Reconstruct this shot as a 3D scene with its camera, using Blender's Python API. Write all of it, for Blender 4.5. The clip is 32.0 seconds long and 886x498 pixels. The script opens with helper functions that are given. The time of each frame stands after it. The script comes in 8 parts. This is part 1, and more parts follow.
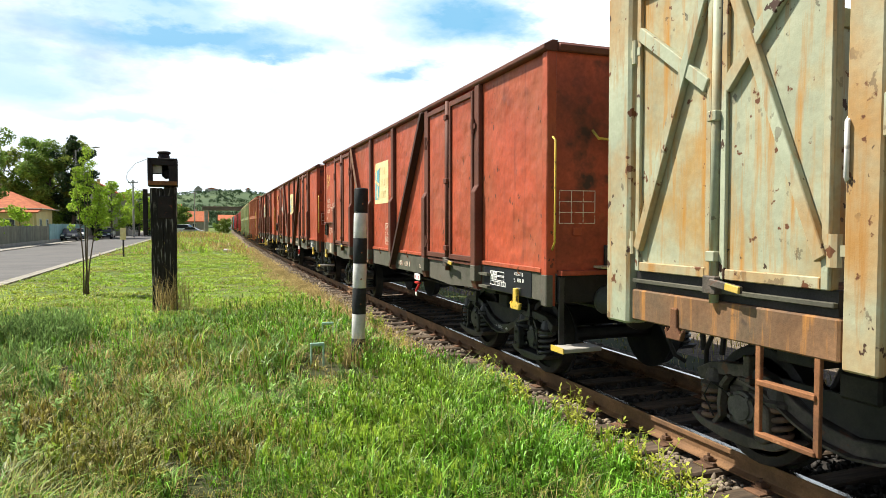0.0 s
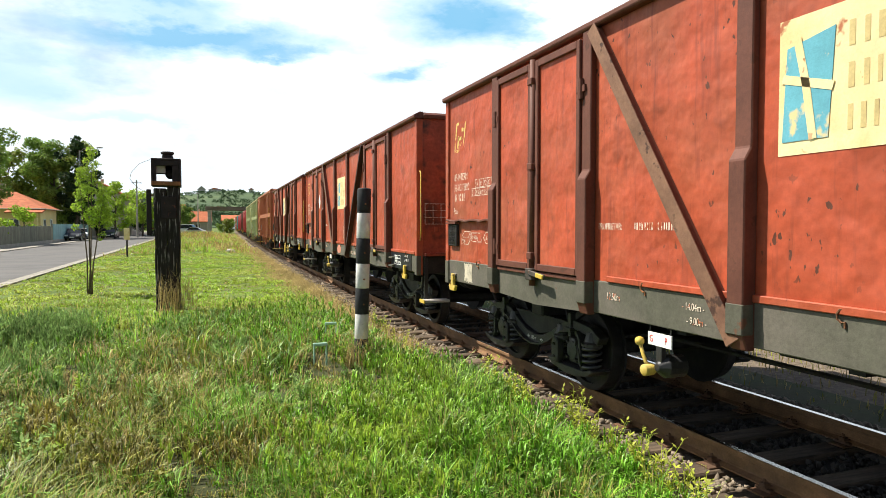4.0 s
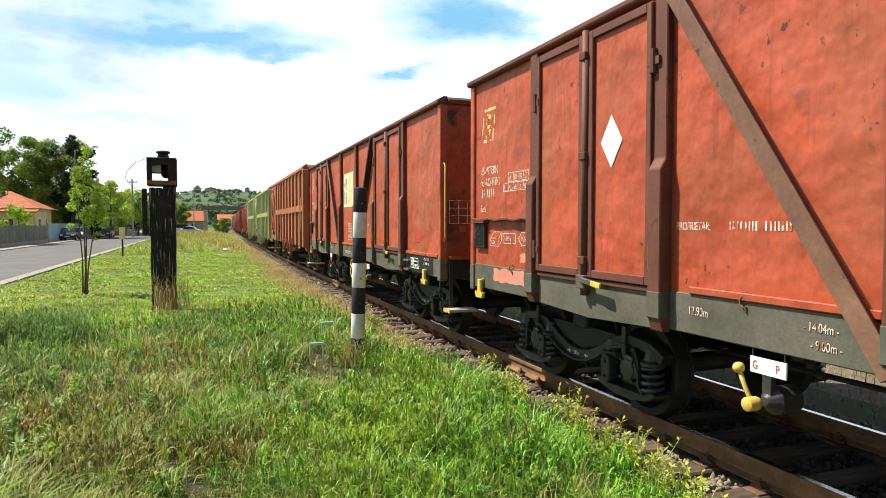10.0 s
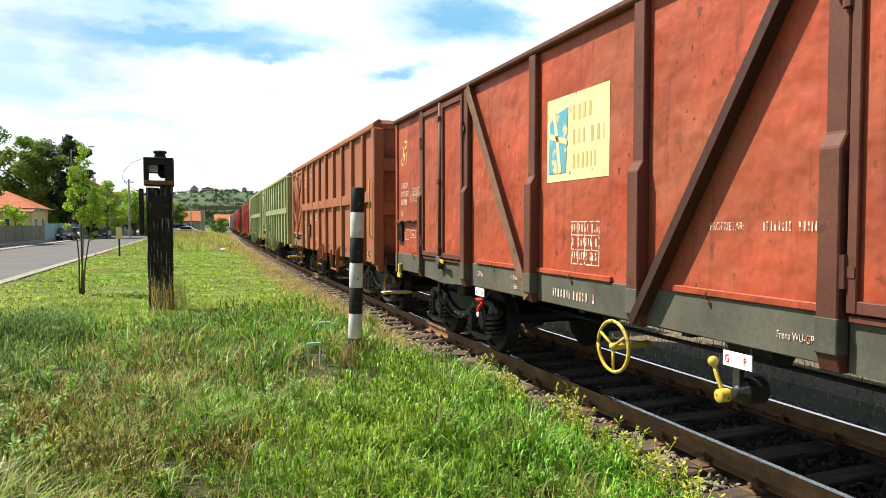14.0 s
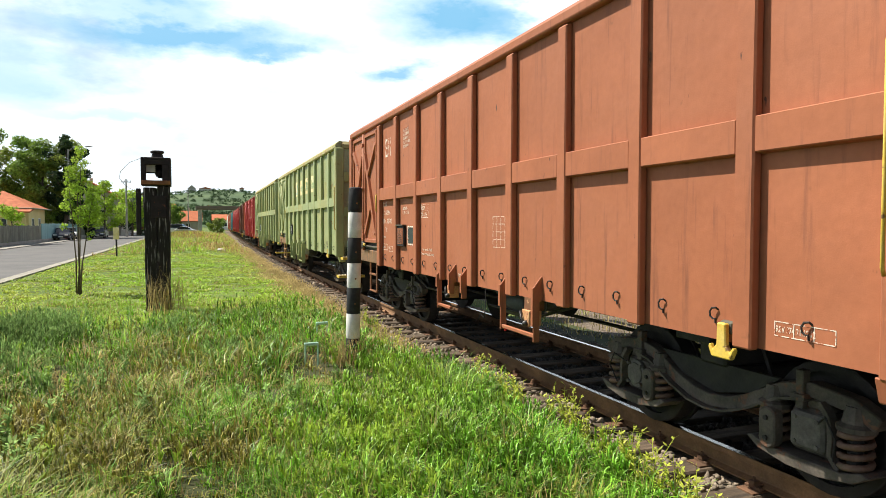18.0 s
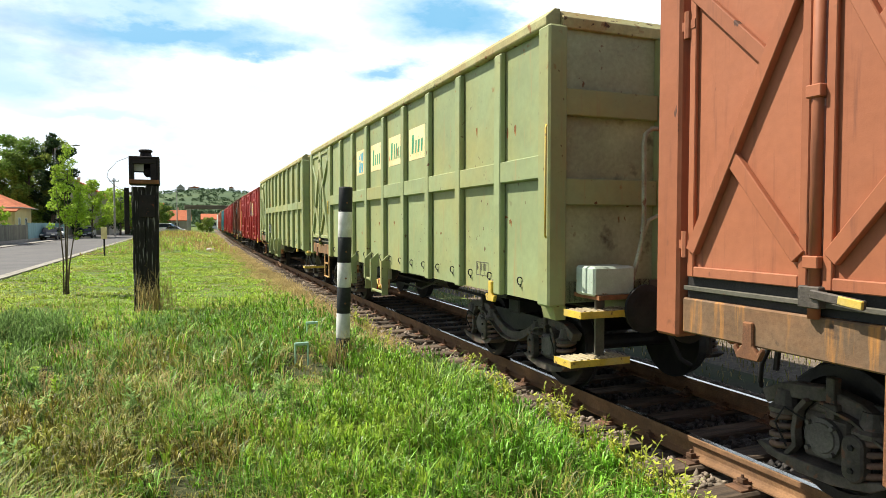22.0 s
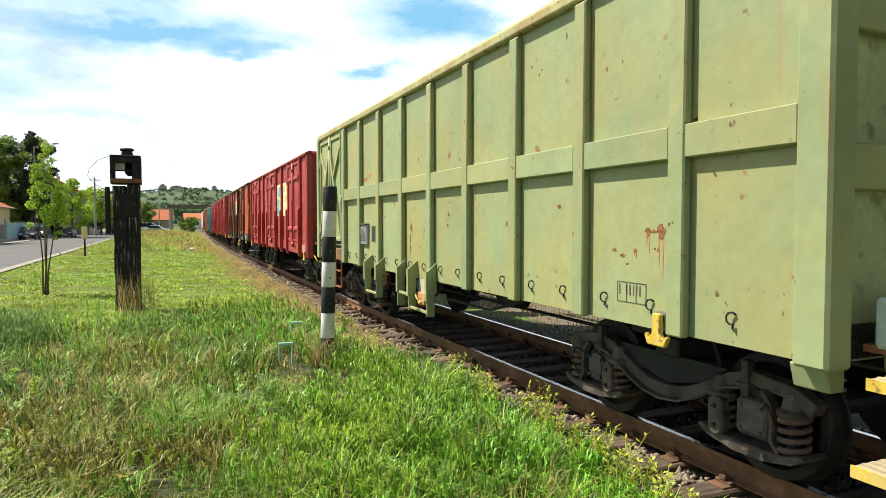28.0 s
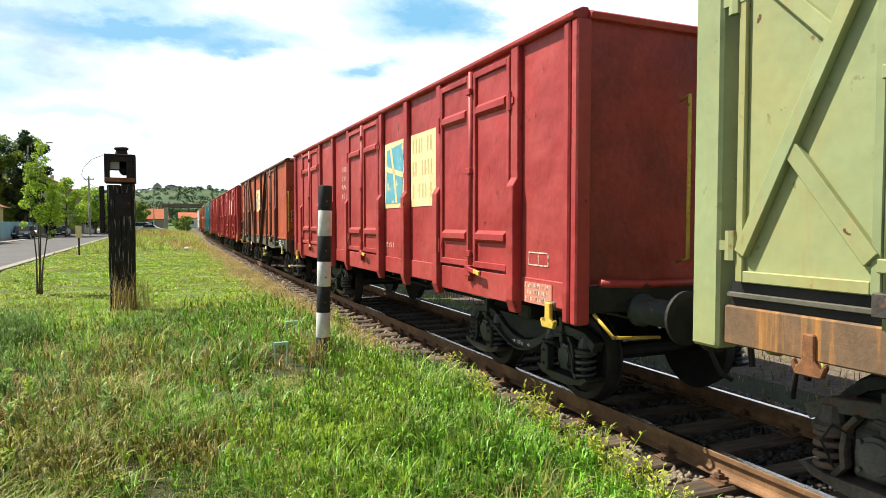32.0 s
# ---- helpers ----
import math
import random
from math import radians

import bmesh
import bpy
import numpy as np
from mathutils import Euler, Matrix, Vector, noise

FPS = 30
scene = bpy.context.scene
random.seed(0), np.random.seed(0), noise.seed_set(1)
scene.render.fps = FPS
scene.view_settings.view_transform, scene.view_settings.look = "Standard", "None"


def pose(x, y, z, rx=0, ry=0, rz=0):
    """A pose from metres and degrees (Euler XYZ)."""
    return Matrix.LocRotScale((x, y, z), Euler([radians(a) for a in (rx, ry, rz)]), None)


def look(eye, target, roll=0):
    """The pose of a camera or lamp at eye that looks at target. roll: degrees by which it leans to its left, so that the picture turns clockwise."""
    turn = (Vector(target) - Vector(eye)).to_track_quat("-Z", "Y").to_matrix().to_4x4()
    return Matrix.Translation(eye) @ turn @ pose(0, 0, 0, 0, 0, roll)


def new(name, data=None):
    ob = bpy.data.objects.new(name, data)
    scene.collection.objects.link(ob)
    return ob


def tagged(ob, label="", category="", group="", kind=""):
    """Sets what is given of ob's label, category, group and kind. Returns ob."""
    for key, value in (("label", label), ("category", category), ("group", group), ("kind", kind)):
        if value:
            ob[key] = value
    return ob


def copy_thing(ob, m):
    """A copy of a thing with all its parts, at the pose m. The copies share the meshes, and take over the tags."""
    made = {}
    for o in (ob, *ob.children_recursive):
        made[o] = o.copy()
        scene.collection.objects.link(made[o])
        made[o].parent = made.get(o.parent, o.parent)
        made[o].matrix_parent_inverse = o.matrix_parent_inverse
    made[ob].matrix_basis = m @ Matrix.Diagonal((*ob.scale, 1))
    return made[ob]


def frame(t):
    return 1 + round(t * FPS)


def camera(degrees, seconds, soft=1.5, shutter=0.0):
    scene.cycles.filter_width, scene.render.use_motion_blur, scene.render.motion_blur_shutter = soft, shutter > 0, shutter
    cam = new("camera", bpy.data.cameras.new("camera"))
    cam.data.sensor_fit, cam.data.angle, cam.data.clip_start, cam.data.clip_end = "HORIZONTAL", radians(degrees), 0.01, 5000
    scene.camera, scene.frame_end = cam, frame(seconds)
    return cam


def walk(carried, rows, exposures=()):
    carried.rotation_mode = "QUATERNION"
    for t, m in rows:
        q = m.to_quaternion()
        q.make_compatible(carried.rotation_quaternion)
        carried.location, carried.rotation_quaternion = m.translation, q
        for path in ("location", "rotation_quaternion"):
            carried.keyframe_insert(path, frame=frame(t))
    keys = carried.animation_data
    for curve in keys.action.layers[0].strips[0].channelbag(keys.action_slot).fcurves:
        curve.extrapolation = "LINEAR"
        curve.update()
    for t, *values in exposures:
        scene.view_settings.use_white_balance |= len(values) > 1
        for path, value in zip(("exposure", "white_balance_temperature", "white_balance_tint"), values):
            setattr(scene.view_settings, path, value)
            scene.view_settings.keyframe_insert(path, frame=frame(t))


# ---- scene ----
# ------------------------------------------------------------------ camera and walk
EYE = (0.0, 0.0, 1.83)
cam = camera(68.57, 32.0, soft=0.5, shutter=0.0)
PATH = [
    (0.0, 20.53, -2.14), (0.5, 20.46, -2.12), (1.0, 20.40, -2.10), (2.0, 20.27, -2.10), (3.5, 20.27, -2.12),
    (5.5, 20.28, -2.14), (7.0, 20.38, -2.14), (8.5, 20.48, -2.16), (10.0, 20.59, -2.18), (11.5, 20.67, -2.18),
    (13.0, 20.78, -2.18), (14.5, 20.84, -2.18), (16.5, 20.96, -2.18), (18.0, 21.02, -2.18), (19.5, 21.10, -2.18),
    (21.0, 21.17, -2.18), (21.5, 21.36, -2.19), (22.0, 21.87, -2.23), (22.5, 22.53, -2.27), (23.0, 22.60, -2.27),
    (23.5, 22.50, -2.25), (24.0, 22.56, -2.25), (25.0, 22.73, -2.26), (25.5, 22.81, -2.26), (27.5, 23.11, -2.27),
    (28.5, 23.30, -2.28), (30.0, 23.47, -2.30), (31.0, 23.53, -2.32), (32.0, 23.60, -2.34)]
walk(cam, [(t, pose(*EYE, 90 + tilt, 0, -turn)) for t, turn, tilt in PATH])

# ------------------------------------------------------------------ world, sun, exposure
SUN_AZ, SUN_EL = -52.0, 54.0       # degrees from +y towards +x; above the horizon
scene.view_settings.exposure = 0.79
world = bpy.data.worlds.new("sky")
scene.world = world
world.use_nodes = True
RIFTS = (((-0.02, 0.96, 0.262), (0.20, 0.6, 0.028), 0.85), ((0.35, 0.89, 0.305), (0.10, 0.6, 0.045), 0.9), ((0.285, 0.93, 0.228), (0.05, 0.6, 0.018), 0.8),
         ((-0.22, 0.95, 0.20), (0.14, 0.6, 0.05), 0.45), ((0.10, 0.97, 0.243), (0.08, 0.6, 0.014), 0.75), ((-0.10, 0.97, 0.30), (0.12, 0.6, 0.016), 0.7),
         ((0.42, 0.86, 0.29), (0.05, 0.6, 0.02), 0.6), ((-0.09, 0.98, 0.150), (0.10, 0.6, 0.012), 0.35))
wn, wl = world.node_tree.nodes, world.node_tree.links
wn.clear()


def wnode(kind, **values):
    n = wn.new(kind)
    for key, value in values.items():
        n.inputs[key].default_value = value
    return n


w_out = wn.new("ShaderNodeOutputWorld")
w_bg = wn.new("ShaderNodeBackground")
sky = wn.new("ShaderNodeTexSky")
sky.sky_type, sky.sun_disc = "NISHITA", False
sky.sun_elevation, sky.sun_rotation = radians(SUN_EL), radians(SUN_AZ)
sky.air_density, sky.dust_density, sky.ozone_density = 1.0, 1.5, 1.5
w_co = wn.new("ShaderNodeTexCoord")
w_map = wn.new("ShaderNodeMapping")
w_map.inputs["Scale"].default_value = (1.0, 1.0, 2.6)
w_map.inputs["Location"].default_value = (0.37, 0.11, 0.20)
wl.new(w_co.outputs["Generated"], w_map.inputs["Vector"])
w_no = wnode("ShaderNodeTexNoise", Scale=2.6, Detail=7.0, Roughness=0.55)
wl.new(w_map.outputs["Vector"], w_no.inputs["Vector"])
w_ra = wn.new("ShaderNodeValToRGB")
w_ra.color_ramp.elements[0].position, w_ra.color_ramp.elements[1].position = 0.22, 0.42
wl.new(w_no.outputs["Fac"], w_ra.inputs["Fac"])
w_no2 = wnode("ShaderNodeTexNoise", Scale=7.0, Detail=6.0, Roughness=0.6)
wl.new(w_map.outputs["Vector"], w_no2.inputs["Vector"])
w_cl = wn.new("ShaderNodeMix")
w_cl.data_type = "RGBA"
w_cl.inputs["A"].default_value, w_cl.inputs["B"].default_value = (9.0, 12.0, 14.5, 1), (17.5, 17.7, 17.7, 1)
wl.new(w_no2.outputs["Fac"], w_cl.inputs["Factor"])
w_mix = wn.new("ShaderNodeMix")
w_mix.data_type = "RGBA"
w_sep = wn.new("ShaderNodeSeparateXYZ")
wl.new(w_co.outputs["Generated"], w_sep.inputs["Vector"])
w_hi = wn.new("ShaderNodeMapRange")
for key, value in (("From Min", 0.33), ("From Max", 0.48), ("To Min", 1.0), ("To Max", 0.0)):
    w_hi.inputs[key].default_value = value
wl.new(w_sep.outputs["Z"], w_hi.inputs["Value"])
w_am = wn.new("ShaderNodeMath")
w_am.operation = "MULTIPLY"
wl.new(w_ra.outputs["Color"], w_am.inputs[0])
wl.new(w_hi.outputs["Result"], w_am.inputs[1])
# rifts in the cloud: direction, half sizes, depth
w_jit = wn.new("ShaderNodeVectorMath")
w_jit.operation = "MULTIPLY_ADD"
w_jit.inputs[1].default_value = (0.22, 0.22, 0.10)
wl.new(w_no2.outputs["Color"], w_jit.inputs[0])
wl.new(w_co.outputs["Generated"], w_jit.inputs[2])
# the cloud bank stands towards the sun and thins out on the other side of the sky
w_ah = wn.new("ShaderNodeMapRange")
for key, value in (("From Min", -0.2), ("From Max", 0.5), ("To Min", 0.42), ("To Max", 1.0)):
    w_ah.inputs[key].default_value = value
wl.new(w_sep.outputs["Y"], w_ah.inputs["Value"])
w_bank = wn.new("ShaderNodeMath")
w_bank.operation = "MULTIPLY"
wl.new(w_am.outputs[0], w_bank.inputs[0])
wl.new(w_ah.outputs["Result"], w_bank.inputs[1])
wl.new(w_bank.outputs[0], w_mix.inputs["Factor"])
cover = None
for centre, half, depth in RIFTS:
    sub = wn.new("ShaderNodeVectorMath")
    sub.operation = "SUBTRACT"
    sub.inputs[1].default_value = tuple(c + o for c, o in zip(centre, (0.11, 0.11, 0.05)))
    wl.new(w_jit.outputs["Vector"], sub.inputs[0])
    mul = wn.new("ShaderNodeVectorMath")
    mul.operation = "MULTIPLY"
    mul.inputs[1].default_value = tuple(1 / h for h in half)
    wl.new(sub.outputs["Vector"], mul.inputs[0])
    ln = wn.new("ShaderNodeVectorMath")
    ln.operation = "LENGTH"
    wl.new(mul.outputs["Vector"], ln.inputs[0])
    mr = wn.new("ShaderNodeMapRange")
    for key, value in (("From Min", 0.35), ("From Max", 1.25), ("To Min", 1.0 - depth), ("To Max", 1.0)):
        mr.inputs[key].default_value = value
    wl.new(ln.outputs["Value"], mr.inputs["Value"])
    if cover is None:
        cover = mr.outputs["Result"]
        continue
    mm = wn.new("ShaderNodeMath")
    mm.operation = "MULTIPLY"
    wl.new(cover, mm.inputs[0])
    wl.new(mr.outputs["Result"], mm.inputs[1])
    cover = mm.outputs[0]
wl.new(sky.outputs["Color"], w_mix.inputs["A"])
wl.new(w_cl.outputs["Result"], w_mix.inputs["B"])
w_veil = wn.new("ShaderNodeMix")
w_veil.data_type = "RGBA"
w_veil.inputs["A"].default_value = (2.4, 6.8, 10.5, 1)
wl.new(cover, w_veil.inputs["Factor"])
wl.new(w_mix.outputs["Result"], w_veil.inputs["B"])
wl.new(w_veil.outputs["Result"], w_bg.inputs["Color"])
w_bg.inputs["Strength"].default_value = 0.05
wl.new(w_bg.outputs["Background"], w_out.inputs["Surface"])

sun_data = bpy.data.lights.new("sun", "SUN")
sun_data.energy, sun_data.angle, sun_data.color = 5.0, radians(0.6), (1.0, 0.94, 0.84)
sun = new("sun", sun_data)
sun_dir = Vector((math.sin(radians(SUN_AZ)) * math.cos(radians(SUN_EL)), math.cos(radians(SUN_AZ)) * math.cos(radians(SUN_EL)), math.sin(radians(SUN_EL))))
sun.matrix_world = look((0, 0, 30), Vector((0, 0, 30)) - sun_dir)

# ------------------------------------------------------------------ materials


def mat(name, color, rough=0.8, metal=0.0, vary=0.25, scale=4.0, fine=60.0, bump=0.15, bump_scale=80.0, second=None, spot=None,
        spot_scale=9.0, spot_at=0.62, spot_soft=0.05, dent=0.0, per_object=0.0, island=0.0, stretch=(1, 1, 1), streak=None, streak_at=0.6, spec=0.3, sheer=0.0, chips=None):
    """A surface with two scales of colour variation, optional second colour, spots (rust, chips), streaks and relief."""
    m = bpy.data.materials.new(name)
    m.use_nodes = True
    nodes, links = m.node_tree.nodes, m.node_tree.links
    bsdf = nodes["Principled BSDF"]
    bsdf.inputs["Roughness"].default_value = rough
    bsdf.inputs["Metallic"].default_value = metal
    bsdf.inputs["Specular IOR Level"].default_value = spec
    co = nodes.new("ShaderNodeTexCoord")
    info = nodes.new("ShaderNodeObjectInfo")
    shift = nodes.new("ShaderNodeVectorMath")
    shift.operation = "MULTIPLY_ADD"
    shift.inputs[1].default_value = (37.0, 53.0, 19.0)
    links.new(info.outputs["Random"], shift.inputs[0])
    links.new(co.outputs["Object"], shift.inputs[2])
    mp = nodes.new("ShaderNodeMapping")
    mp.inputs["Scale"].default_value = stretch
    links.new(shift.outputs["Vector"], mp.inputs["Vector"])
    vec = mp.outputs["Vector"]

    def noise_at(sc, detail=5.0, rgh=0.6, v=None):
        n = nodes.new("ShaderNodeTexNoise")
        n.inputs["Scale"].default_value, n.inputs["Detail"].default_value, n.inputs["Roughness"].default_value = sc, detail, rgh
        links.new(v or vec, n.inputs["Vector"])
        return n.outputs["Fac"]

    def ramp(fac, a, b):
        r = nodes.new("ShaderNodeMapRange")
        r.inputs["From Min"].default_value, r.inputs["From Max"].default_value = a, b
        links.new(fac, r.inputs["Value"])
        return r.outputs["Result"]

    def mix(fac, a, b, blend="MIX"):
        x = nodes.new("ShaderNodeMix")
        x.data_type, x.blend_type = "RGBA", blend
        for key, value in (("Factor", fac), ("A", a), ("B", b)):
            if isinstance(value, bpy.types.NodeSocket):
                links.new(value, x.inputs[key])
            elif key == "Factor":
                x.inputs[key].default_value = value
            else:
                x.inputs[key].default_value = (*value, 1)
        return x.outputs["Result"]

    dark = tuple(c * (1 - vary) for c in color)
    light = tuple(min(1.0, c * (1 + vary)) for c in color)
    big = noise_at(scale)
    col = mix(ramp(big, 0.3, 0.7), dark, light)
    if second:
        col = mix(ramp(noise_at(scale * 0.6, 6.0), 0.45, 0.7), col, second)
    small = noise_at(fine, 3.0)
    gray = nodes.new("ShaderNodeMapRange")
    gray.inputs["From Min"].default_value, gray.inputs["From Max"].default_value = 0.25, 0.75
    gray.inputs["To Min"].default_value, gray.inputs["To Max"].default_value = 1 - vary * 0.6, 1 + vary * 0.5
    links.new(small, gray.inputs["Value"])
    sc = nodes.new("ShaderNodeVectorMath")
    sc.operation = "SCALE"
    links.new(col, sc.inputs[0])
    links.new(gray.outputs["Result"], sc.inputs["Scale"])
    col = sc.outputs["Vector"]
    if streak:
        mp2 = nodes.new("ShaderNodeMapping")
        mp2.inputs["Scale"].default_value = (7.0, 7.0, 0.55)
        links.new(shift.outputs["Vector"], mp2.inputs["Vector"])
        col = mix(ramp(noise_at(1.6, 6.0, 0.65, mp2.outputs["Vector"]), streak_at, streak_at + 0.18), col, streak)
    if spot:
        col = mix(ramp(noise_at(spot_scale, 4.0, 0.55), spot_at, spot_at + spot_soft), col, spot)
    if chips:
        tone, chip_scale, chip_at, squash = chips
        mp3 = nodes.new("ShaderNodeMapping")
        mp3.inputs["Scale"].default_value, mp3.inputs["Rotation"].default_value = squash, (0.5, 0.0, 0.0)
        links.new(shift.outputs["Vector"], mp3.inputs["Vector"])
        where = noise_at(1.1, 2.0, 0.5)
        fac = nodes.new("ShaderNodeMath")
        fac.operation = "MULTIPLY"
        links.new(ramp(noise_at(chip_scale, 3.0, 0.5, mp3.outputs["Vector"]), chip_at, chip_at + 0.025), fac.inputs[0])
        links.new(ramp(where, 0.46, 0.60), fac.inputs[1])
        col = mix(fac.outputs[0], col, tone)
    if per_object or island:
        src = info.outputs["Random"]
        if island:
            src = nodes.new("ShaderNodeNewGeometry").outputs["Random Per Island"]
        amount = island or per_object
        r = nodes.new("ShaderNodeMapRange")
        r.inputs["To Min"].default_value, r.inputs["To Max"].default_value = 1 - amount, 1 + amount
        links.new(src, r.inputs["Value"])
        s2 = nodes.new("ShaderNodeVectorMath")
        s2.operation = "SCALE"
        links.new(col, s2.inputs[0])
        links.new(r.outputs["Result"], s2.inputs["Scale"])
        col = s2.outputs["Vector"]
    links.new(col, bsdf.inputs["Base Color"])
    if bump or dent:
        height = noise_at(bump_scale, 4.0)
        b1 = nodes.new("ShaderNodeBump")
        b1.inputs["Strength"].default_value, b1.inputs["Distance"].default_value = bump, 0.01
        links.new(height, b1.inputs["Height"])
        if dent:
            b2 = nodes.new("ShaderNodeBump")
            b2.inputs["Strength"].default_value, b2.inputs["Distance"].default_value = dent, 0.08
            links.new(noise_at(1.7, 2.5, 0.5), b2.inputs["Height"])
            b3 = nodes.new("ShaderNodeBump")
            b3.inputs["Strength"].default_value, b3.inputs["Distance"].default_value = dent * 0.55, 0.03
            links.new(noise_at(5.2, 2.0, 0.5), b3.inputs["Height"])
            links.new(b2.outputs["Normal"], b3.inputs["Normal"])
            links.new(b3.outputs["Normal"], b1.inputs["Normal"])
        links.new(b1.outputs["Normal"], bsdf.inputs["Normal"])
    if sheer:
        tr = nodes.new("ShaderNodeBsdfTranslucent")
        links.new(col, tr.inputs["Color"])
        ms = nodes.new("ShaderNodeMixShader")
        ms.inputs[0].default_value = sheer
        links.new(bsdf.outputs[0], ms.inputs[1])
        links.new(tr.outputs[0], ms.inputs[2])
        links.new(ms.outputs[0], nodes["Material Output"].inputs["Surface"])
    return m


RUST = (0.10, 0.035, 0.015)
M = {}
M["red"] = mat("oxide_red_paint", (0.405, 0.074, 0.030), 0.55, vary=0.24, scale=1.3, fine=22, bump=0.1, second=(0.33, 0.092, 0.042), spot=(0.15, 0.040, 0.02), spot_scale=2.6, spot_at=0.58, spot_soft=0.22, dent=1.0, streak=(0.22, 0.048, 0.025), streak_at=0.55, chips=((0.10, 0.036, 0.02), 13.0, 0.655, (1.0, 1.15, 0.7)))
# front strut: brown darkened to stand for its side away from the sun
M["shaded_rib"] = mat("shaded_brown_strut", (0.048, 0.022, 0.016), 0.7, vary=0.35, scale=2, fine=30, bump=0.12, second=(0.075, 0.028, 0.018))
M["red_rib"] = mat("brown_red_rib_paint", (0.125, 0.045, 0.028), 0.65, vary=0.25, scale=2, fine=30, bump=0.12, spot=(0.09, 0.035, 0.02), spot_scale=8, spot_at=0.62, streak=(0.14, 0.05, 0.03), streak_at=0.6)
M["maroon"] = mat("maroon_paint", (0.34, 0.038, 0.036), 0.5, vary=0.2, scale=1.2, fine=20, bump=0.08, second=(0.44, 0.075, 0.065), spot=(0.12, 0.02, 0.016), spot_scale=6, spot_at=0.70, dent=0.6, chips=((0.05, 0.02, 0.015), 10.0, 0.68, (1.0, 1.4, 0.5)))
M["brown"] = mat("faded_brown_paint", (0.335, 0.116, 0.053), 0.66, vary=0.12, scale=1.0, fine=18, bump=0.08, second=(0.34, 0.125, 0.062), spot=(0.16, 0.07, 0.035), spot_scale=4, spot_at=0.70, spot_soft=0.09, dent=0.22, per_object=0.07, streak=(0.20, 0.075, 0.04), streak_at=0.56, chips=((0.09, 0.045, 0.03), 10.0, 0.70, (1.0, 1.2, 0.5)))
M["green"] = mat("pale_green_paint", (0.275, 0.325, 0.158), 0.55, vary=0.12, scale=0.9, fine=12, bump=0.03, second=(0.355, 0.33, 0.125), spot=(0.27, 0.14, 0.04), spot_scale=4, spot_at=0.68, spot_soft=0.05, dent=0.22, per_object=0.07, streak=(0.34, 0.27, 0.12), streak_at=0.57, chips=((0.11, 0.05, 0.02), 15.0, 0.675, (1.0, 1.0, 0.8)))
M["grey"] = mat("grey_rusted_paint", (0.38, 0.41, 0.29), 0.6, vary=0.18, scale=1.6, fine=26, bump=0.12, second=(0.42, 0.22, 0.06), spot=(0.13, 0.05, 0.02), spot_scale=7, spot_at=0.64, spot_soft=0.03, dent=0.2, streak=(0.38, 0.19, 0.05), streak_at=0.52, chips=((0.06, 0.03, 0.018), 12.0, 0.63, (1.0, 1.0, 0.8)))
M["teal"] = mat("teal_paint", (0.05, 0.22, 0.25), 0.55, vary=0.2, scale=1.2, dent=0.2)
M["rust"] = mat("rusty_steel", (0.24, 0.105, 0.045), 0.85, vary=0.4, scale=5, fine=70, bump=0.3, second=(0.12, 0.06, 0.035), spot=(0.38, 0.20, 0.10), spot_scale=11, spot_at=0.64)
M["sill"] = mat("grimy_dark_sill", (0.092, 0.090, 0.065), 0.75, vary=0.3, scale=2.2, fine=40, bump=0.15, second=(0.14, 0.125, 0.10), spot=(0.13, 0.06, 0.035), spot_scale=6, spot_at=0.68)
M["black"] = mat("greasy_black_steel", (0.018, 0.0175, 0.017), 0.6, 0.0, vary=0.4, scale=6, fine=60, bump=0.25, second=(0.04, 0.035, 0.03), spec=0.3)
M["dust"] = mat("dusty_axle_cover", (0.12, 0.11, 0.095), 0.75, vary=0.4, scale=6, fine=50, bump=0.3, second=(0.10, 0.09, 0.08))
M["gear_dusty"] = mat("dusty_bogie_steel", (0.060, 0.052, 0.043), 0.6, vary=0.45, scale=5, fine=50, bump=0.3, second=(0.15, 0.125, 0.10), spot=(0.13, 0.065, 0.04), spot_scale=9, spot_at=0.60)
M["cover_black"] = mat("greasy_axle_cover", (0.035, 0.035, 0.034), 0.38, vary=0.4, scale=8, fine=50, bump=0.3, second=(0.08, 0.075, 0.07), spec=0.5)
M["spring_black"] = mat("greasy_spring_steel", (0.030, 0.030, 0.030), 0.33, vary=0.35, scale=9, fine=60, bump=0.15, second=(0.07, 0.066, 0.06), spec=0.5)
M["spring_rust"] = mat("rusty_spring_steel", (0.16, 0.095, 0.065), 0.6, vary=0.35, scale=9, fine=60, bump=0.2, second=(0.09, 0.07, 0.055))
# oil-stained ballast, its tone darkened further for the shade under the train
M["oily_shade_bed"] = mat("oily_shaded_ballast", (0.030, 0.027, 0.024), 0.8, vary=0.5, scale=14, fine=55, bump=0.9, bump_scale=28)
M["oily_shade_stone"] = mat("oily_shaded_stones", (0.050, 0.045, 0.040), 0.75, vary=0.35, scale=20, fine=90, bump=0.3, island=0.5)
M["plate_rust"] = mat("rust_dark_base_plate", (0.15, 0.078, 0.042), 0.85, vary=0.35, scale=9, fine=70, bump=0.3, second=(0.09, 0.055, 0.035))
M["black_paint"] = mat("fresh_black_paint", (0.013, 0.014, 0.018), 0.45, vary=0.3, scale=3, fine=40, bump=0.08)
M["mint"] = mat("weathered_mint_plate", (0.45, 0.46, 0.33), 0.65, vary=0.2, scale=4, second=(0.50, 0.42, 0.26), spot=(0.20, 0.10, 0.05), spot_scale=14, spot_at=0.64)
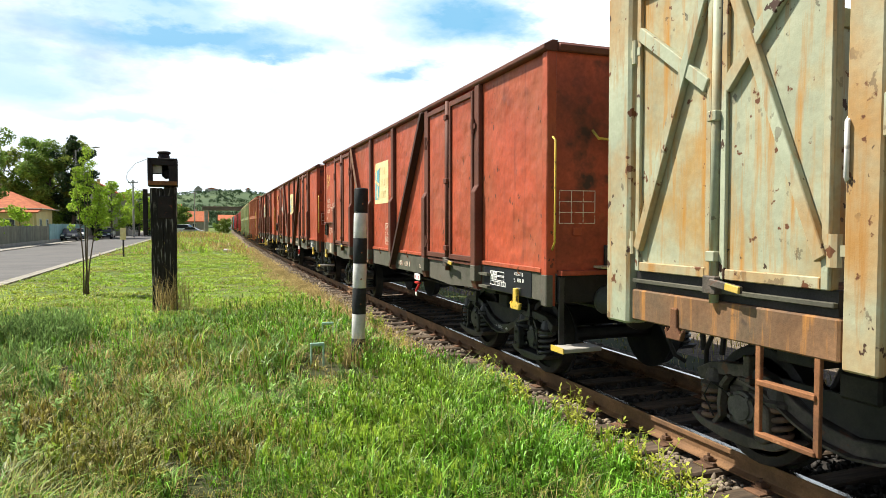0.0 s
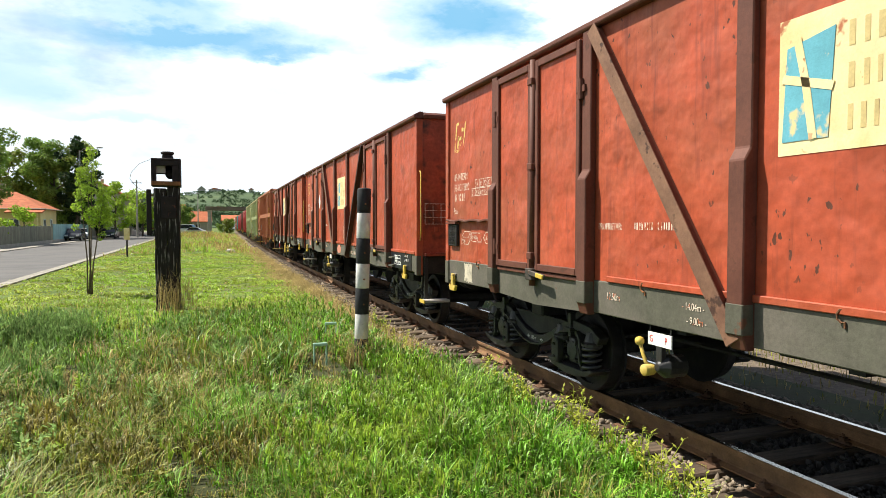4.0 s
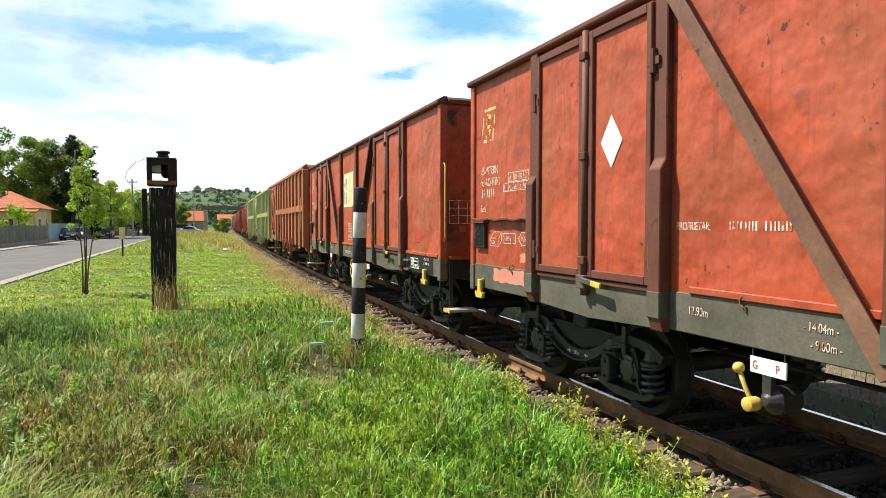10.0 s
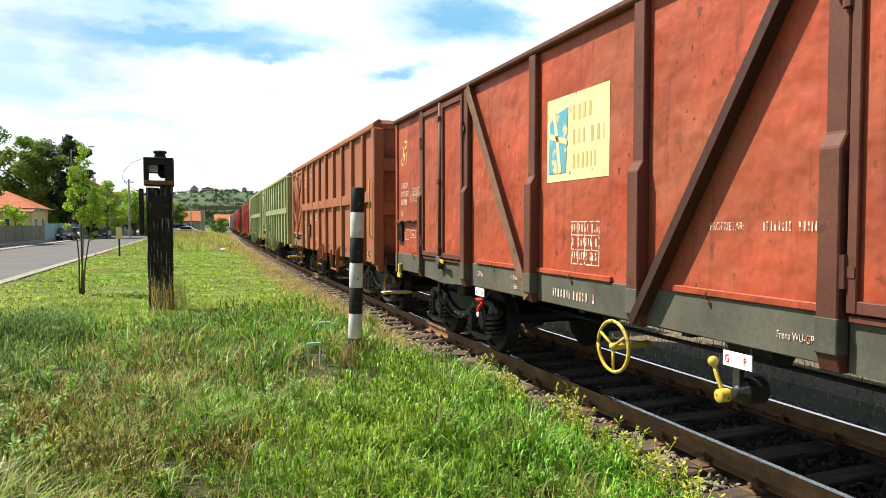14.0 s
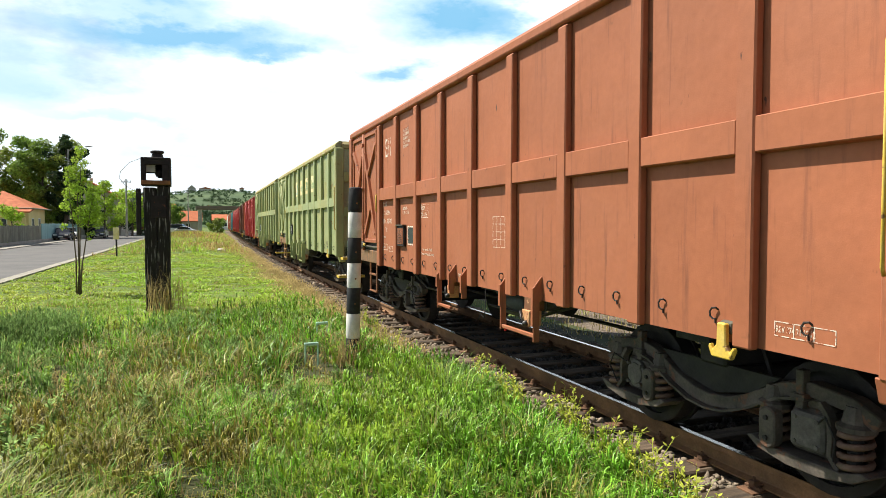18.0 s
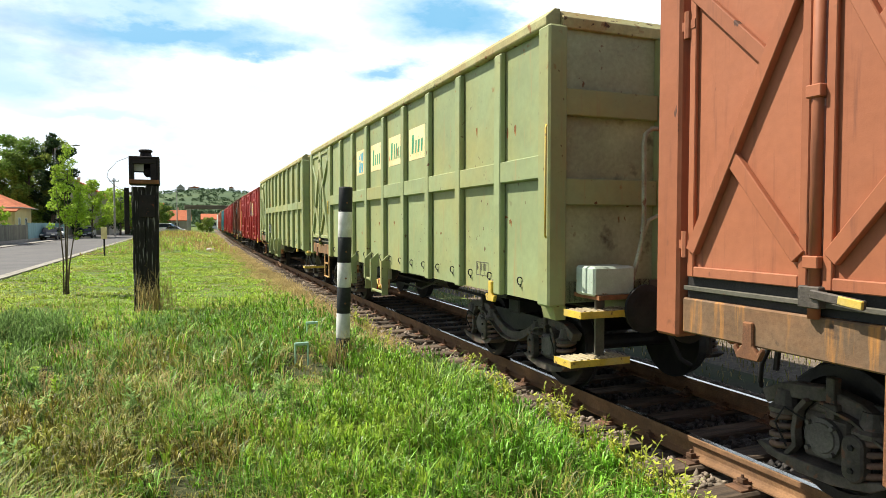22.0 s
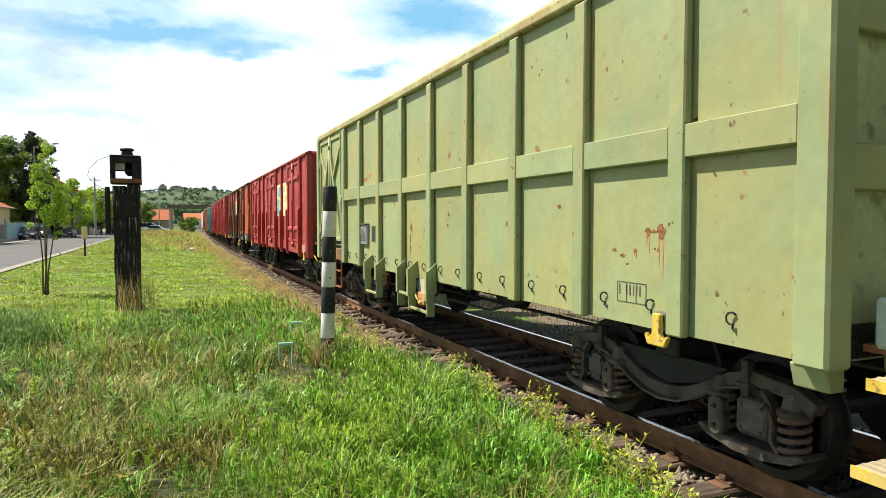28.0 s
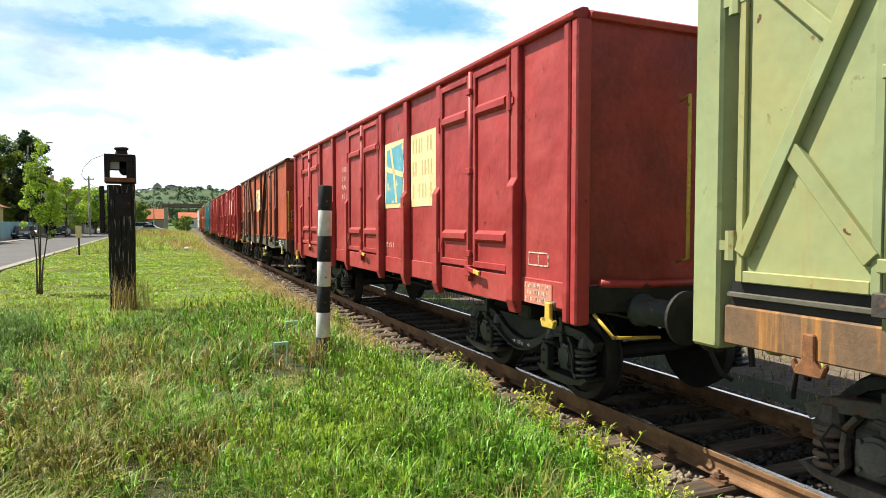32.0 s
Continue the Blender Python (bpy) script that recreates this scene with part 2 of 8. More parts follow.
M["peeled_orange"] = mat("peeling_orange_plate", (0.55, 0.27, 0.12), 0.7, vary=0.25, scale=5, second=(0.48, 0.34, 0.20), spot=(0.22, 0.08, 0.04), spot_scale=10, spot_at=0.56, spot_soft=0.08)
M["tank"] = mat("grey_tank_paint", (0.055, 0.060, 0.055), 0.5, vary=0.3, scale=4, fine=40, bump=0.1, spot=(0.12, 0.11, 0.09), spot_scale=9, spot_at=0.66)
M["mint_box"] = mat("pale_mint_enamel", (0.46, 0.56, 0.46), 0.5, vary=0.15, scale=4, second=(0.36, 0.42, 0.33), spot=(0.20, 0.12, 0.06), spot_scale=12, spot_at=0.66)
M["rail_paint"] = mat("worn_olive_tube", (0.38, 0.40, 0.27), 0.55, vary=0.3, scale=6, second=(0.26, 0.22, 0.13), spot=(0.20, 0.11, 0.06), spot_scale=14, spot_at=0.62)
M["board"] = mat("worn_footboard", (0.42, 0.36, 0.22), 0.8, vary=0.25, scale=5, fine=40, bump=0.3, second=(0.30, 0.24, 0.15))
# rear strut: worn tan, lightened to stand for sun on its flat face
M["tan_strut"] = mat("worn_sunlit_strut", (0.20, 0.105, 0.062), 0.7, vary=0.3, scale=2.5, fine=30, bump=0.12, second=(0.13, 0.062, 0.04), spot=(0.06, 0.03, 0.02), spot_scale=7, spot_at=0.64)
M["flower_weed"] = mat("yellow_green_flower_stalks", (0.46, 0.50, 0.075), 0.6, vary=0.25, scale=1.2, fine=6, bump=0, island=0.35, sheer=0.4)
M["rust_patch"] = mat("dark_rust_patch", (0.19, 0.085, 0.030), 0.9, vary=0.4, scale=30, fine=90, bump=0.4, second=(0.30, 0.145, 0.05))
M["orange_patch"] = mat("orange_rust_patch", (0.40, 0.16, 0.045), 0.85, vary=0.3, scale=14, fine=60, bump=0.3, second=(0.33, 0.26, 0.11), spot=(0.14, 0.06, 0.025), spot_scale=18, spot_at=0.62)
M["slate"] = mat("slate_green_board", (0.03, 0.045, 0.04), 0.7, vary=0.3, scale=7)
M["pale_patch"] = mat("pale_weathered_patch", (0.50, 0.45, 0.34), 0.7, vary=0.25, scale=4, spot=(0.10, 0.10, 0.085), spot_scale=5, spot_at=0.56, spot_soft=0.12)
M["faded_orange"] = mat("faded_orange_paint", (0.55, 0.36, 0.12), 0.7, vary=0.2, scale=5, spot=(0.38, 0.40, 0.18), spot_scale=10, spot_at=0.50, spot_soft=0.08)
M["green_rim"] = mat("rusty_straw_rim", (0.38, 0.36, 0.17), 0.7, vary=0.25, scale=3, fine=25, bump=0.15, second=(0.36, 0.25, 0.10), spot=(0.22, 0.10, 0.035), spot_scale=7, spot_at=0.60, spot_soft=0.08, chips=((0.09, 0.05, 0.03), 18.0, 0.64, (1.0, 1.0, 1.0)))
M["red_end"] = mat("stained_red_end", (0.40, 0.078, 0.036), 0.6, vary=0.4, scale=1.6, fine=18, bump=0.12, second=(0.12, 0.04, 0.025), spot=(0.06, 0.03, 0.02), spot_scale=3.2, spot_at=0.51, spot_soft=0.16, dent=0.8, chips=((0.36, 0.09, 0.04), 11.0, 0.66, (1.0, 1.2, 0.7)))
# grime spots over a base lifted to offset the shade on end walls
M["green_end"] = mat("grimy_lifted_green_end", (0.37, 0.42, 0.24), 0.65, vary=0.25, scale=1.4, fine=20, bump=0.1, second=(0.26, 0.27, 0.17), spot=(0.06, 0.05, 0.035), spot_scale=3.5, spot_at=0.63, spot_soft=0.14, chips=((0.16, 0.08, 0.03), 12.0, 0.66, (1.0, 1.0, 0.7)), dent=0.2)
M["brown_end"] = mat("grimy_brown_end", (0.31, 0.10, 0.048), 0.65, vary=0.3, scale=1.4, fine=20, bump=0.1, second=(0.09, 0.04, 0.025), spot=(0.05, 0.028, 0.02), spot_scale=3.5, spot_at=0.58, spot_soft=0.14, dent=0.2)
M["rust_sill"] = mat("rust_streaked_sill", (0.20, 0.11, 0.055), 0.75, vary=0.35, scale=2.5, fine=30, bump=0.2, second=(0.13, 0.095, 0.06), streak=(0.50, 0.22, 0.05), streak_at=0.52, spot=(0.06, 0.04, 0.03), spot_scale=6, spot_at=0.64, spot_soft=0.1)
# maroon end walls: a darker tone than the side paint
M["maroon_end"] = mat("dark_maroon_end", (0.30, 0.038, 0.034), 0.45, vary=0.35, scale=1.4, fine=20, bump=0.1, second=(0.17, 0.026, 0.024), dent=0.8)
M["grey_door"] = mat("rust_blotched_door", (0.37, 0.39, 0.27), 0.6, vary=0.18, scale=2.2, fine=26, bump=0.12, second=(0.42, 0.23, 0.05), spot=(0.13, 0.05, 0.02), spot_scale=8, spot_at=0.66, spot_soft=0.03, dent=0.25, streak=(0.44, 0.22, 0.045), streak_at=0.50, chips=((0.05, 0.03, 0.018), 15.0, 0.66, (1.0, 1.0, 0.8)))
M["gear"] = mat("greasy_running_gear", (0.022, 0.0215, 0.021), 0.42, vary=0.45, scale=5, fine=50, bump=0.3, second=(0.050, 0.046, 0.042), spec=0.45)
M["rim_steel"] = mat("polished_steel", (0.55, 0.54, 0.52), 0.25, 1.0, vary=0.15, scale=8, bump=0.05)
M["yellow"] = mat("yellow_paint", (0.62, 0.43, 0.06), 0.55, vary=0.2, scale=6, second=(0.55, 0.42, 0.14), spot=(0.16, 0.09, 0.04), spot_scale=16, spot_at=0.60, spot_soft=0.08)
M["white"] = mat("white_paint", (0.78, 0.78, 0.74), 0.6, vary=0.1, scale=8, spot=(0.45, 0.42, 0.38), spot_scale=12, spot_at=0.62)
M["letter"] = mat("white_lettering", (0.72, 0.62, 0.50), 0.7, vary=0.15, scale=9, spot=(0.40, 0.13, 0.06), spot_scale=24, spot_at=0.52, spot_soft=0.06)
M["pink"] = mat("faded_pink_paint", (0.62, 0.23, 0.155), 0.6, vary=0.15, scale=5, second=(0.55, 0.26, 0.19), spot=(0.42, 0.12, 0.07), spot_scale=7, spot_at=0.64, spot_soft=0.1)
M["faint_red"] = mat("faded_red_patch", (0.46, 0.045, 0.028), 0.6, vary=0.2, scale=4, spot=(0.40, 0.08, 0.03), spot_scale=9, spot_at=0.55, spot_soft=0.1)
M["peel"] = mat("peeling_cream", (0.72, 0.50, 0.16), 0.7, vary=0.2, scale=4, spot=(0.40, 0.075, 0.03), spot_scale=6, spot_at=0.50, spot_soft=0.03)
M["red_mark"] = mat("signal_red_paint", (0.62, 0.025, 0.02), 0.5, vary=0.15, scale=6)
M["cream"] = mat("cream_panel", (0.80, 0.66, 0.36), 0.6, vary=0.12, scale=4, second=(0.74, 0.55, 0.25), spot=(0.40, 0.14, 0.06), spot_scale=5, spot_at=0.66, spot_soft=0.04, chips=((0.36, 0.12, 0.05), 12.0, 0.66, (1.0, 1.0, 0.6)))
M["blue"] = mat("logo_blue", (0.12, 0.38, 0.46), 0.55, vary=0.15, scale=5, spot=(0.70, 0.56, 0.28), spot_scale=7, spot_at=0.57, spot_soft=0.08)
M["logo_green"] = mat("logo_green", (0.05, 0.30, 0.15), 0.55, vary=0.15, scale=5)
M["grid_pane"] = mat("dull_grey_pane", (0.34, 0.37, 0.36), 0.35, vary=0.2, scale=6)
M["logo_dark"] = mat("logo_olive", (0.56, 0.44, 0.19), 0.55, vary=0.2, scale=5)
M["ladder"] = mat("worn_step_paint", (0.50, 0.30, 0.12), 0.7, vary=0.25, scale=5, second=(0.25, 0.12, 0.05))
M["rail"] = mat("rusty_rail", (0.215, 0.118, 0.056), 0.8, vary=0.35, scale=4, fine=60, bump=0.25, second=(0.14, 0.080, 0.044))
M["sleeper"] = mat("weathered_timber", (0.125, 0.090, 0.060), 0.9, vary=0.4, scale=6, fine=40, bump=0.5, bump_scale=30, second=(0.045, 0.036, 0.028), per_object=0.3, stretch=(0.5, 4, 4))
M["stone"] = mat("ballast_stone", (0.22, 0.178, 0.13), 0.9, vary=0.3, scale=20, fine=90, bump=0.3, island=0.4)
M["bed"] = mat("ballast_bed", (0.15, 0.118, 0.085), 0.95, vary=0.5, scale=14, fine=55, bump=0.9, bump_scale=28)
M["ruddy"] = mat("reddish_seed_grass", (0.40, 0.25, 0.10), 0.8, vary=0.3, scale=0.5, fine=3, bump=0, second=(0.44, 0.36, 0.12), island=0.4, sheer=0.3, spec=0.06)
M["post"] = mat("tarred_timber", (0.022, 0.019, 0.017), 0.85, vary=0.5, scale=5, fine=40, bump=0.7, bump_scale=25, spot=(0.24, 0.23, 0.21), spot_scale=5, spot_at=0.575, spot_soft=0.10, stretch=(6, 6, 0.6))
M["post_box"] = mat("blackened_box", (0.020, 0.014, 0.013), 0.7, vary=0.4, scale=7, spot=(0.12, 0.04, 0.02), spot_scale=9, spot_at=0.64)
M["pole_black"] = mat("black_stripe", (0.022, 0.024, 0.025), 0.7, vary=0.4, scale=8, spot=(0.4, 0.4, 0.38), spot_scale=22, spot_at=0.70)
M["pole_white"] = mat("white_stripe", (0.66, 0.66, 0.62), 0.7, vary=0.14, scale=8, second=(0.5, 0.5, 0.45), spot=(0.10, 0.10, 0.09), spot_scale=18, spot_at=0.70)
M["concrete"] = mat("concrete", (0.40, 0.38, 0.34), 0.9, vary=0.2, scale=1.5, fine=30, bump=0.2, second=(0.32, 0.30, 0.27))
M["asphalt"] = mat("grey_asphalt", (0.115, 0.112, 0.108), 0.9, vary=0.18, scale=0.6, fine=40, bump=0.3, second=(0.14, 0.135, 0.125))
M["gravel"] = mat("roadside_gravel", (0.30, 0.28, 0.235), 0.95, vary=0.35, scale=5, fine=25, bump=0.8, bump_scale=18)
M["soil"] = mat("grassy_soil", (0.040, 0.052, 0.014), 0.95, vary=0.45, scale=0.8, fine=14, bump=0.6, bump_scale=12, second=(0.055, 0.050, 0.022))
M["lawn_soil"] = mat("mossy_lawn_soil", (0.10, 0.155, 0.022), 0.95, vary=0.45, scale=0.8, fine=14, bump=0.6, bump_scale=12, second=(0.125, 0.135, 0.036))
M["lawn"] = mat("short_lawn_blades", (0.30, 0.47, 0.045), 0.5, vary=0.3, scale=0.35, fine=4, bump=0, second=(0.42, 0.48, 0.075), island=0.45, sheer=0.35, spec=0.25)
M["grass"] = mat("grass_blades", (0.155, 0.345, 0.027), 0.42, vary=0.35, scale=0.5, fine=4, bump=0, second=(0.25, 0.39, 0.040), island=0.8, sheer=0.17, spec=0.30)
M["olive"] = mat("yellowing_grass_blades", (0.245, 0.265, 0.038), 0.5, vary=0.3, scale=0.8, fine=5, bump=0, second=(0.31, 0.26, 0.055), island=0.8, sheer=0.12, spec=0.4)
M["dry"] = mat("dry_grass", (0.47, 0.37, 0.165), 0.85, vary=0.3, scale=0.8, fine=3, bump=0, island=0.4, sheer=0.35, spec=0.06)
M["weed"] = mat("grey_green_weed", (0.24, 0.37, 0.115), 0.7, vary=0.3, scale=0.9, fine=4, bump=0, island=0.45, sheer=0.35, spec=0.06)
M["lime"] = mat("lime_green_leaves", (0.32, 0.46, 0.05), 0.55, vary=0.25, scale=1.2, fine=6, bump=0, island=0.35, sheer=0.5)
M["leaf"] = mat("tree_leaves", (0.17, 0.28, 0.045), 0.5, vary=0.35, scale=0.3, fine=3, bump=0, second=(0.26, 0.28, 0.06), island=0.45, sheer=0.4)
M["leaf_dark"] = mat("dark_conifer_leaves", (0.03, 0.060, 0.018), 0.7, vary=0.35, scale=0.3, fine=3, bump=0, island=0.45, sheer=0.2)
M["bark"] = mat("bark", (0.13, 0.10, 0.075), 0.9, vary=0.35, scale=6, fine=40, bump=0.6, bump_scale=25, stretch=(4, 4, 0.8))
M["wall_yellow"] = mat("yellow_plaster", (0.72, 0.56, 0.27), 0.9, vary=0.08, scale=0.8, fine=20, bump=0.1, spot=(0.5, 0.4, 0.25), spot_scale=1.5, spot_at=0.68, spot_soft=0.2)
M["wall_beige"] = mat("beige_plaster", (0.45, 0.40, 0.32), 0.9, vary=0.1, scale=0.8, bump=0.1)
M["wall_white"] = mat("white_plaster", (0.78, 0.76, 0.72), 0.9, vary=0.06, scale=0.5, bump=0.1)
M["tiles"] = mat("orange_roof_tiles", (0.44, 0.14, 0.058), 0.85, vary=0.3, scale=2.5, fine=6, bump=0.4, bump_scale=8, second=(0.38, 0.10, 0.045))
M["fence_teal"] = mat("teal_fence_paint", (0.22, 0.40, 0.42), 0.6, vary=0.12, scale=1.0, per_object=0.12)
M["fence_grey"] = mat("grey_concrete_fence", (0.20, 0.20, 0.155), 0.9, vary=0.2, scale=1.5, per_object=0.15)
M["glass"] = mat("dark_window_glass", (0.02, 0.025, 0.03), 0.08, vary=0.2, scale=1.0, bump=0, spec=0.6)
M["car_white"] = mat("white_car_paint", (0.80, 0.80, 0.80), 0.25, vary=0.03, scale=1, bump=0, spec=0.5)
M["car_dark"] = mat("dark_car_paint", (0.05, 0.055, 0.065), 0.25, vary=0.1, scale=1, bump=0, spec=0.5)
M["car_silver"] = mat("silver_car_paint", (0.45, 0.46, 0.48), 0.3, 0.4, vary=0.05, scale=1, bump=0)
M["rubber"] = mat("black_rubber", (0.02, 0.02, 0.02), 0.8, vary=0.2, scale=5)
M["bridge"] = mat("stained_brown_concrete", (0.17, 0.14, 0.11), 0.9, vary=0.2, scale=0.8, bump=0.2)
M["hill"] = mat("vineyard_hill", (0.050, 0.090, 0.038), 0.95, vary=0.3, scale=0.012, fine=0.08, bump=0, second=(0.10, 0.14, 0.05))
M["hill_leaf"] = mat("hill_woods", (0.085, 0.14, 0.06), 0.9, vary=0.3, scale=0.02, fine=0.3, bump=0, island=0.35)
M["hazy"] = mat("pale_far_wall", (0.55, 0.50, 0.45), 0.9, vary=0.1, scale=0.1, bump=0)
M["pale_green_box"] = mat("faded_mint_plastic", (0.42, 0.66, 0.50), 0.6, vary=0.15, scale=6, spot=(0.2, 0.25, 0.12), spot_scale=12, spot_at=0.62)
M["bird"] = mat("black_feathers", (0.015, 0.015, 0.018), 0.7, vary=0.2, scale=20)

# ------------------------------------------------------------------ mesh helpers


def box(bm, x0, x1, y0, y1, z0, z1):
    v = [bm.verts.new(c) for c in ((x0, y0, z0), (x1, y0, z0), (x1, y1, z0), (x0, y1, z0), (x0, y0, z1), (x1, y0, z1), (x1, y1, z1), (x0, y1, z1))]
    for f in ((3, 2, 1, 0), (4, 5, 6, 7), (0, 1, 5, 4), (1, 2, 6, 5), (2, 3, 7, 6), (3, 0, 4, 7)):
        bm.faces.new([v[i] for i in f])
    return v


def hexa(bm, pts):
    """A solid from its 8 corners: four below, four above, in the order of box()."""
    v = [bm.verts.new(c) for c in pts]
    for f in ((3, 2, 1, 0), (4, 5, 6, 7), (0, 1, 5, 4), (1, 2, 6, 5), (2, 3, 7, 6), (3, 0, 4, 7)):
        bm.faces.new([v[i] for i in f])


def beam(bm, a, b, w, h, up=(0, 0, 1)):
    """A bar from a to b with a rectangular section: w across, h along up."""
    a, b = Vector(a), Vector(b)
    d = (b - a).normalized()
    side = d.cross(Vector(up))
    if side.length < 1e-4:
        side = d.cross(Vector((1, 0, 0)))
    side.normalize()
    top = side.cross(d).normalized()
    s, t = side * w / 2, top * h / 2
    hexa(bm, (a - s - t, a + s - t, b + s - t, b - s - t, a - s + t, a + s + t, b + s + t, b - s + t))


def tube(bm, pts, r, seg=8, taper=None):
    """A round bar along a line of points, closed at both ends."""
    pts = [Vector(q) for q in pts]
    rings = []
    ref = None
    for i, q in enumerate(pts):
        d = (pts[min(i + 1, len(pts) - 1)] - pts[max(i - 1, 0)]).normalized()
        if ref is None:
            ref = d.orthogonal().normalized()
        ref = (ref - d * ref.dot(d))
        ref = ref.normalized() if ref.length > 1e-5 else d.orthogonal().normalized()
        other = d.cross(ref)
        rad = r if taper is None else r * taper[i]
        rings.append([bm.verts.new(q + (ref * math.cos(k * math.tau / seg) + other * math.sin(k * math.tau / seg)) * rad) for k in range(seg)])
    for a, b in zip(rings, rings[1:]):
        for k in range(seg):
            bm.faces.new((a[k], a[(k + 1) % seg], b[(k + 1) % seg], b[k]))
    bm.faces.new(rings[0][::-1])
    bm.faces.new(rings[-1])


def lathe(bm, profile, axis_point, seg=24, axis="x"):
    """A turned body: profile of (along, radius) about an axis through axis_point."""
    rings = []
    px, py, pz = axis_point
    for a, r in profile:
        ring = []
        for k in range(seg):
            c, s = math.cos(k * math.tau / seg) * r, math.sin(k * math.tau / seg) * r
            ring.append(bm.verts.new((px + a, py + c, pz + s) if axis == "x" else (px + c, py + a, pz + s) if axis == "y" else (px + c, py + s, pz + a)))
        rings.append(ring)
    for a, b in zip(rings, rings[1:]):
        for k in range(seg):
            bm.faces.new((a[k], a[(k + 1) % seg], b[(k + 1) % seg], b[k]))
    bm.faces.new(rings[0][::-1])
    bm.faces.new(rings[-1])


def extrude_profile(bm, outline, a0, a1, axis="x"):
    """A solid from a flat outline, swept from a0 to a1 along the axis. Outline: (y, z) for x, (x, z) for y, (x, y) for z."""
    def at(q, a):
        return (a, q[0], q[1]) if axis == "x" else (q[0], a, q[1]) if axis == "y" else (q[0], q[1], a)
    lo = [bm.verts.new(at(q, a0)) for q in outline]
    hi = [bm.verts.new(at(q, a1)) for q in outline]
    n = len(outline)
    for k in range(n):
        bm.faces.new((lo[k], lo[(k + 1) % n], hi[(k + 1) % n], hi[k]))
    bm.faces.new(lo[::-1])
    bm.faces.new(hi)


def finish(bm, bevel=0.0, smooth=False):
    bmesh.ops.recalc_face_normals(bm, faces=bm.faces)
    if bevel:
        bmesh.ops.bevel(bm, geom=bm.edges[:], offset=bevel, segments=1, affect="EDGES", clamp_overlap=True)
    if smooth:
        for f in bm.faces:
            f.smooth = True


def part(name, bm, material, parent=None, label="", bevel=0.0, smooth=False):
    """Links a bmesh as one mesh object, under a thing or a part."""
    finish(bm, bevel, smooth)
    me = bpy.data.meshes.new(name)
    bm.to_mesh(me)
    bm.free()
    me.materials.append(material)
    ob = new(name, me)
    if parent is not None:
        ob.parent = parent
    if label:
        ob["label"] = label
    return ob


def P(name, make, material, parent=None, label="", bevel=0.0, smooth=False):
    """part() from a function that fills the bmesh."""
    bm = bmesh.new()
    make(bm)
    return part(name, bm, material, parent, label, bevel, smooth)


def cube(name, dims, material, parent=None, label="", bevel=0.0):
    return P(name, lambda bm: box(bm, *dims), material, parent, label, bevel)


def raw(name, verts, faces, material, parent=None):
    me = bpy.data.meshes.new(name)
    me.from_pydata(verts, [], faces)
    me.materials.append(material)
    ob = new(name, me)
    if parent is not None:
        ob.parent = parent
    return ob


# ------------------------------------------------------------------ plan: the line of the track
TRACK_X, BEND, BEND_END = 4.82, 0.00050, 65.0


def track_x(y):
    if y < BEND_END:
        return TRACK_X + BEND * y * y / 2
    return TRACK_X + BEND * BEND_END ** 2 / 2 + BEND * BEND_END * (y - BEND_END)


def track_turn(y):
    return -math.degrees(math.atan(BEND * min(y, BEND_END)))


def on_track(y, z=0.0):
    return pose(track_x(y), y, z, 0, 0, track_turn(y))


# ------------------------------------------------------------------ ground, road
def ground_z(x, y):
    """Height of the ground: flat verge, a weedy bank further on, a dip beside the ballast."""
    z = -0.13
    z += 0.05 * noise.noise(Vector((x * 0.5, y * 0.5, 0)))
    bank = math.exp(-((y - 78) / 24) ** 2) * max(0.0, min(1.0, (x + 5.2) / 3.0)) * max(0.0, min(1.0, (track_x(y) - 2.4 - x) / 2.5))
    z += 0.85 * bank
    z -= 0.16 * math.exp(-((x - 0.15) / 0.55) ** 2 - ((y - 8.0) / 0.45) ** 2)
    if x > track_x(y) - 2.2:
        z = min(z, -0.30)
    if x < -5.6:
        z = -0.16
    if x > track_x(y) + 3.0:
        z = -0.35
    return z


def build_ground():
    xs = [-1500, -400, -120, -60, -30, -20, -14.2, -10, -6.2, -5.6] + [-5.2 + 0.4 * i for i in range(24)] + [4.6, 5.2, 6.0, 7.0, 7.9, 8.6, 10, 14, 20, 30, 60, 120, 400, 1500]
    ys = [-600, -100, -40, -20, -10, -5] + [-2 + 0.6 * i for i in range(60)] + [35 + 2.5 * i for i in range(40)] + [140, 160, 200, 260, 400, 800, 2000]
    verts, faces = [], []
    for y in ys:
        shift = track_x(y) - TRACK_X if -40 < y < 260 else 0
        for x in xs:
            xx = x + (shift if 2.0 < x < 12 else 0)
            verts.append((xx, y, ground_z(xx, y)))
    n = len(xs)
    for j in range(len(ys) - 1):
        for i in range(n - 1):
            faces.append((j * n + i, j * n + i + 1, (j + 1) * n + i + 1, (j + 1) * n + i))
    ob = raw("ground", verts, faces, M["soil"])
    ob.data.materials.append(M["lawn_soil"])
    for p in ob.data.polygons:
        p.use_smooth = True
        p.material_index = int(p.center.y + 0.5 * math.sin(p.center.x * 1.9) > 12.8)
    return tagged(ob, "flat grassy verge beside a railway line", "ground", kind="structure")


build_ground()


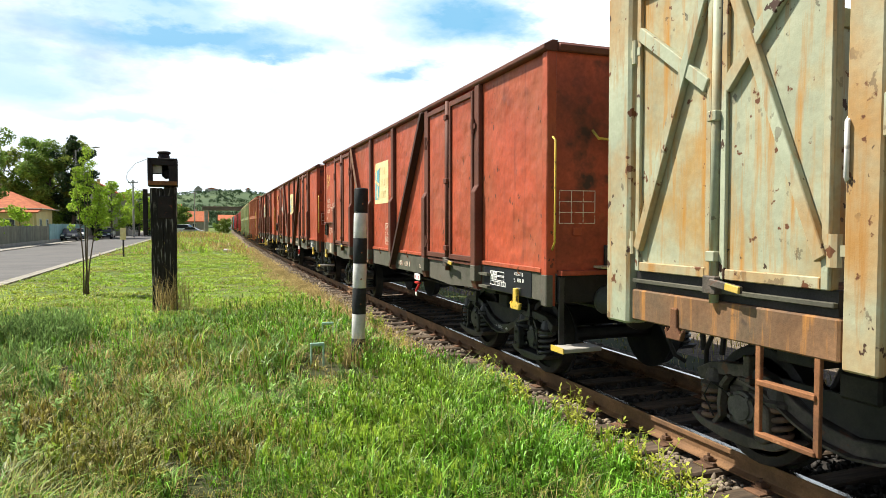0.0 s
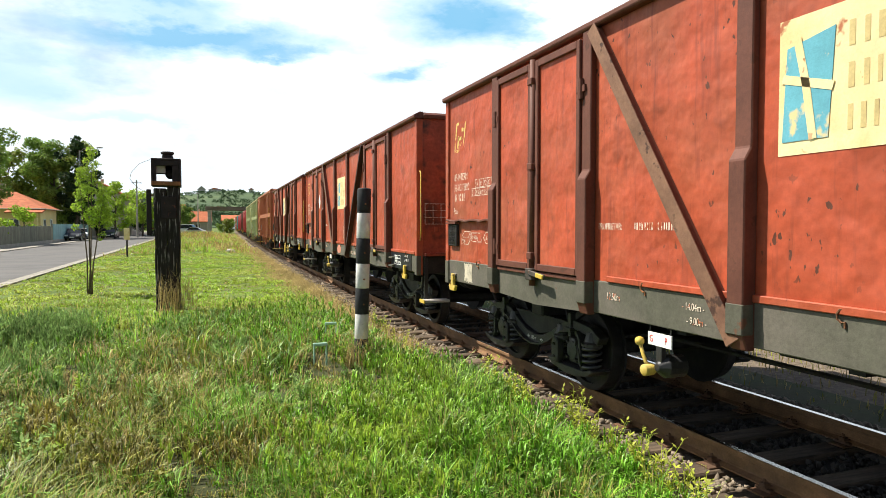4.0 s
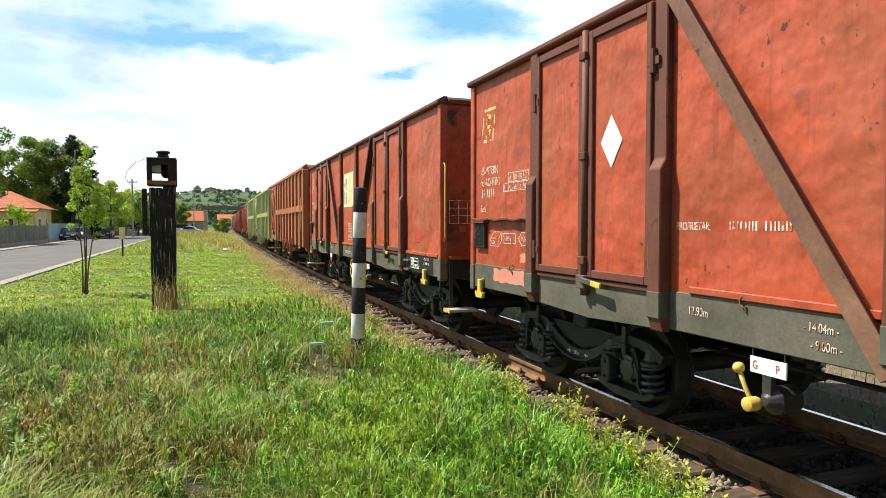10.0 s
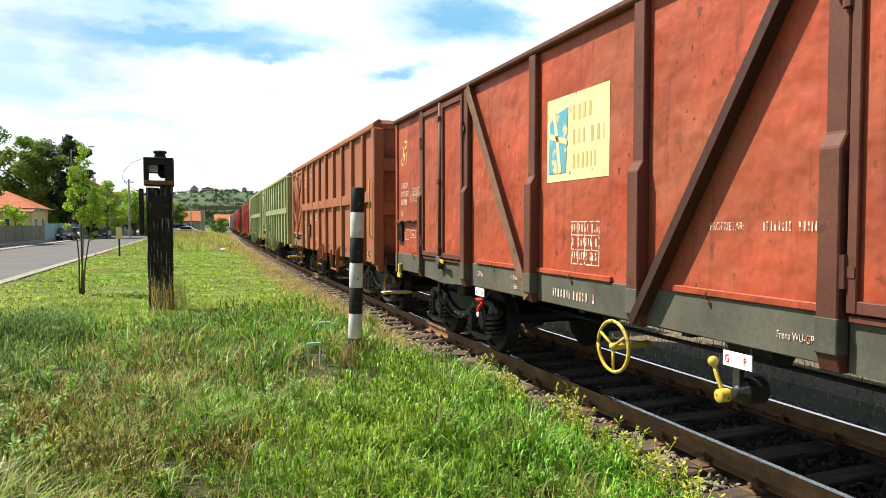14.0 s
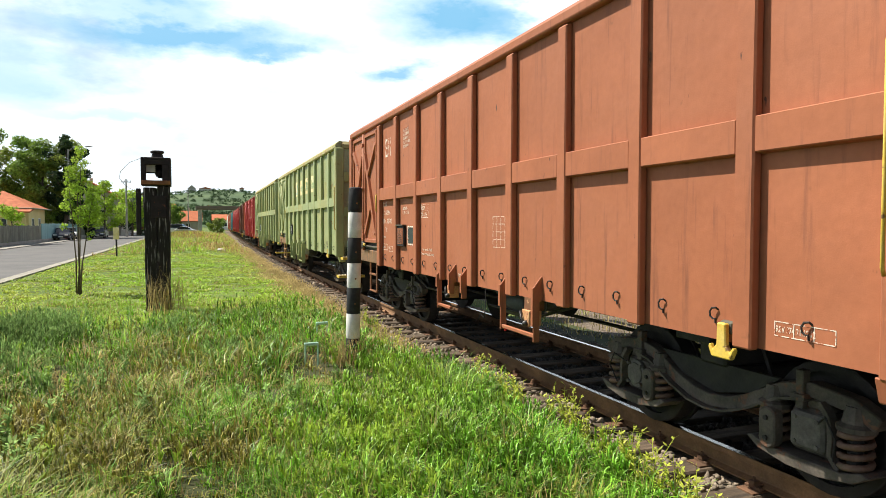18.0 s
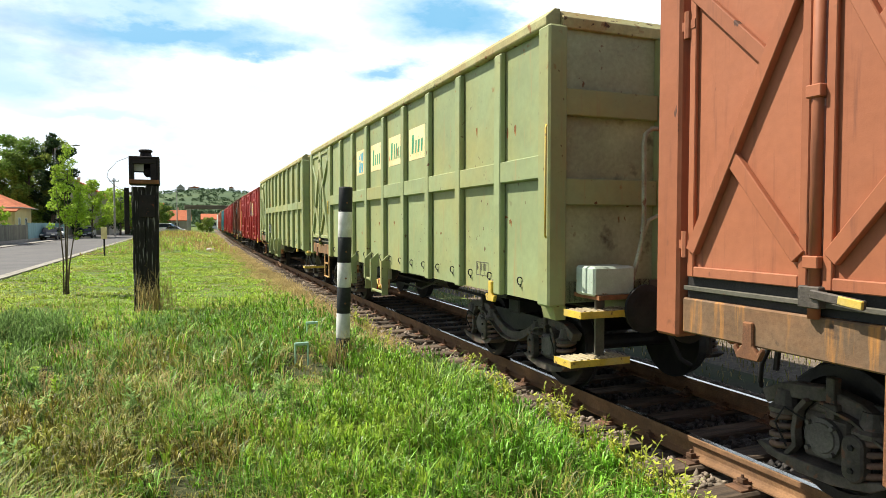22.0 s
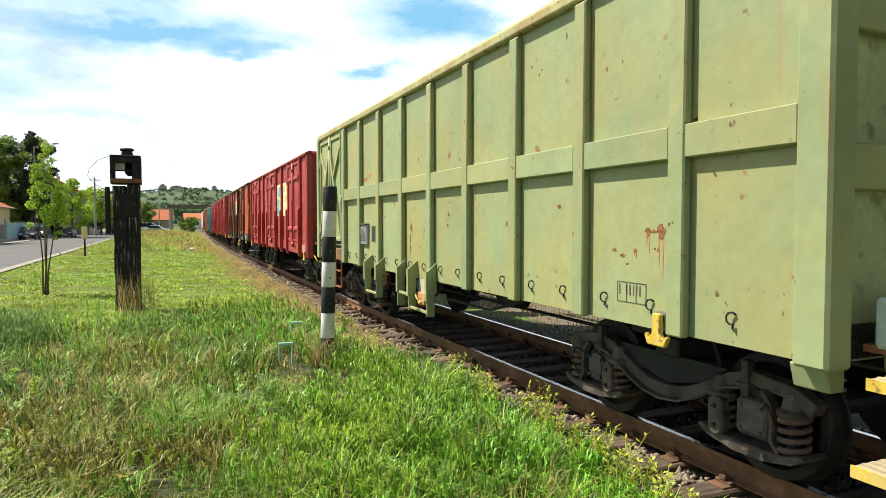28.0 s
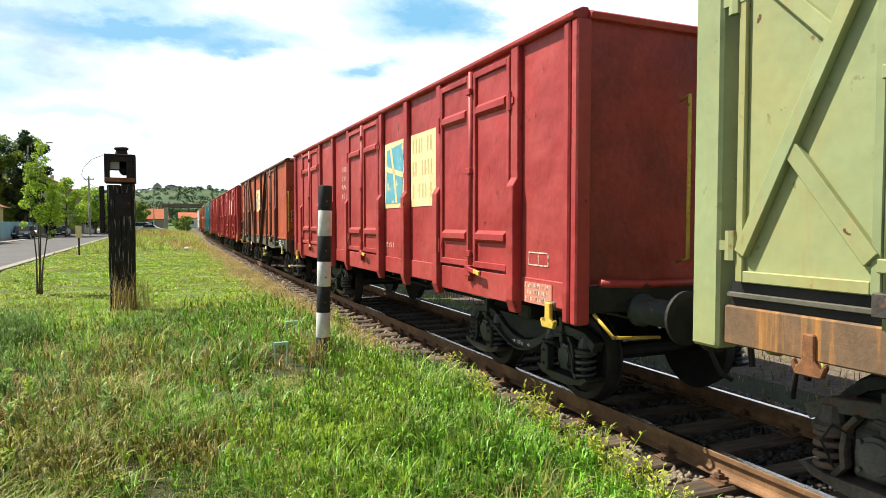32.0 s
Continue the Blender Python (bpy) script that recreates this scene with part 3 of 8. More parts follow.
def build_road():
    def lay(name, x0, x1, z0, z1, material, label):
        bm = bmesh.new()
        box(bm, x0, x1, -60, 320, z0, z1)
        return tagged(part(name, bm, material, None), label, name, kind="structure")
    lay("road", -13.4, -6.3, -0.30, -0.10, M["asphalt"], "grey worn asphalt road along the verge")
    lay("road_shoulder", -6.3, -5.9, -0.30, -0.085, M["gravel"], "strip of pale gravel along the road edge")
    lay("far_pavement", -15.2, -13.4, -0.30, -0.04, M["gravel"], "pale gravel footway before the garden fences")


build_road()

# ------------------------------------------------------------------ railway track
RAIL_SECTION = [(-0.075, -0.172), (0.075, -0.172), (0.075, -0.160), (0.018, -0.142), (0.010, -0.125), (0.010, -0.055), (0.036, -0.042), (0.036, -0.006),
                (0.030, 0.0), (-0.030, 0.0), (-0.036, -0.006), (-0.036, -0.042), (-0.010, -0.055), (-0.010, -0.125), (-0.018, -0.142), (-0.075, -0.160)]


def build_track():
    root = tagged(new("railway_track"), "single line with rusty rails on weathered timber sleepers", "railway track", kind="structure")
    ys = [-30 + 2.0 * i for i in range(150)]
    for side in (-1, 1):
        verts, faces, n = [], [], len(RAIL_SECTION)
        for y in ys:
            m = on_track(y)
            verts += [m @ Vector((side * 0.7525 + a, 0, b)) for a, b in RAIL_SECTION]
        for j in range(len(ys) - 1):
            for k in range(n):
                faces.append((j * n + k, j * n + (k + 1) % n, (j + 1) * n + (k + 1) % n, (j + 1) * n + k))
        ob = raw("rail", verts, faces, M["rail"], root)
        ob["label"] = "rusty steel rail"
        tops = []
        for y in ys:
            m = on_track(y)
            tops += [m @ Vector((side * 0.7525 + a, 0, 0.0015)) for a in (-0.027, 0.029)]
        band = raw("running_surface", tops, [(2 * j, 2 * j + 1, 2 * j + 3, 2 * j + 2) for j in range(len(ys) - 1)], M["rim_steel"], ob)
        band["label"] = "bright worn running surface"
    return root


track = build_track()

# ------------------------------------------------------------------ wagons
HALF, BODY = 1.55, 6.35            # half width to the side plating, half length of the body
SIDE_FACE = Matrix(((0, 0, -1, 0), (-1, 0, 0, 0), (0, 1, 0, 0), (0, 0, 0, 1)))


def bars(parent, y_left, z_top, rows, h, material, x=-HALF - 0.0015, seed=0, gap=0.35):
    """Writing too worn to read: rows of short bars. rows: lengths in metres."""
    rng = random.Random(seed)
    bm = bmesh.new()
    z = z_top
    for length in rows:
        y = y_left
        while y > y_left - length:
            w = h * rng.choice((0.45, 0.55, 0.65))
            box(bm, x - 0.0008, x, y - w * 0.40, y, z - h, z)
            y -= w if rng.random() > 0.18 else w * 2.0
        z -= h * (1 + gap)
    return part("inscription", bm, material, parent, "worn painted lettering")


def frame_mark(parent, y0, y1, z0, z1, material, x=-HALF - 0.0015, t=0.012, cols=1, lines=1):
    """A painted box outline with inner lines."""
    bm = bmesh.new()
    box(bm, x - 0.0008, x, y0, y1, z0, z0 + t)
    box(bm, x - 0.0008, x, y0, y1, z1 - t, z1)
    for k in range(cols + 1):
        yy = y0 + (y1 - y0 - t) * k / cols
        box(bm, x - 0.0008, x, yy, yy + t, z0 + t, z1 - t)
    for k in range(1, lines):
        zz = z0 + (z1 - z0) * k / lines
        box(bm, x - 0.0012, x - 0.0008, y0, y1, zz, zz + t * 0.8)
    return part("painted_table", bm, material, parent)


def txt(parent, words, y_left, z_base, size, material, x=-HALF - 0.0016, narrow=0.72):
    """Readable words on the near side, as flat mesh letters."""
    cu = bpy.data.curves.new("words", "FONT")
    cu.body, cu.size, cu.extrude = words, size * 1.38, 0.0004
    ob = new("words", cu)
    bpy.context.view_layer.update()
    me = bpy.data.meshes.new_from_object(ob.evaluated_get(bpy.context.evaluated_depsgraph_get()))
    bpy.data.objects.remove(ob)
    me.transform(Matrix.Translation((x, y_left, z_base)) @ SIDE_FACE @ Matrix.Diagonal((narrow, 1, 1, 1)))
    me.materials.clear()
    me.materials.append(material)
    me.name = "lettering"
    out = new("lettering", me)
    out.parent = parent
    return out


def coil(bm, x, y, z0, z1, r, turns, wire):
    n = turns * 12
    tube(bm, [(x + r * math.cos(k * math.tau / 12), y + r * math.sin(k * math.tau / 12), z0 + (z1 - z0) * k / n) for k in range(n + 1)], wire, 5)


def wheelset(parent, y):
    ob = new("wheelset")
    bm = bmesh.new()
    tube(bm, [(-1.0, 0, 0), (1.0, 0, 0)], 0.085, 12)
    for s in (-1, 1):
        prof = [(-0.07, 0.40), (-0.07, 0.46), (0.055, 0.452), (0.062, 0.40), (0.02, 0.37), (0.02, 0.17), (0.07, 0.14), (0.07, 0.09)]
        lathe(bm, [(s * (0.7525 + a), r) for a, r in ([(-0.075, 0.485), (-0.045, 0.485)] + prof)], (0, 0, 0), 28)
        for k in range(4):
            a = k * math.tau / 4
            box(bm, s * 0.79 - 0.012, s * 0.79 + 0.012, 0.26 * math.cos(a) - 0.03, 0.26 * math.cos(a) + 0.03, 0.26 * math.sin(a) - 0.03, 0.26 * math.sin(a) + 0.03)
    finish(bm)
    me = bpy.data.meshes.new("wheelset")
    bm.to_mesh(me)
    bm.free()
    me.materials.append(M["black"])
    bpy.data.objects.remove(ob)
    ob = new("wheelset", me)
    ob.parent = parent
    ob.location = (0, y, 0.46)
    ob["label"] = "dark steel wheelset"
    for s in (-1, 1):
        bm = bmesh.new()
        lathe(bm, [(s * 0.80, 0.452), (s * 0.835, 0.452), (s * 0.84, 0.44), (s * 0.84, 0.38), (s * 0.80, 0.38)], (0, 0, 0), 28)
        part("tyre", bm, M["black"], ob)
    return ob


def band_outline(mid, t):
    """An outline of thickness t round a line of (y, z) points."""
    up, down = [], []
    for i, (y, z) in enumerate(mid):
        a, b = mid[max(i - 1, 0)], mid[min(i + 1, len(mid) - 1)]
        d = Vector((b[0] - a[0], b[1] - a[1])).normalized()
        n = Vector((-d.y, d.x)) * t / 2
        up.append((y + n.x, z + n.y))
        down.append((y - n.x, z - n.y))
    return up + down[::-1]


def bogie(wagon, y, dusty=False):
    """A two-axle bogie: bellied side frames, axle boxes between coil springs, damper pots on the inner side."""
    gear, cover, coil_mat = (M["gear_dusty"], M["dust"], M["spring_rust"]) if dusty else (M["gear"], M["cover_black"], M["spring_black"])
    b = P("bogie", lambda bm: (box(bm, -0.80, 0.80, -0.22, 0.22, 0.44, 0.72), box(bm, -1.0, 1.0, -0.14, 0.14, 0.72, 0.90)), M["black"], wagon, "grimy two-axle bogie", 0.02)
    b.location = (0, y, 0)
    mid = [(-1.36, 0.62), (-1.20, 0.70), (-0.9, 0.735), (-0.68, 0.69), (-0.40, 0.54), (-0.20, 0.465), (0, 0.44), (0.20, 0.465), (0.40, 0.54), (0.68, 0.69), (0.9, 0.735), (1.20, 0.70), (1.36, 0.62)]
    for s in (-1, 1):
        def across(a, c):
            return sorted((s * a, s * c))
        sf = P("side_frame", lambda bm: extrude_profile(bm, band_outline(mid, 0.10), *across(0.90, 1.02)), gear, b, "dusty bellied side frame" if dusty else "black bellied side frame", 0.008)
        P("lower_flange", lambda bm: extrude_profile(bm, band_outline([(q, z - 0.058) for q, z in mid[2:-2]], 0.018), *across(0.87, 1.075)), gear, sf)
        P("frame_web", lambda bm: extrude_profile(bm, [(-0.62, 0.74), (-0.36, 0.58), (0, 0.50), (0.36, 0.58), (0.62, 0.74)], *across(0.93, 0.97)), M["black"], sf)
        for a in (-0.9, 0.9):
            d = -1 if a > 0 else 1
            ab = P("axle_box", lambda bm: (box(bm, *across(0.86, 1.0), a - 0.16, a + 0.16, 0.30, 0.60), hexa(bm, [(s * x, a + q, z) for z, q in ((0.60, 0.15), (0.68, 0.07)) for x, q in ((0.88, -q), (1.0, -q), (1.0, q), (0.88, q))])), gear, sf, "", 0.02)
            P("spring_pan", lambda bm: extrude_profile(bm, [(a + q, z) for q, z in ((-0.46, 0.31), (-0.36, 0.245), (-0.12, 0.20), (0.12, 0.20), (0.36, 0.245), (0.46, 0.31), (0.41, 0.325), (0.28, 0.285), (-0.28, 0.285), (-0.41, 0.325))], *across(0.86, 1.09)), gear, ab, "", 0.006)
            if dusty and a < 0:
                P("axle_cover", lambda bm: hexa(bm, [(s * x, a + q, z) for x, q, z in ((1.0, -0.14, 0.33), (1.055, -0.125, 0.345), (1.055, 0.125, 0.345), (1.0, 0.14, 0.33), (1.0, -0.14, 0.59), (1.055, -0.125, 0.575), (1.055, 0.125, 0.575), (1.0, 0.14, 0.59))]), cover, ab, "dusty square axle cover", 0.018)
            else:
                P("axle_cover", lambda bm: lathe(bm, [(s * 1.0, 0.125), (s * 1.035, 0.125), (s * 1.04, 0.10), (s * 1.052, 0.095), (s * 1.055, 0.02)], (0, a, 0.46), 20), cover, ab, "dusty round axle cover" if dusty else "black round axle cover")
            for q in (0.785, 2.356, 3.927, 5.498):
                P("bolt", lambda bm: tube(bm, [(s * 1.03, a + 0.118 * math.cos(q), 0.46 + 0.118 * math.sin(q)), (s * 1.066, a + 0.118 * math.cos(q), 0.46 + 0.118 * math.sin(q))], 0.016, 6), cover, ab)
            for o in (-0.30, 0.30):
                P("spring", lambda bm: coil(bm, s * 0.985, a + o, 0.295, 0.555, 0.088, 4, 0.023), coil_mat, sf, "rusty coil spring" if dusty else "black coil spring", 0, True)
                P("spring_core", lambda bm: tube(bm, [(s * 0.985, a + o, 0.28), (s * 0.985, a + o, 0.58)], 0.048, 8), M["black"], sf)
                P("spring_cap", lambda bm: lathe(bm, [(0.55, 0.115), (0.58, 0.115), (0.60, 0.085), (0.70, 0.06)], (s * 0.985, a + o, 0), 12, "z"), gear, sf)
            yp = a + d * 0.26
            pot = P("damper_pot", lambda bm: extrude_profile(bm, [(yp + 0.072 * math.cos(k * math.tau / 16), 0.42 + 0.072 * math.sin(k * math.tau / 16) + (0.075 if k < 8 else -0.075)) for k in range(16)], *across(1.03, 1.12)), gear, sf, "rounded damper pot", 0.012)
            for z in (0.35, 0.49):
                P("bolt", lambda bm: tube(bm, [(s * 1.11, yp, z), (s * 1.135, yp, z)], 0.018, 6), M["black"], pot)
            P("link_strap", lambda bm: extrude_profile(bm, band_outline([(a - d * 0.10, 0.68), (a - d * 0.165, 0.60), (a - d * 0.185, 0.46), (a - d * 0.175, 0.36), (a - d * 0.24, 0.28)], 0.035), *across(1.0, 1.07)), gear, sf, "curved link strap", 0.004)
            P("lug", lambda bm: (box(bm, *across(0.98, 1.05), a + d * 0.06 - 0.03, a + d * 0.06 + 0.03, 0.60, 0.86), box(bm, *across(0.96, 1.07), a + d * 0.06 - 0.06, a + d * 0.06 + 0.06, 0.66, 0.70)), gear, sf, "", 0.006)
            P("earth_cable", lambda bm: tube(bm, [(s * 1.06, a - d * 0.10, 0.55), (s * 1.13, a - d * 0.20, 0.62), (s * 1.13, a - d * 0.27, 0.50), (s * 1.08, a - d * 0.22, 0.34)], 0.007, 5), M["rubber"], ab)
        for a in (-0.42, 0.42):
            P("brake_block", lambda bm: (box(bm, s * 0.70, s * 0.82, a - 0.05, a + 0.05, 0.30, 0.60), tube(bm, [(s * 0.76, a, 0.55), (s * 0.76, a * 0.6, 0.95)], 0.022, 6)), M["black"], b)
    if not dusty:
        txt(b, "1.80 m", 0.10, 0.425, 0.048, M["white"], -1.0215)
        for q in (-1, 1):
            P("arrow", lambda bm: extrude_profile(bm, [(q * 0.13, 0.448), (q * 0.17, 0.470), (q * 0.16, 0.453), (q * 0.20, 0.453), (q * 0.20, 0.443), (q * 0.16, 0.443), (q * 0.17, 0.426)], -1.0228, -1.0212), M["white"], b)
    for a in (-0.42, 0.42):
        P("brake_beam", lambda bm: tube(bm, [(-0.8, a, 0.42), (0.8, a, 0.42)], 0.03, 6), M["black"], b)
    for a in (-0.9, 0.9):
        wheelset(b, a)
    return b


def buffers(wagon, y, out, cap):
    """Two buffers, a hook and a screw coupling on one end; out is the outward direction along y."""
    for x in (-0.875, 0.875):
        bf = P("buffer", lambda bm: lathe(bm, [(0, 0.15), (out * 0.05, 0.15), (out * 0.06, 0.12), (out * 0.34, 0.12), (out * 0.35, 0.085), (out * 0.55, 0.085)], (x, y, 1.05), 16, "y"), cap, wagon, "round buffer casing", 0, True)
        P("buffer_plate", lambda bm: lathe(bm, [(out * 0.54, 0.16), (out * 0.555, 0.225), (out * 0.585, 0.225), (out * 0.60, 0.17)], (x, y, 1.05), 24, "y"), M["black"], bf)
    hook = P("draw_hook", lambda bm: (beam(bm, (0, y, 1.04), (0, y + out * 0.34, 1.04), 0.07, 0.14), beam(bm, (0, y + out * 0.30, 1.04), (0, y + out * 0.36, 1.14), 0.06, 0.07)), M["black"], wagon)
    P("coupling", lambda bm: (tube(bm, [(-0.05, y + out * 0.3, 1.02), (-0.05, y + out * 0.42, 0.80), (0.05, y + out * 0.42, 0.80), (0.05, y + out * 0.3, 1.02)], 0.018, 6), tube(bm, [(0, y + out * 0.42, 0.84), (0, y + out * 0.45, 0.55)], 0.03, 6)), M["black"], hook)
    P("brake_hose", lambda bm: tube(bm, [(-0.35, y, 0.95), (-0.35, y + out * 0.18, 0.86), (-0.33, y + out * 0.30, 0.66), (-0.28, y + out * 0.36, 0.50), (-0.20, y + out * 0.42, 0.44)], 0.022, 8), M["rubber"], wagon, "black rubber brake hose", 0, True)


def tow_hook(wagon, y, z, material, x=-HALF):
    """The rounded shunting hook under the sill."""
    def make(bm):
        q = 0.80
        extrude_profile(bm, [(y + q * a, z + q * b) for a, b in ((-0.05, 0.16), (0.05, 0.16), (0.055, -0.02), (0.10, -0.07), (0.13, -0.02), (0.15, -0.05), (0.11, -0.13),
                                                                 (-0.11, -0.13), (-0.15, -0.05), (-0.13, -0.02), (-0.10, -0.07), (-0.055, -0.02))], x - 0.07, x - 0.03)
    hook = P("tow_hook", make, material, wagon, "stubby shunting hook", 0.008)
    P("hook_block", lambda bm: hexa(bm, ((x - 0.028, y - 0.055, z + 0.06), (x + 0.08, y - 0.055, z + 0.04), (x + 0.08, y + 0.055, z + 0.04), (x - 0.028, y + 0.055, z + 0.06), (x - 0.028, y - 0.055, z + 0.13), (x + 0.08, y - 0.055, z + 0.17), (x + 0.08, y + 0.055, z + 0.17), (x - 0.028, y + 0.055, z + 0.13))), M["sill"] if material is M["yellow"] else material, hook, "grimy mounting block", 0.006)
    return hook


def tie_ring(wagon, y, z, material, x=-HALF):
    P("tie_ring", lambda bm: tube(bm, [(x, y - 0.02, z + 0.04), (x - 0.02, y - 0.015, z + 0.055), (x - 0.028, y + 0.012, z + 0.05), (x - 0.032, y + 0.026, z + 0.025), (x - 0.03, y + 0.024, z - 0.005), (x - 0.025, y + 0.002, z - 0.022), (x - 0.02, y - 0.012, z - 0.018), (x - 0.018, y - 0.014, z - 0.05)], 0.007, 6), material, wagon)


def handrail(name, wagon, pts, r, material, label=""):
    return P(name, lambda bm: tube(bm, pts, r, 8), material, wagon, label, 0, True)


def body_shell(wagon, paint, rib, top, floor_z, rim_h, splits, z_low, end_ribs=True, rim_mat=None):
    """Side plating bay by bay on both sides, the end walls, floor and the top rim."""
    for a, b in zip(splits, splits[1:]):
        cube("side_panel", (-HALF, -HALF + 0.05, a + 0.004, b - 0.004, z_low, top - rim_h), paint, wagon)
    cube("far_side_plating", (HALF - 0.05, HALF, splits[0], splits[-1], z_low, top - rim_h), paint, wagon)
    for y, o in ((-BODY, 1), (BODY, -1)):
        lo, hi = sorted((y, y + o * 0.05))
        cube("end_wall", (-HALF + 0.06, HALF - 0.06, lo, hi, z_low, top - rim_h), {M["red"]: M["red_end"], M["green"]: M["green_end"], M["brown"]: M["brown_end"], M["maroon"]: M["maroon_end"]}.get(paint, paint), wagon)
        if end_ribs:
            for x in (-0.26, 0.26):
                lo2, hi2 = sorted((y, y - o * 0.11))
                cube("end_rib", (x - 0.10, x + 0.10, lo2, hi2, z_low, top - rim_h), rib, wagon, "", 0.008)
            for z in (z_low + 0.95, z_low + 1.80):
                lo2, hi2 = sorted((y, y - o * 0.085))
                for x0, x1 in ((-HALF + 0.1, -0.37), (-0.15, 0.15), (0.37, HALF - 0.1)):
                    cube("end_rail", (x0, x1, lo2, hi2, z, z + 0.25), rib, wagon, "", 0.008)
    cube("floor", (-HALF + 0.05, HALF - 0.05, -BODY + 0.05, BODY - 0.05, floor_z - 0.06, floor_z), M["rust"], wagon)
    rm = rim_mat or rib

    def rim_side(s):
        def make(bm):
            extrude_profile(bm, [(s * (HALF - 0.08), top - rim_h), (s * (HALF + 0.055), top - rim_h), (s * (HALF + 0.075), top - rim_h + 0.02), (s * (HALF + 0.075), top - rim_h * 0.45), (s * (HALF - 0.02), top), (s * (HALF - 0.08), top)], -BODY - 0.02, BODY + 0.02, "y")
        return make
    P("top_rim", rim_side(-1), rm, wagon, "", 0.006)
    P("top_rim", rim_side(1), rm, wagon, "", 0.006)
    for s in (-1, 1):
        P("end_rim", lambda bm: extrude_profile(bm, [(s * (BODY - 0.08), top - rim_h), (s * (BODY + 0.055), top - rim_h), (s * (BODY + 0.075), top - rim_h * 0.5), (s * (BODY - 0.02), top - 0.004), (s * (BODY - 0.08), top - 0.004)], -HALF + 0.08, HALF - 0.08, "x"), rm, wagon, "", 0.006)


def underframe(wagon, sill_z0, sill_z1, mat_sill, buffer_mat, out=0.012, pivots=(-4.5, 4.5), dusty=False):
    for s in (-1, 1):
        cube("sill", (*sorted((s * (HALF - 0.09), s * (HALF + out))), -BODY, BODY, sill_z0, sill_z1), mat_sill, wagon, "", 0.008)
    cube("centre_sill", (-0.22, 0.22, -BODY, BODY, 0.92, 1.22), M["black"], wagon, "", 0.01)
    for y in (-BODY + 0.06, BODY - 0.06):
        cube("headstock", (-HALF + 0.1, HALF - 0.1, y - 0.06, y + 0.06, sill_z0 - 0.02, sill_z1 - 0.02), M["black"], wagon, "", 0.01)
    for y in (-2.6, -1.2, 0.2, 1.6, 2.9):
        cube("cross_beam", (-HALF + 0.1, HALF - 0.1, y - 0.05, y + 0.05, 1.0, 1.22), M["black"], wagon)
    for y in pivots:
        cube("bolster", (-1.2, 1.2, y - 0.2, y + 0.2, 0.92, 1.2), M["black"], wagon, "", 0.01)
    P("air_reservoir", lambda bm: lathe(bm, [(-0.5, 0.05), (-0.46, 0.15), (-0.40, 0.19), (0.40, 0.19), (0.46, 0.15), (0.5, 0.05)], (0.35, 1.0, 0.78), 16, "y"), M["black"], wagon, "black brake air reservoir")
    P("brake_cylinder", lambda bm: (lathe(bm, [(-0.28, 0.14), (0.22, 0.14), (0.26, 0.10)], (-0.45, -0.9, 0.82), 14, "y"), tube(bm, [(-0.45, -0.7, 0.82), (-0.45, 1.6, 0.80)], 0.03, 6)), M["black"], wagon)
    P("brake_pipe", lambda bm: tube(bm, [(-0.95, -BODY, 0.98), (-0.95, BODY, 0.98)], 0.022, 6), M["black"], wagon)
    P("brake_rod", lambda bm: (tube(bm, [(-0.3, -3.6, 0.66), (-0.3, 3.6, 0.66)], 0.025, 6), tube(bm, [(-1.15, -3.2, 0.98), (-1.15, 3.2, 0.98)], 0.02, 6)), M["black"], wagon)
    buffers(wagon, -BODY, -1, buffer_mat)
    buffers(wagon, BODY, 1, buffer_mat)
    for y in pivots:
        bogie(wagon, y, dusty)


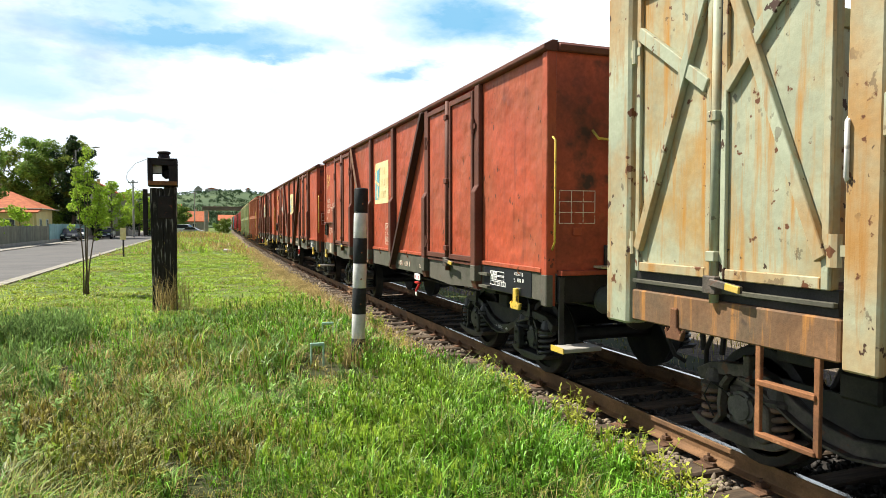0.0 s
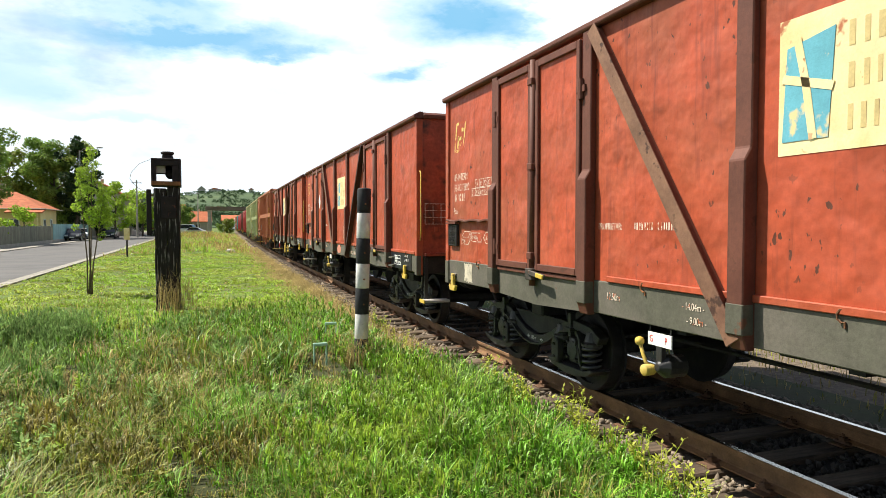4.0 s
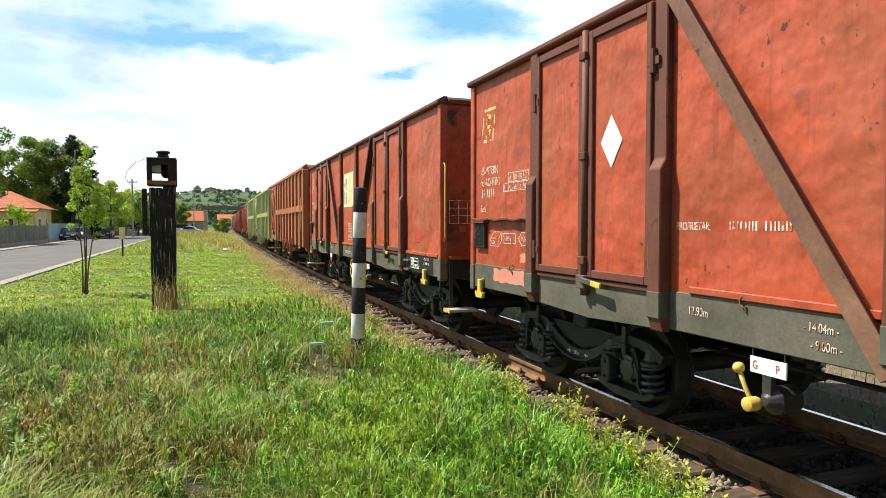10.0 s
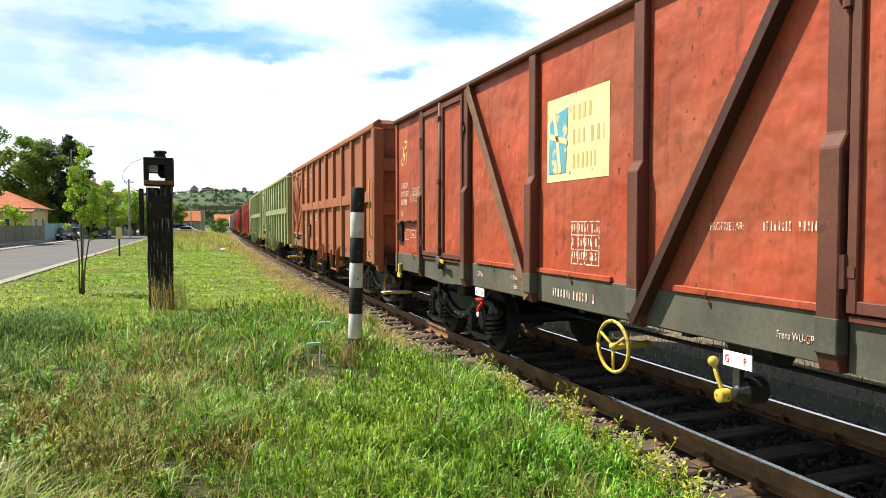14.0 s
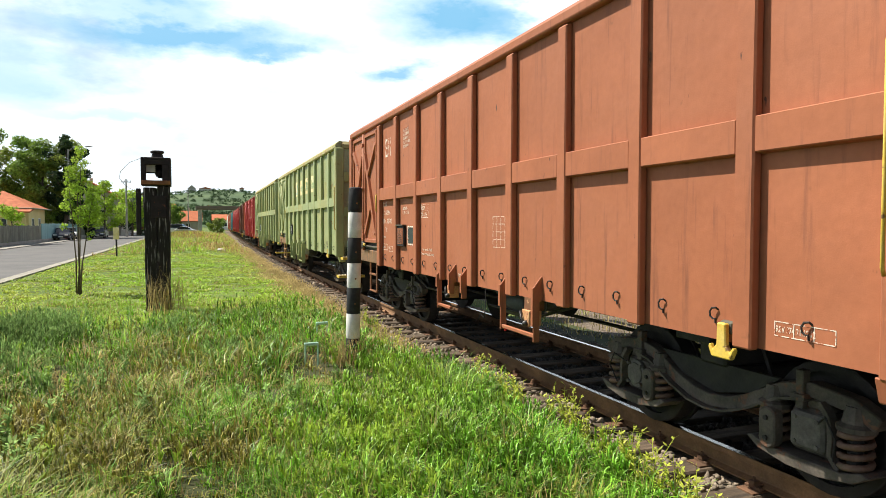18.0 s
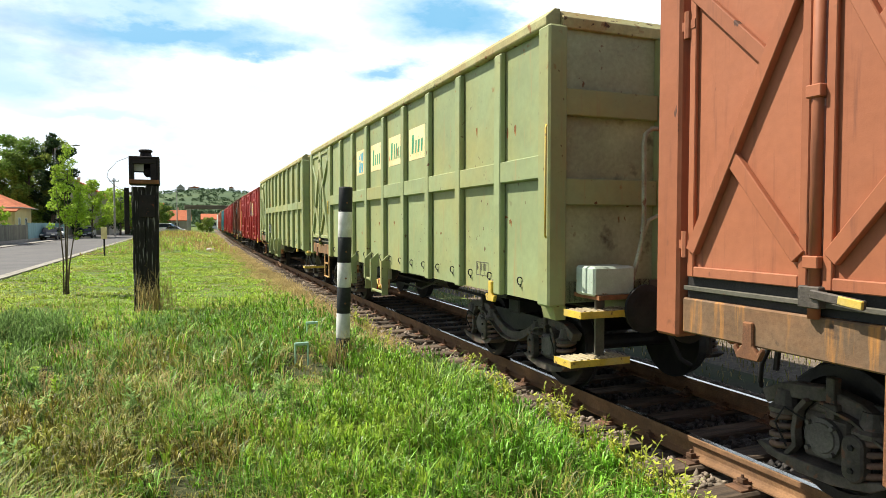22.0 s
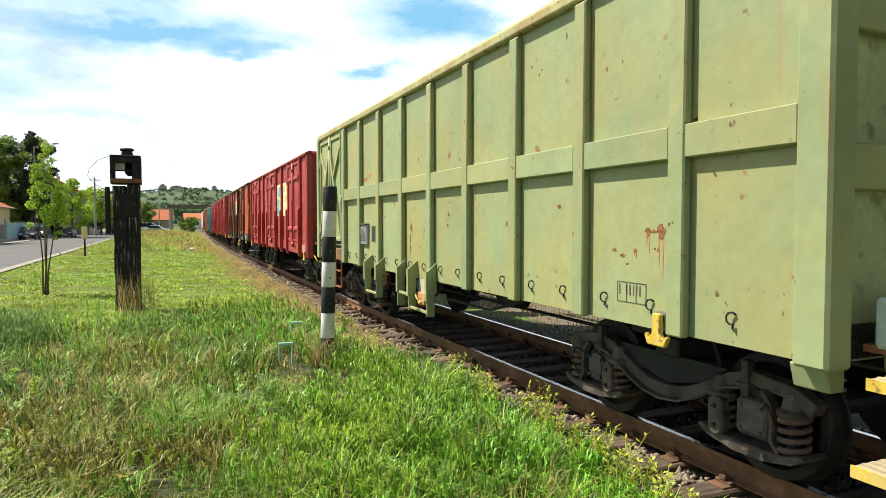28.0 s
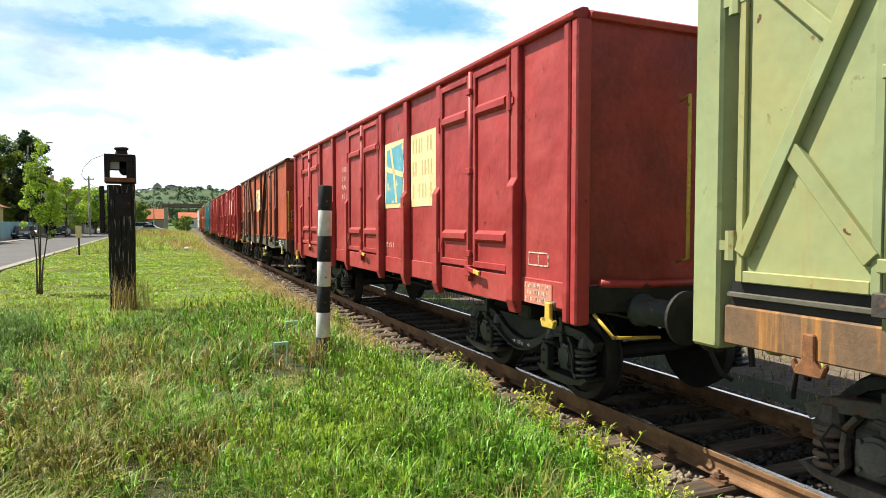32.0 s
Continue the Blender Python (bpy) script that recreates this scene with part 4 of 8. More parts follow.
def swing_door(wagon, y0, y1, z0, z1, paint, rib, brace=False, sunk=0.0, ridges=(), leaf=None):
    """A pair of side doors with a locking bar between the leaves, hinges and a latch."""
    x = -HALF - 0.012 + sunk
    ym = (y0 + y1) / 2
    for a, b in ((y0, ym - 0.05), (ym + 0.05, y1)):
        d = cube("door_leaf", (x - 0.025, x + 0.03, a, b, z0, z1), leaf or paint, wagon, "", 0.006)
        for lo, hi in ((a, a + 0.06), (b - 0.06, b)):
            cube("leaf_stile", (x - 0.055, x - 0.025, lo, hi, z0, z1), paint if brace else rib, d, "", 0.006)
        for lo, hi in ((z0, z0 + 0.07), (z1 - 0.07, z1)):
            cube("leaf_rail", (x - 0.055, x - 0.025, a + 0.06, b - 0.06, lo, hi), paint if brace else rib, d, "", 0.006)
        for r in ridges:
            z = z0 + (z1 - z0) * r
            P("pressed_ridge", lambda bm: extrude_profile(bm, [(x - 0.025, z - 0.07), (x - 0.07, z - 0.03), (x - 0.07, z + 0.03), (x - 0.025, z + 0.07)], a + 0.08, b - 0.08, "y"), paint, d)
        if brace:
            near, far, h = (b - 0.05, a + 0.05, z1 - z0) if a == y0 else (a + 0.05, b - 0.05, z1 - z0)
            short = ((near, 0.58, far, 0.95) if a == y0 else (far, 0.85, near, 0.60)) if brace == "high" else (near + (far - near) * 0.60, 0.36, near, 0.08)
            tip = 0.93 if brace == "high" else 0.82
            P("brace", lambda bm: beam(bm, (x - 0.052, near, z0 + h * tip), (x - 0.052, far, z0 + h * 0.08), 0.055, 0.09, (0, 1, 0)), paint, d, "long slanting brace", 0.006)
            if brace == "low":
                P("brace", lambda bm: beam(bm, (x - 0.048, far, z0 + h * 0.88), (x - 0.048, near + (far - near) * 0.30, z0 + h * 0.62), 0.047, 0.09, (0, 1, 0)), paint, d, "short slanting brace", 0.006)
            P("brace", lambda bm: beam(bm, (x - 0.048, short[0], z0 + h * short[1]), (x - 0.048, short[2], z0 + h * short[3]), 0.047, 0.10, (0, 1, 0)), paint, d, "short slanting brace", 0.006)
    bar = P("locking_bar", lambda bm: tube(bm, [(x - 0.05, ym, z0 - 0.16), (x - 0.05, ym, z1 + 0.02)], 0.035, 8), rib, wagon, "", 0, True)
    for z in (z0 + 0.15, (z0 + z1) / 2, z1 - 0.2):
        cube("bar_bracket", (x - 0.095, x - 0.02, ym - 0.05, ym + 0.05, z - 0.035, z + 0.035), rib, bar, "", 0.006)
    P("latch_handle", lambda bm: (beam(bm, (x - 0.10, ym - 0.02, z0 - 0.02), (x - 0.10, ym - 0.34, z0 - 0.05), 0.03, 0.05), box(bm, x - 0.10, x - 0.03, ym - 0.07, ym + 0.07, z0 - 0.10, z0 + 0.02)), M["gear_dusty"] if rib is not M["maroon"] else rib, bar, "", 0.006)
    P("latch_grip", lambda bm: beam(bm, (x - 0.115, ym - 0.20, z0 - 0.035), (x - 0.115, ym - 0.34, z0 - 0.05), 0.02, 0.045), M["yellow"], bar, "yellow painted grip", 0.004)
    for y in (y0 - 0.02, y1 + 0.02):
        for z in (z0 + 0.22, z1 - 0.45):
            P("hinge", lambda bm: (tube(bm, [(x - 0.05, y, z - 0.09), (x - 0.05, y, z + 0.09)], 0.03, 8), box(bm, x - 0.06, x - 0.02, y - 0.07, y + 0.07, z - 0.03, z + 0.03)), rib, wagon)


def stepped_rib(wagon, y, z0, z1, rib, w=0.13, step=True):
    """A pressed side post, deeper in its lower half."""
    x = -HALF
    def make(bm):
        if step:
            zs = (z0 + z1) / 2 - 0.05
            extrude_profile(bm, [(x, z1), (x - 0.06, z1), (x - 0.06, zs + 0.08), (x - 0.11, zs), (x - 0.11, z0 + 0.12), (x - 0.07, z0), (x, z0)], y - w / 2, y + w / 2, "y")
        else:
            box(bm, x - 0.06, x, y - w / 2, y + w / 2, z0, z1)
    post = P("side_post", make, rib, wagon, "", 0.008)
    if step and rib is M["red_rib"]:
        cube("post_foot", (x - 0.114, x - 0.02, y - w / 2 - 0.003, y + w / 2 + 0.003, z0 + 0.10, z0 + 0.30), M["sill"], post, "dark painted foot", 0.006)
    box_far = (HALF, HALF + 0.055, y - w / 2, y + w / 2, z0, z1)
    cube("side_post", box_far, rib, wagon)


def emblem(parent, x, ya, yb, z0, z1):
    """A blue slanted field crossed by pale strokes."""
    d = ya - yb
    e = P("emblem", lambda bm: hexa(bm, [(x - 0.003, ya, z0), (x, ya, z0), (x, yb + d * 0.1, z0), (x - 0.003, yb + d * 0.1, z0), (x - 0.003, ya - d * 0.08, z1 - 0.06), (x, ya - d * 0.08, z1 - 0.06), (x, yb, z1), (x - 0.003, yb, z1)]), M["blue"], parent, "blue slanted emblem with pale strokes")
    h = z1 - z0
    for a, b in (((0.62, 0.0), (0.46, 0.55)), ((0.46, 0.55), (0.28, 0.98)), ((0.0, 0.62), (0.98, 0.46))):
        P("stroke", lambda bm: beam(bm, (x - 0.0045, ya - d * a[0], z0 + h * a[1]), (x - 0.0045, ya - d * b[0], z0 + h * b[1]), 0.002, h * 0.085, (0, 0, 1) if a[0] == 0.0 else (0, 1, 0)), M["cream"], e)
    return e


def logo_panel(wagon, y_left, y_right, z0, z1, words=3, tall=True):
    """A cream plate with a blue emblem and bars for its words."""
    x = -HALF - 0.0005
    pl = cube("logo_plate", (x - 0.003, x, y_right, y_left, z0, z1), M["cream"], wagon, "cream painted panel with a blue emblem")
    w, h = y_left - y_right, z1 - z0
    emblem(pl, x - 0.004, y_left - w * 0.03, y_left - w * 0.37, z0 + h * 0.10, z0 + h * 0.86)
    for k, n in enumerate((0.42, 0.50, 0.40)):
        bars(pl, y_left - w * 0.45, z0 + h * (0.86 - 0.28 * k), (w * n,), h * 0.17, M["logo_dark"], x - 0.004, seed=k + 5)
    return pl


def word_shapes(parent, y, z, h, n, material, x, seed):
    """A painted word as plain blocks: one tall, the rest low."""
    rng = random.Random(seed)
    for k in range(n):
        hh, ww = (h, h * 0.50) if k == 0 else (h * rng.choice((0.66, 0.68, 0.9)), h * rng.uniform(0.26, 0.44))
        P("word_block", lambda bm: hexa(bm, [(x - a, y - b * ww - c * 0.12 * hh, z + c * hh) for c in (0, 1) for a, b in ((0.0015, 0), (0, 0), (0, 0.62), (0.0015, 0.62))]), material, parent)
        y -= ww + h * 0.10


def red_wagon(owner_y=2.56, number_y=-1.03, valve_y=0.0, handle_y=0.0, table_y=0.0):
    """Oxide-red open wagon with two pairs of side doors and slanting struts."""
    w = tagged(new("open_wagon"), "oxide-red four-axle open freight wagon with dented sides and dark sill", "freight wagon", "wagons of the train")
    top, z0, z1 = 3.66, 1.05, 1.34
    B, C, DI, DO = 0.88, -0.78, 2.68, 4.64
    body_shell(w, M["red"], M["red_rib"], top, 1.30, 0.11, [-BODY, -DO, -DI, C, B, DI, DO, BODY], z1, False)
    for s in (-1, 1):
        cube("end_ledge", (-HALF + 0.09, HALF - 0.09, *sorted((s * BODY, s * (BODY + 0.10))), z1 - 0.02, z1 + 0.03), M["red_end"], w, "", 0.006)
    ye = -BODY - 0.003

    def end_table(bm):
        for k in range(4):
            box(bm, -1.44, -1.02, ye - 0.002, ye, 1.84 + 0.11 * k, 1.848 + 0.11 * k)
            box(bm, -1.44 + 0.138 * k, -1.432 + 0.138 * k, ye - 0.004, ye - 0.002, 1.84, 2.178)
    P("painted_table", end_table, M["letter"], w, "faded painted grid on the end")
    cube("end_tab", (-1.28, -1.18, -BODY - 0.02, -BODY, 1.72, 1.80), M["red"], w, "small red tab", 0.004)
    P("end_bracket", lambda bm: (box(bm, -0.91, -0.85, -BODY - 0.03, -BODY, 1.40, 1.62), box(bm, -0.91, -0.78, -BODY - 0.06, -BODY - 0.03, 1.58, 1.62)), M["gear"], w, "", 0.004)
    cube("end_shelf", (-1.03, -0.62, -BODY - 0.16, -BODY, 1.385, 1.41), M["board"], w, "narrow worn board over the buffer", 0.004)
    for xq in (-0.52, 0.52):
        ep = P("end_post", lambda bm: extrude_profile(bm, [(-BODY, 3.54), (-BODY - 0.06, 3.54), (-BODY - 0.06, 2.28), (-BODY - 0.15, 2.08), (-BODY - 0.15, 1.48), (-BODY - 0.10, 1.36), (-BODY, 1.36)], xq - 0.085, xq + 0.085, "x"), M["red"], w, "stepped post on the end", 0.01)
        P("ring", lambda bm: tube(bm, [(xq - 0.10, -BODY - 0.10, 1.90), (xq - 0.15, -BODY - 0.11, 1.88), (xq - 0.15, -BODY - 0.11, 1.80), (xq - 0.10, -BODY - 0.10, 1.78)], 0.01, 6), M["red_end"], ep)
    underframe(w, z0, z1, M["sill"], M["tank"], pivots=(-4.13, 4.71))
    for y in (-DO, -DI, C, B, DI, DO):
        stepped_rib(w, y, z0 - 0.02, top - 0.11, M["red_rib"], 0.14)
    for y in (-BODY + 0.05, BODY - 0.05):
        cube("corner_post", (-HALF - 0.03, -HALF + 0.08, y - 0.055, y + 0.055, z0 - 0.04, top - 0.11), M["red"], w, "", 0.01)
        cube("corner_post", (HALF - 0.08, HALF + 0.03, y - 0.055, y + 0.055, z0 - 0.04, top - 0.11), M["red"], w, "", 0.01)
    for y in (-BODY + 0.05, BODY - 0.05):
        cube("corner_foot", (-HALF - 0.034, -HALF + 0.05, y - 0.059, y + 0.059, z0 - 0.045, z1 - 0.01), M["sill"], w, "dark painted corner foot", 0.01)
    # this strut's shade is put into its dark paint
    st = P("slanting_strut", lambda bm: beam(bm, (-HALF - 0.048, -DI + 0.10, top - 0.12), (-HALF - 0.058, C - 0.02, z0 + 0.02), 0.10, 0.03, (0, 1, 0)), M["shaded_rib"], w, "slanting angle strut with its shade in the paint", 0.004)
    P("strut_flange", lambda bm: beam(bm, (-HALF - 0.100, -DI + 0.125, top - 0.12), (-HALF - 0.110, C + 0.005, z0 + 0.02), 0.012, 0.075, (0, 1, 0)), M["shaded_rib"], st, "", 0.003)
    st = P("slanting_strut", lambda bm: beam(bm, (-HALF - 0.085, DI - 0.10, top - 0.12), (-HALF - 0.092, B + 0.02, z0 + 0.02), 0.016, 0.125, (0, 1, 0)), M["tan_strut"], w, "brown slanting angle strut", 0.004)
    P("strut_web", lambda bm: beam(bm, (-HALF - 0.038, DI - 0.14, top - 0.12), (-HALF - 0.042, B - 0.02, z0 + 0.02), 0.078, 0.016, (0, 1, 0)), M["red_rib"], st, "", 0.003)
    for a, b in ((-DO + 0.09, -DI - 0.09), (DI + 0.09, DO - 0.09)):
        swing_door(w, a, b, z1 + 0.02, top - 0.16, M["red"], M["red_rib"], sunk=-0.01)
        P("door_threshold", lambda bm: box(bm, -HALF - 0.06, -HALF, a, b, z1 - 0.03, z1 + 0.01), M["red_rib"], w, "", 0.006)
        P("door_skirt", lambda bm: extrude_profile(bm, [(a, z1 - 0.03), (b, z1 - 0.03), (b, z0 - 0.01), ((a + b) / 2, z0 - 0.05), (a, z0 - 0.01)], -HALF - 0.035, -HALF - 0.013), M["sill"], w)
    for y in (-1.9, 0.3, 1.7):
        cube("lower_edge", (-HALF - 0.03, -HALF, y - 0.7, y + 0.7, z1, z1 + 0.05), M["red"], w, "", 0.006)
    cube("lower_edge", (-HALF - 0.03, -HALF, -BODY + 0.12, -DO - 0.09, z1, z1 + 0.05), M["red"], w, "", 0.006)
    ledge = [(DO + 0.09 + (BODY - DO - 0.2) * k / 9, 1.885 + 0.012 * math.sin(k * 2.3)) for k in range(10)]
    P("dented_ledge", lambda bm: [beam(bm, (-HALF - 0.03, a[0], a[1]), (-HALF - 0.03 - 0.01 * (k % 2), b[0] + 0.01, b[1]), 0.07, 0.025) for k, (a, b) in enumerate(zip(ledge, ledge[1:]))], M["red_rib"], w, "dented ledge over the rear plates", 0.004)
    for y in (-5.75, -3.9, -1.6, 0.2, 1.9, 3.4, 5.2):
        tie_ring(w, y, z1 - 0.02, M["rust"])
    tow_hook(w, -5.72, z0 - 0.04, M["yellow"])
    tow_hook(w, 6.0, z0 - 0.02, M["yellow"])
    handrail("handrail", w, [(-HALF + 0.02, -BODY - 0.03, 2.70), (-HALF + 0.01, -BODY - 0.10, 2.66), (-HALF + 0.01, -BODY - 0.10, 1.66), (-HALF + 0.02, -BODY - 0.03, 1.58)], 0.011, M["yellow"], "yellow vertical handrail")
    handrail("end_handrail", w, [(-1.06, -BODY - 0.01, 2.79), (-1.04, -BODY - 0.09, 2.70), (-0.80, -BODY - 0.09, 2.69), (-0.78, -BODY - 0.01, 2.77)], 0.014, M["yellow"], "short yellow handrail")
    st = P("footboard", lambda bm: box(bm, -HALF + 0.02, -HALF + 0.45, -BODY - 0.27, -BODY - 0.04, 0.58, 0.625), M["concrete"], w, "worn grey footboard with yellow edge", 0.008)
    cube("board_edge", (-HALF + 0.008, -HALF + 0.02, -BODY - 0.275, -BODY - 0.035, 0.575, 0.63), M["yellow"], st, "yellow painted edge")
    P("hanger", lambda bm: (box(bm, -HALF + 0.09, -HALF + 0.15, -BODY - 0.055, -BODY - 0.035, 0.58, 1.30)), M["gear"], st, "", 0.004)
    P("corner_step", lambda bm: (box(bm, -HALF - 0.07, -HALF, -DO - 0.35, -DO - 0.1, z0 + 0.02, z0 + 0.05), box(bm, -HALF - 0.07, -HALF, -DO - 0.35, -DO - 0.1, z0 + 0.17, z0 + 0.20)), M["sill"], w)
    logo_panel(w, 0.66, -0.34, 2.24, 3.04)
    x = -HALF - 0.016
    plate = cube("data_field", (x - 0.002, x, -6.02, -4.80, 1.065, 1.335), M["black_paint"], w, "freshly black-painted field on the sill")
    xp = x - 0.003
    for k, zz in enumerate((1.235, 1.178)):
        frame_mark(plate, -5.36, -4.98, zz, zz + 0.052, M["white"], xp, 0.008)
        cube("cell", (xp - 0.001, xp, -5.16, -4.985, zz + 0.008, zz + 0.044), M["white"], plate, "white painted cell")
        bars(plate, -5.0, zz + 0.040, (0.13,), 0.028, M["black_paint"], xp - 0.0012, 3 + k)
    frame_mark(plate, -5.40, -4.98, 1.118, 1.17, M["white"], xp, 0.008, 4)
    for words, yq in (("6", -5.02), ("REV", -5.10), ("MRB", -5.20), ("11.08", -5.305)):
        txt(plate, words, yq, 1.13, 0.030, M["white"], xp - 0.0004)
    txt(plate, "NTH:", -5.62, 1.27, 0.042, M["white"], xp, 0.6)
    bars(plate, -5.72, 1.312, (0.10,), 0.04, M["white"], xp, 4, 0.4)
    txt(plate, "Ep.", -5.61, 1.20, 0.042, M["white"], xp, 0.6)
    bars(plate, -5.69, 1.242, (0.16,), 0.04, M["white"], xp, 5, 0.4)
    bars(w, number_y, 1.21, (0.73,), 0.08, M["letter"], x, 11)
    txt(w, "Frena WU-GP" if valve_y else "Eaos", -2.23, 1.15, 0.05, M["letter"], x)
    txt(w, "12.90m", 2.41, 1.19, 0.065, M["letter"], x)
    txt(w, "- 14.04m -", 1.47, 1.22, 0.055, M["letter"], x)
    txt(w, "- 9.00m -", 1.42, 1.12, 0.055, M["letter"], x)
    frame_mark(w, -0.56 + table_y, -0.12 + table_y, 1.46, 1.86, M["letter"], cols=4, lines=3)
    bars(w, -0.14 + table_y, 1.83, (0.38, 0.38, 0.38), 0.07, M["letter"], seed=21, gap=0.8)
    txt(w, "PROPRIETAR:", owner_y, 1.79, 0.058, M["letter"])
    bars(w, owner_y - 0.51, 1.848, (0.5,), 0.058, M["letter"], seed=22)
    for words, zz in (("85-INTERN", 2.43), ("53-RO-FERO", 2.29)):
        txt(w, words, 6.07, zz, 0.098, M["letter"])
    bars(w, 6.05, 2.25, (0.36,), 0.098, M["letter"], seed=23)
    txt(w, "Eaos", 6.09, 1.98, 0.085, M["letter"])
    frame_mark(w, 4.84, 5.45, 2.20, 2.30, M["letter"], cols=5, t=0.008)
    frame_mark(w, 4.84, 5.328, 2.304, 2.41, M["letter"], cols=4, t=0.008)
    for k, words in enumerate(("S", "42.5", "48.7", "50.5", "58.6")):
        txt(w, words, 5.435 - 0.122 * k, 2.217, 0.052 if k else 0.065, M["letter"])
    for k, words in enumerate(("A", "B1", "B2", "C")):
        txt(w, words, 5.30 - 0.122 * k, 2.325, 0.062, M["letter"])
    frame_mark(w, 5.14, 5.46, 1.61, 1.73, M["letter"], t=0.008)
    txt(w, "21.500 kg", 5.445, 1.645, 0.05, M["letter"])
    for a, b in (((5.07, 1.67), (5.0, 1.74)), ((5.0, 1.74), (4.86, 1.74)), ((4.86, 1.74), (4.80, 1.67)), ((4.80, 1.67), (4.86, 1.60)), ((4.86, 1.60), (5.0, 1.60)), ((5.0, 1.60), (5.07, 1.67))):
        P("painted_stroke", lambda bm: beam(bm, (-HALF - 0.0015, *a), (-HALF - 0.0015, *b), 0.001, 0.009, (0, 0, 1) if abs(a[0] - b[0]) > 0.02 else (0, 1, 0)), M["letter"], w)
    txt(w, "36.0m", 5.01, 1.645, 0.055, M["letter"])
    frame_mark(w, 5.56, 5.80, 1.57, 1.67, M["letter"], t=0.007)
    txt(w, "72.0m", 5.79, 1.595, 0.05, M["letter"])
    for a, b in (((5.80, 1.67), (5.70, 1.74)), ((5.70, 1.74), (5.50, 1.74)), ((5.50, 1.74), (5.56, 1.67)), ((5.50, 1.74), (5.50, 1.64)), ((5.50, 1.64), (5.56, 1.575))):
        P("painted_stroke", lambda bm: beam(bm, (-HALF - 0.0015, *a), (-HALF - 0.0015, *b), 0.001, 0.007, (0, 0, 1) if abs(a[0] - b[0]) > 0.02 else (0, 1, 0)), M["letter"], w)
    # peeling slanted emblem
    for a, b, t in (((6.06, 2.82), (5.98, 3.21), 0.03), ((5.98, 3.20), (5.67, 3.20), 0.035), ((5.67, 3.21), (5.75, 2.83), 0.03), ((5.75, 2.84), (6.06, 2.83), 0.035), ((5.95, 2.87), (5.88, 3.15), 0.05), ((5.88, 3.12), (5.74, 3.10), 0.05), ((5.93, 3.0), (5.80, 2.99), 0.05), ((5.86, 2.90), (5.80, 3.0), 0.05)):
        P("emblem_stroke", lambda bm: beam(bm, (-HALF - 0.0012 - t * 0.01, *a), (-HALF - 0.0012 - t * 0.01, *b), 0.0008, t, (0, 0, 1) if abs(a[0] - b[0]) > 0.12 else (0, 1, 0)), M["peel"], w)
    lh = cube("label_holder", (-HALF - 0.045, -HALF, 5.89, 6.20, 1.54, 1.84), M["black"], w, "black framed label holder with wire mesh", 0.008)
    cube("visor", (-HALF - 0.075, -HALF, 5.86, 6.23, 1.845, 1.865), M["red_rib"], lh)
    for k in range(6):
        P("mesh_wire", lambda bm: (beam(bm, (-HALF - 0.05, 5.92 + 0.04 * k, 1.57), (-HALF - 0.05, min(6.17, 5.92 + 0.04 * k + 0.13), 1.82 if k < 4 else 1.57 + (6.17 - 5.92 - 0.04 * k) * 1.92), 0.004, 0.004, (0, 1, 0))), M["gear"], lh)
        P("mesh_wire", lambda bm: (beam(bm, (-HALF - 0.053, 6.17 - 0.04 * k, 1.57), (-HALF - 0.053, max(5.92, 6.17 - 0.04 * k - 0.13), 1.82 if k < 4 else 1.57 + (6.17 - 0.04 * k - 5.92) * 1.92), 0.004, 0.004, (0, 1, 0))), M["gear"], lh)
    valve = P("brake_valve", lambda bm: (tube(bm, [(-HALF - 0.05, 1.90, 0.90), (-HALF - 0.05, 1.86, 0.82), (-HALF - 0.05, 1.80, 0.72)], 0.016, 8), lathe(bm, [(-HALF - 0.10, 0.045), (-HALF - 0.02, 0.045), (-HALF + 0.0, 0.035)], (0, 1.79, 0.71), 14), lathe(bm, [(-HALF - 0.085, 0.012), (-HALF - 0.072, 0.032), (-HALF - 0.05, 0.038), (-HALF - 0.028, 0.032), (-HALF - 0.015, 0.012)], (0, 1.905, 0.915), 14)), M["yellow"], w, "yellow brake changeover handle with a ball end", 0.003, True)
    vp = cube("valve_plate", (-HALF - 0.012, -HALF - 0.002, 1.58, 1.85, 0.90, 1.0), M["white"], valve)
    txt(vp, "G", 1.83, 0.925, 0.055, M["red_mark"], -HALF - 0.014)
    txt(vp, "P", 1.655, 0.925, 0.055, M["red_mark"], -HALF - 0.014)
    P("valve_stem", lambda bm: (box(bm, -HALF - 0.01, -HALF + 0.03, 1.69, 1.76, 0.76, 0.90), tube(bm, [(-HALF, 1.84, 1.06), (-HALF, 1.84, 0.99)], 0.006, 5), tube(bm, [(-HALF, 1.60, 1.06), (-HALF, 1.60, 0.99)], 0.006, 5), lathe(bm, [(-HALF - 0.03, 0.03), (-HALF + 0.04, 0.09), (-HALF + 0.2, 0.09)], (0, 1.72, 0.74), 12)), M["gear"], valve, "", 0.004)
    xh = -HALF - 0.03
    valve2 = P("brake_handle", lambda bm: tube(bm, [(xh, -2.08, 0.90), (xh, -2.30, 0.905), (xh, -2.26, 0.88), (xh, -2.12, 0.775), (xh, -2.10, 0.76)], 0.020, 8), M["red_mark"], w, "red bent brake release handle", 0, True)
    vq = cube("valve_plate", (xh - 0.012, xh - 0.002, -2.33, -2.06, 0.95, 1.05), M["white"], valve2, "white plate with red marks")
    for yq in (-2.09, -2.24):
        bars(vq, yq, 1.02, (0.06,), 0.05, M["red_mark"], xh - 0.013, 9)
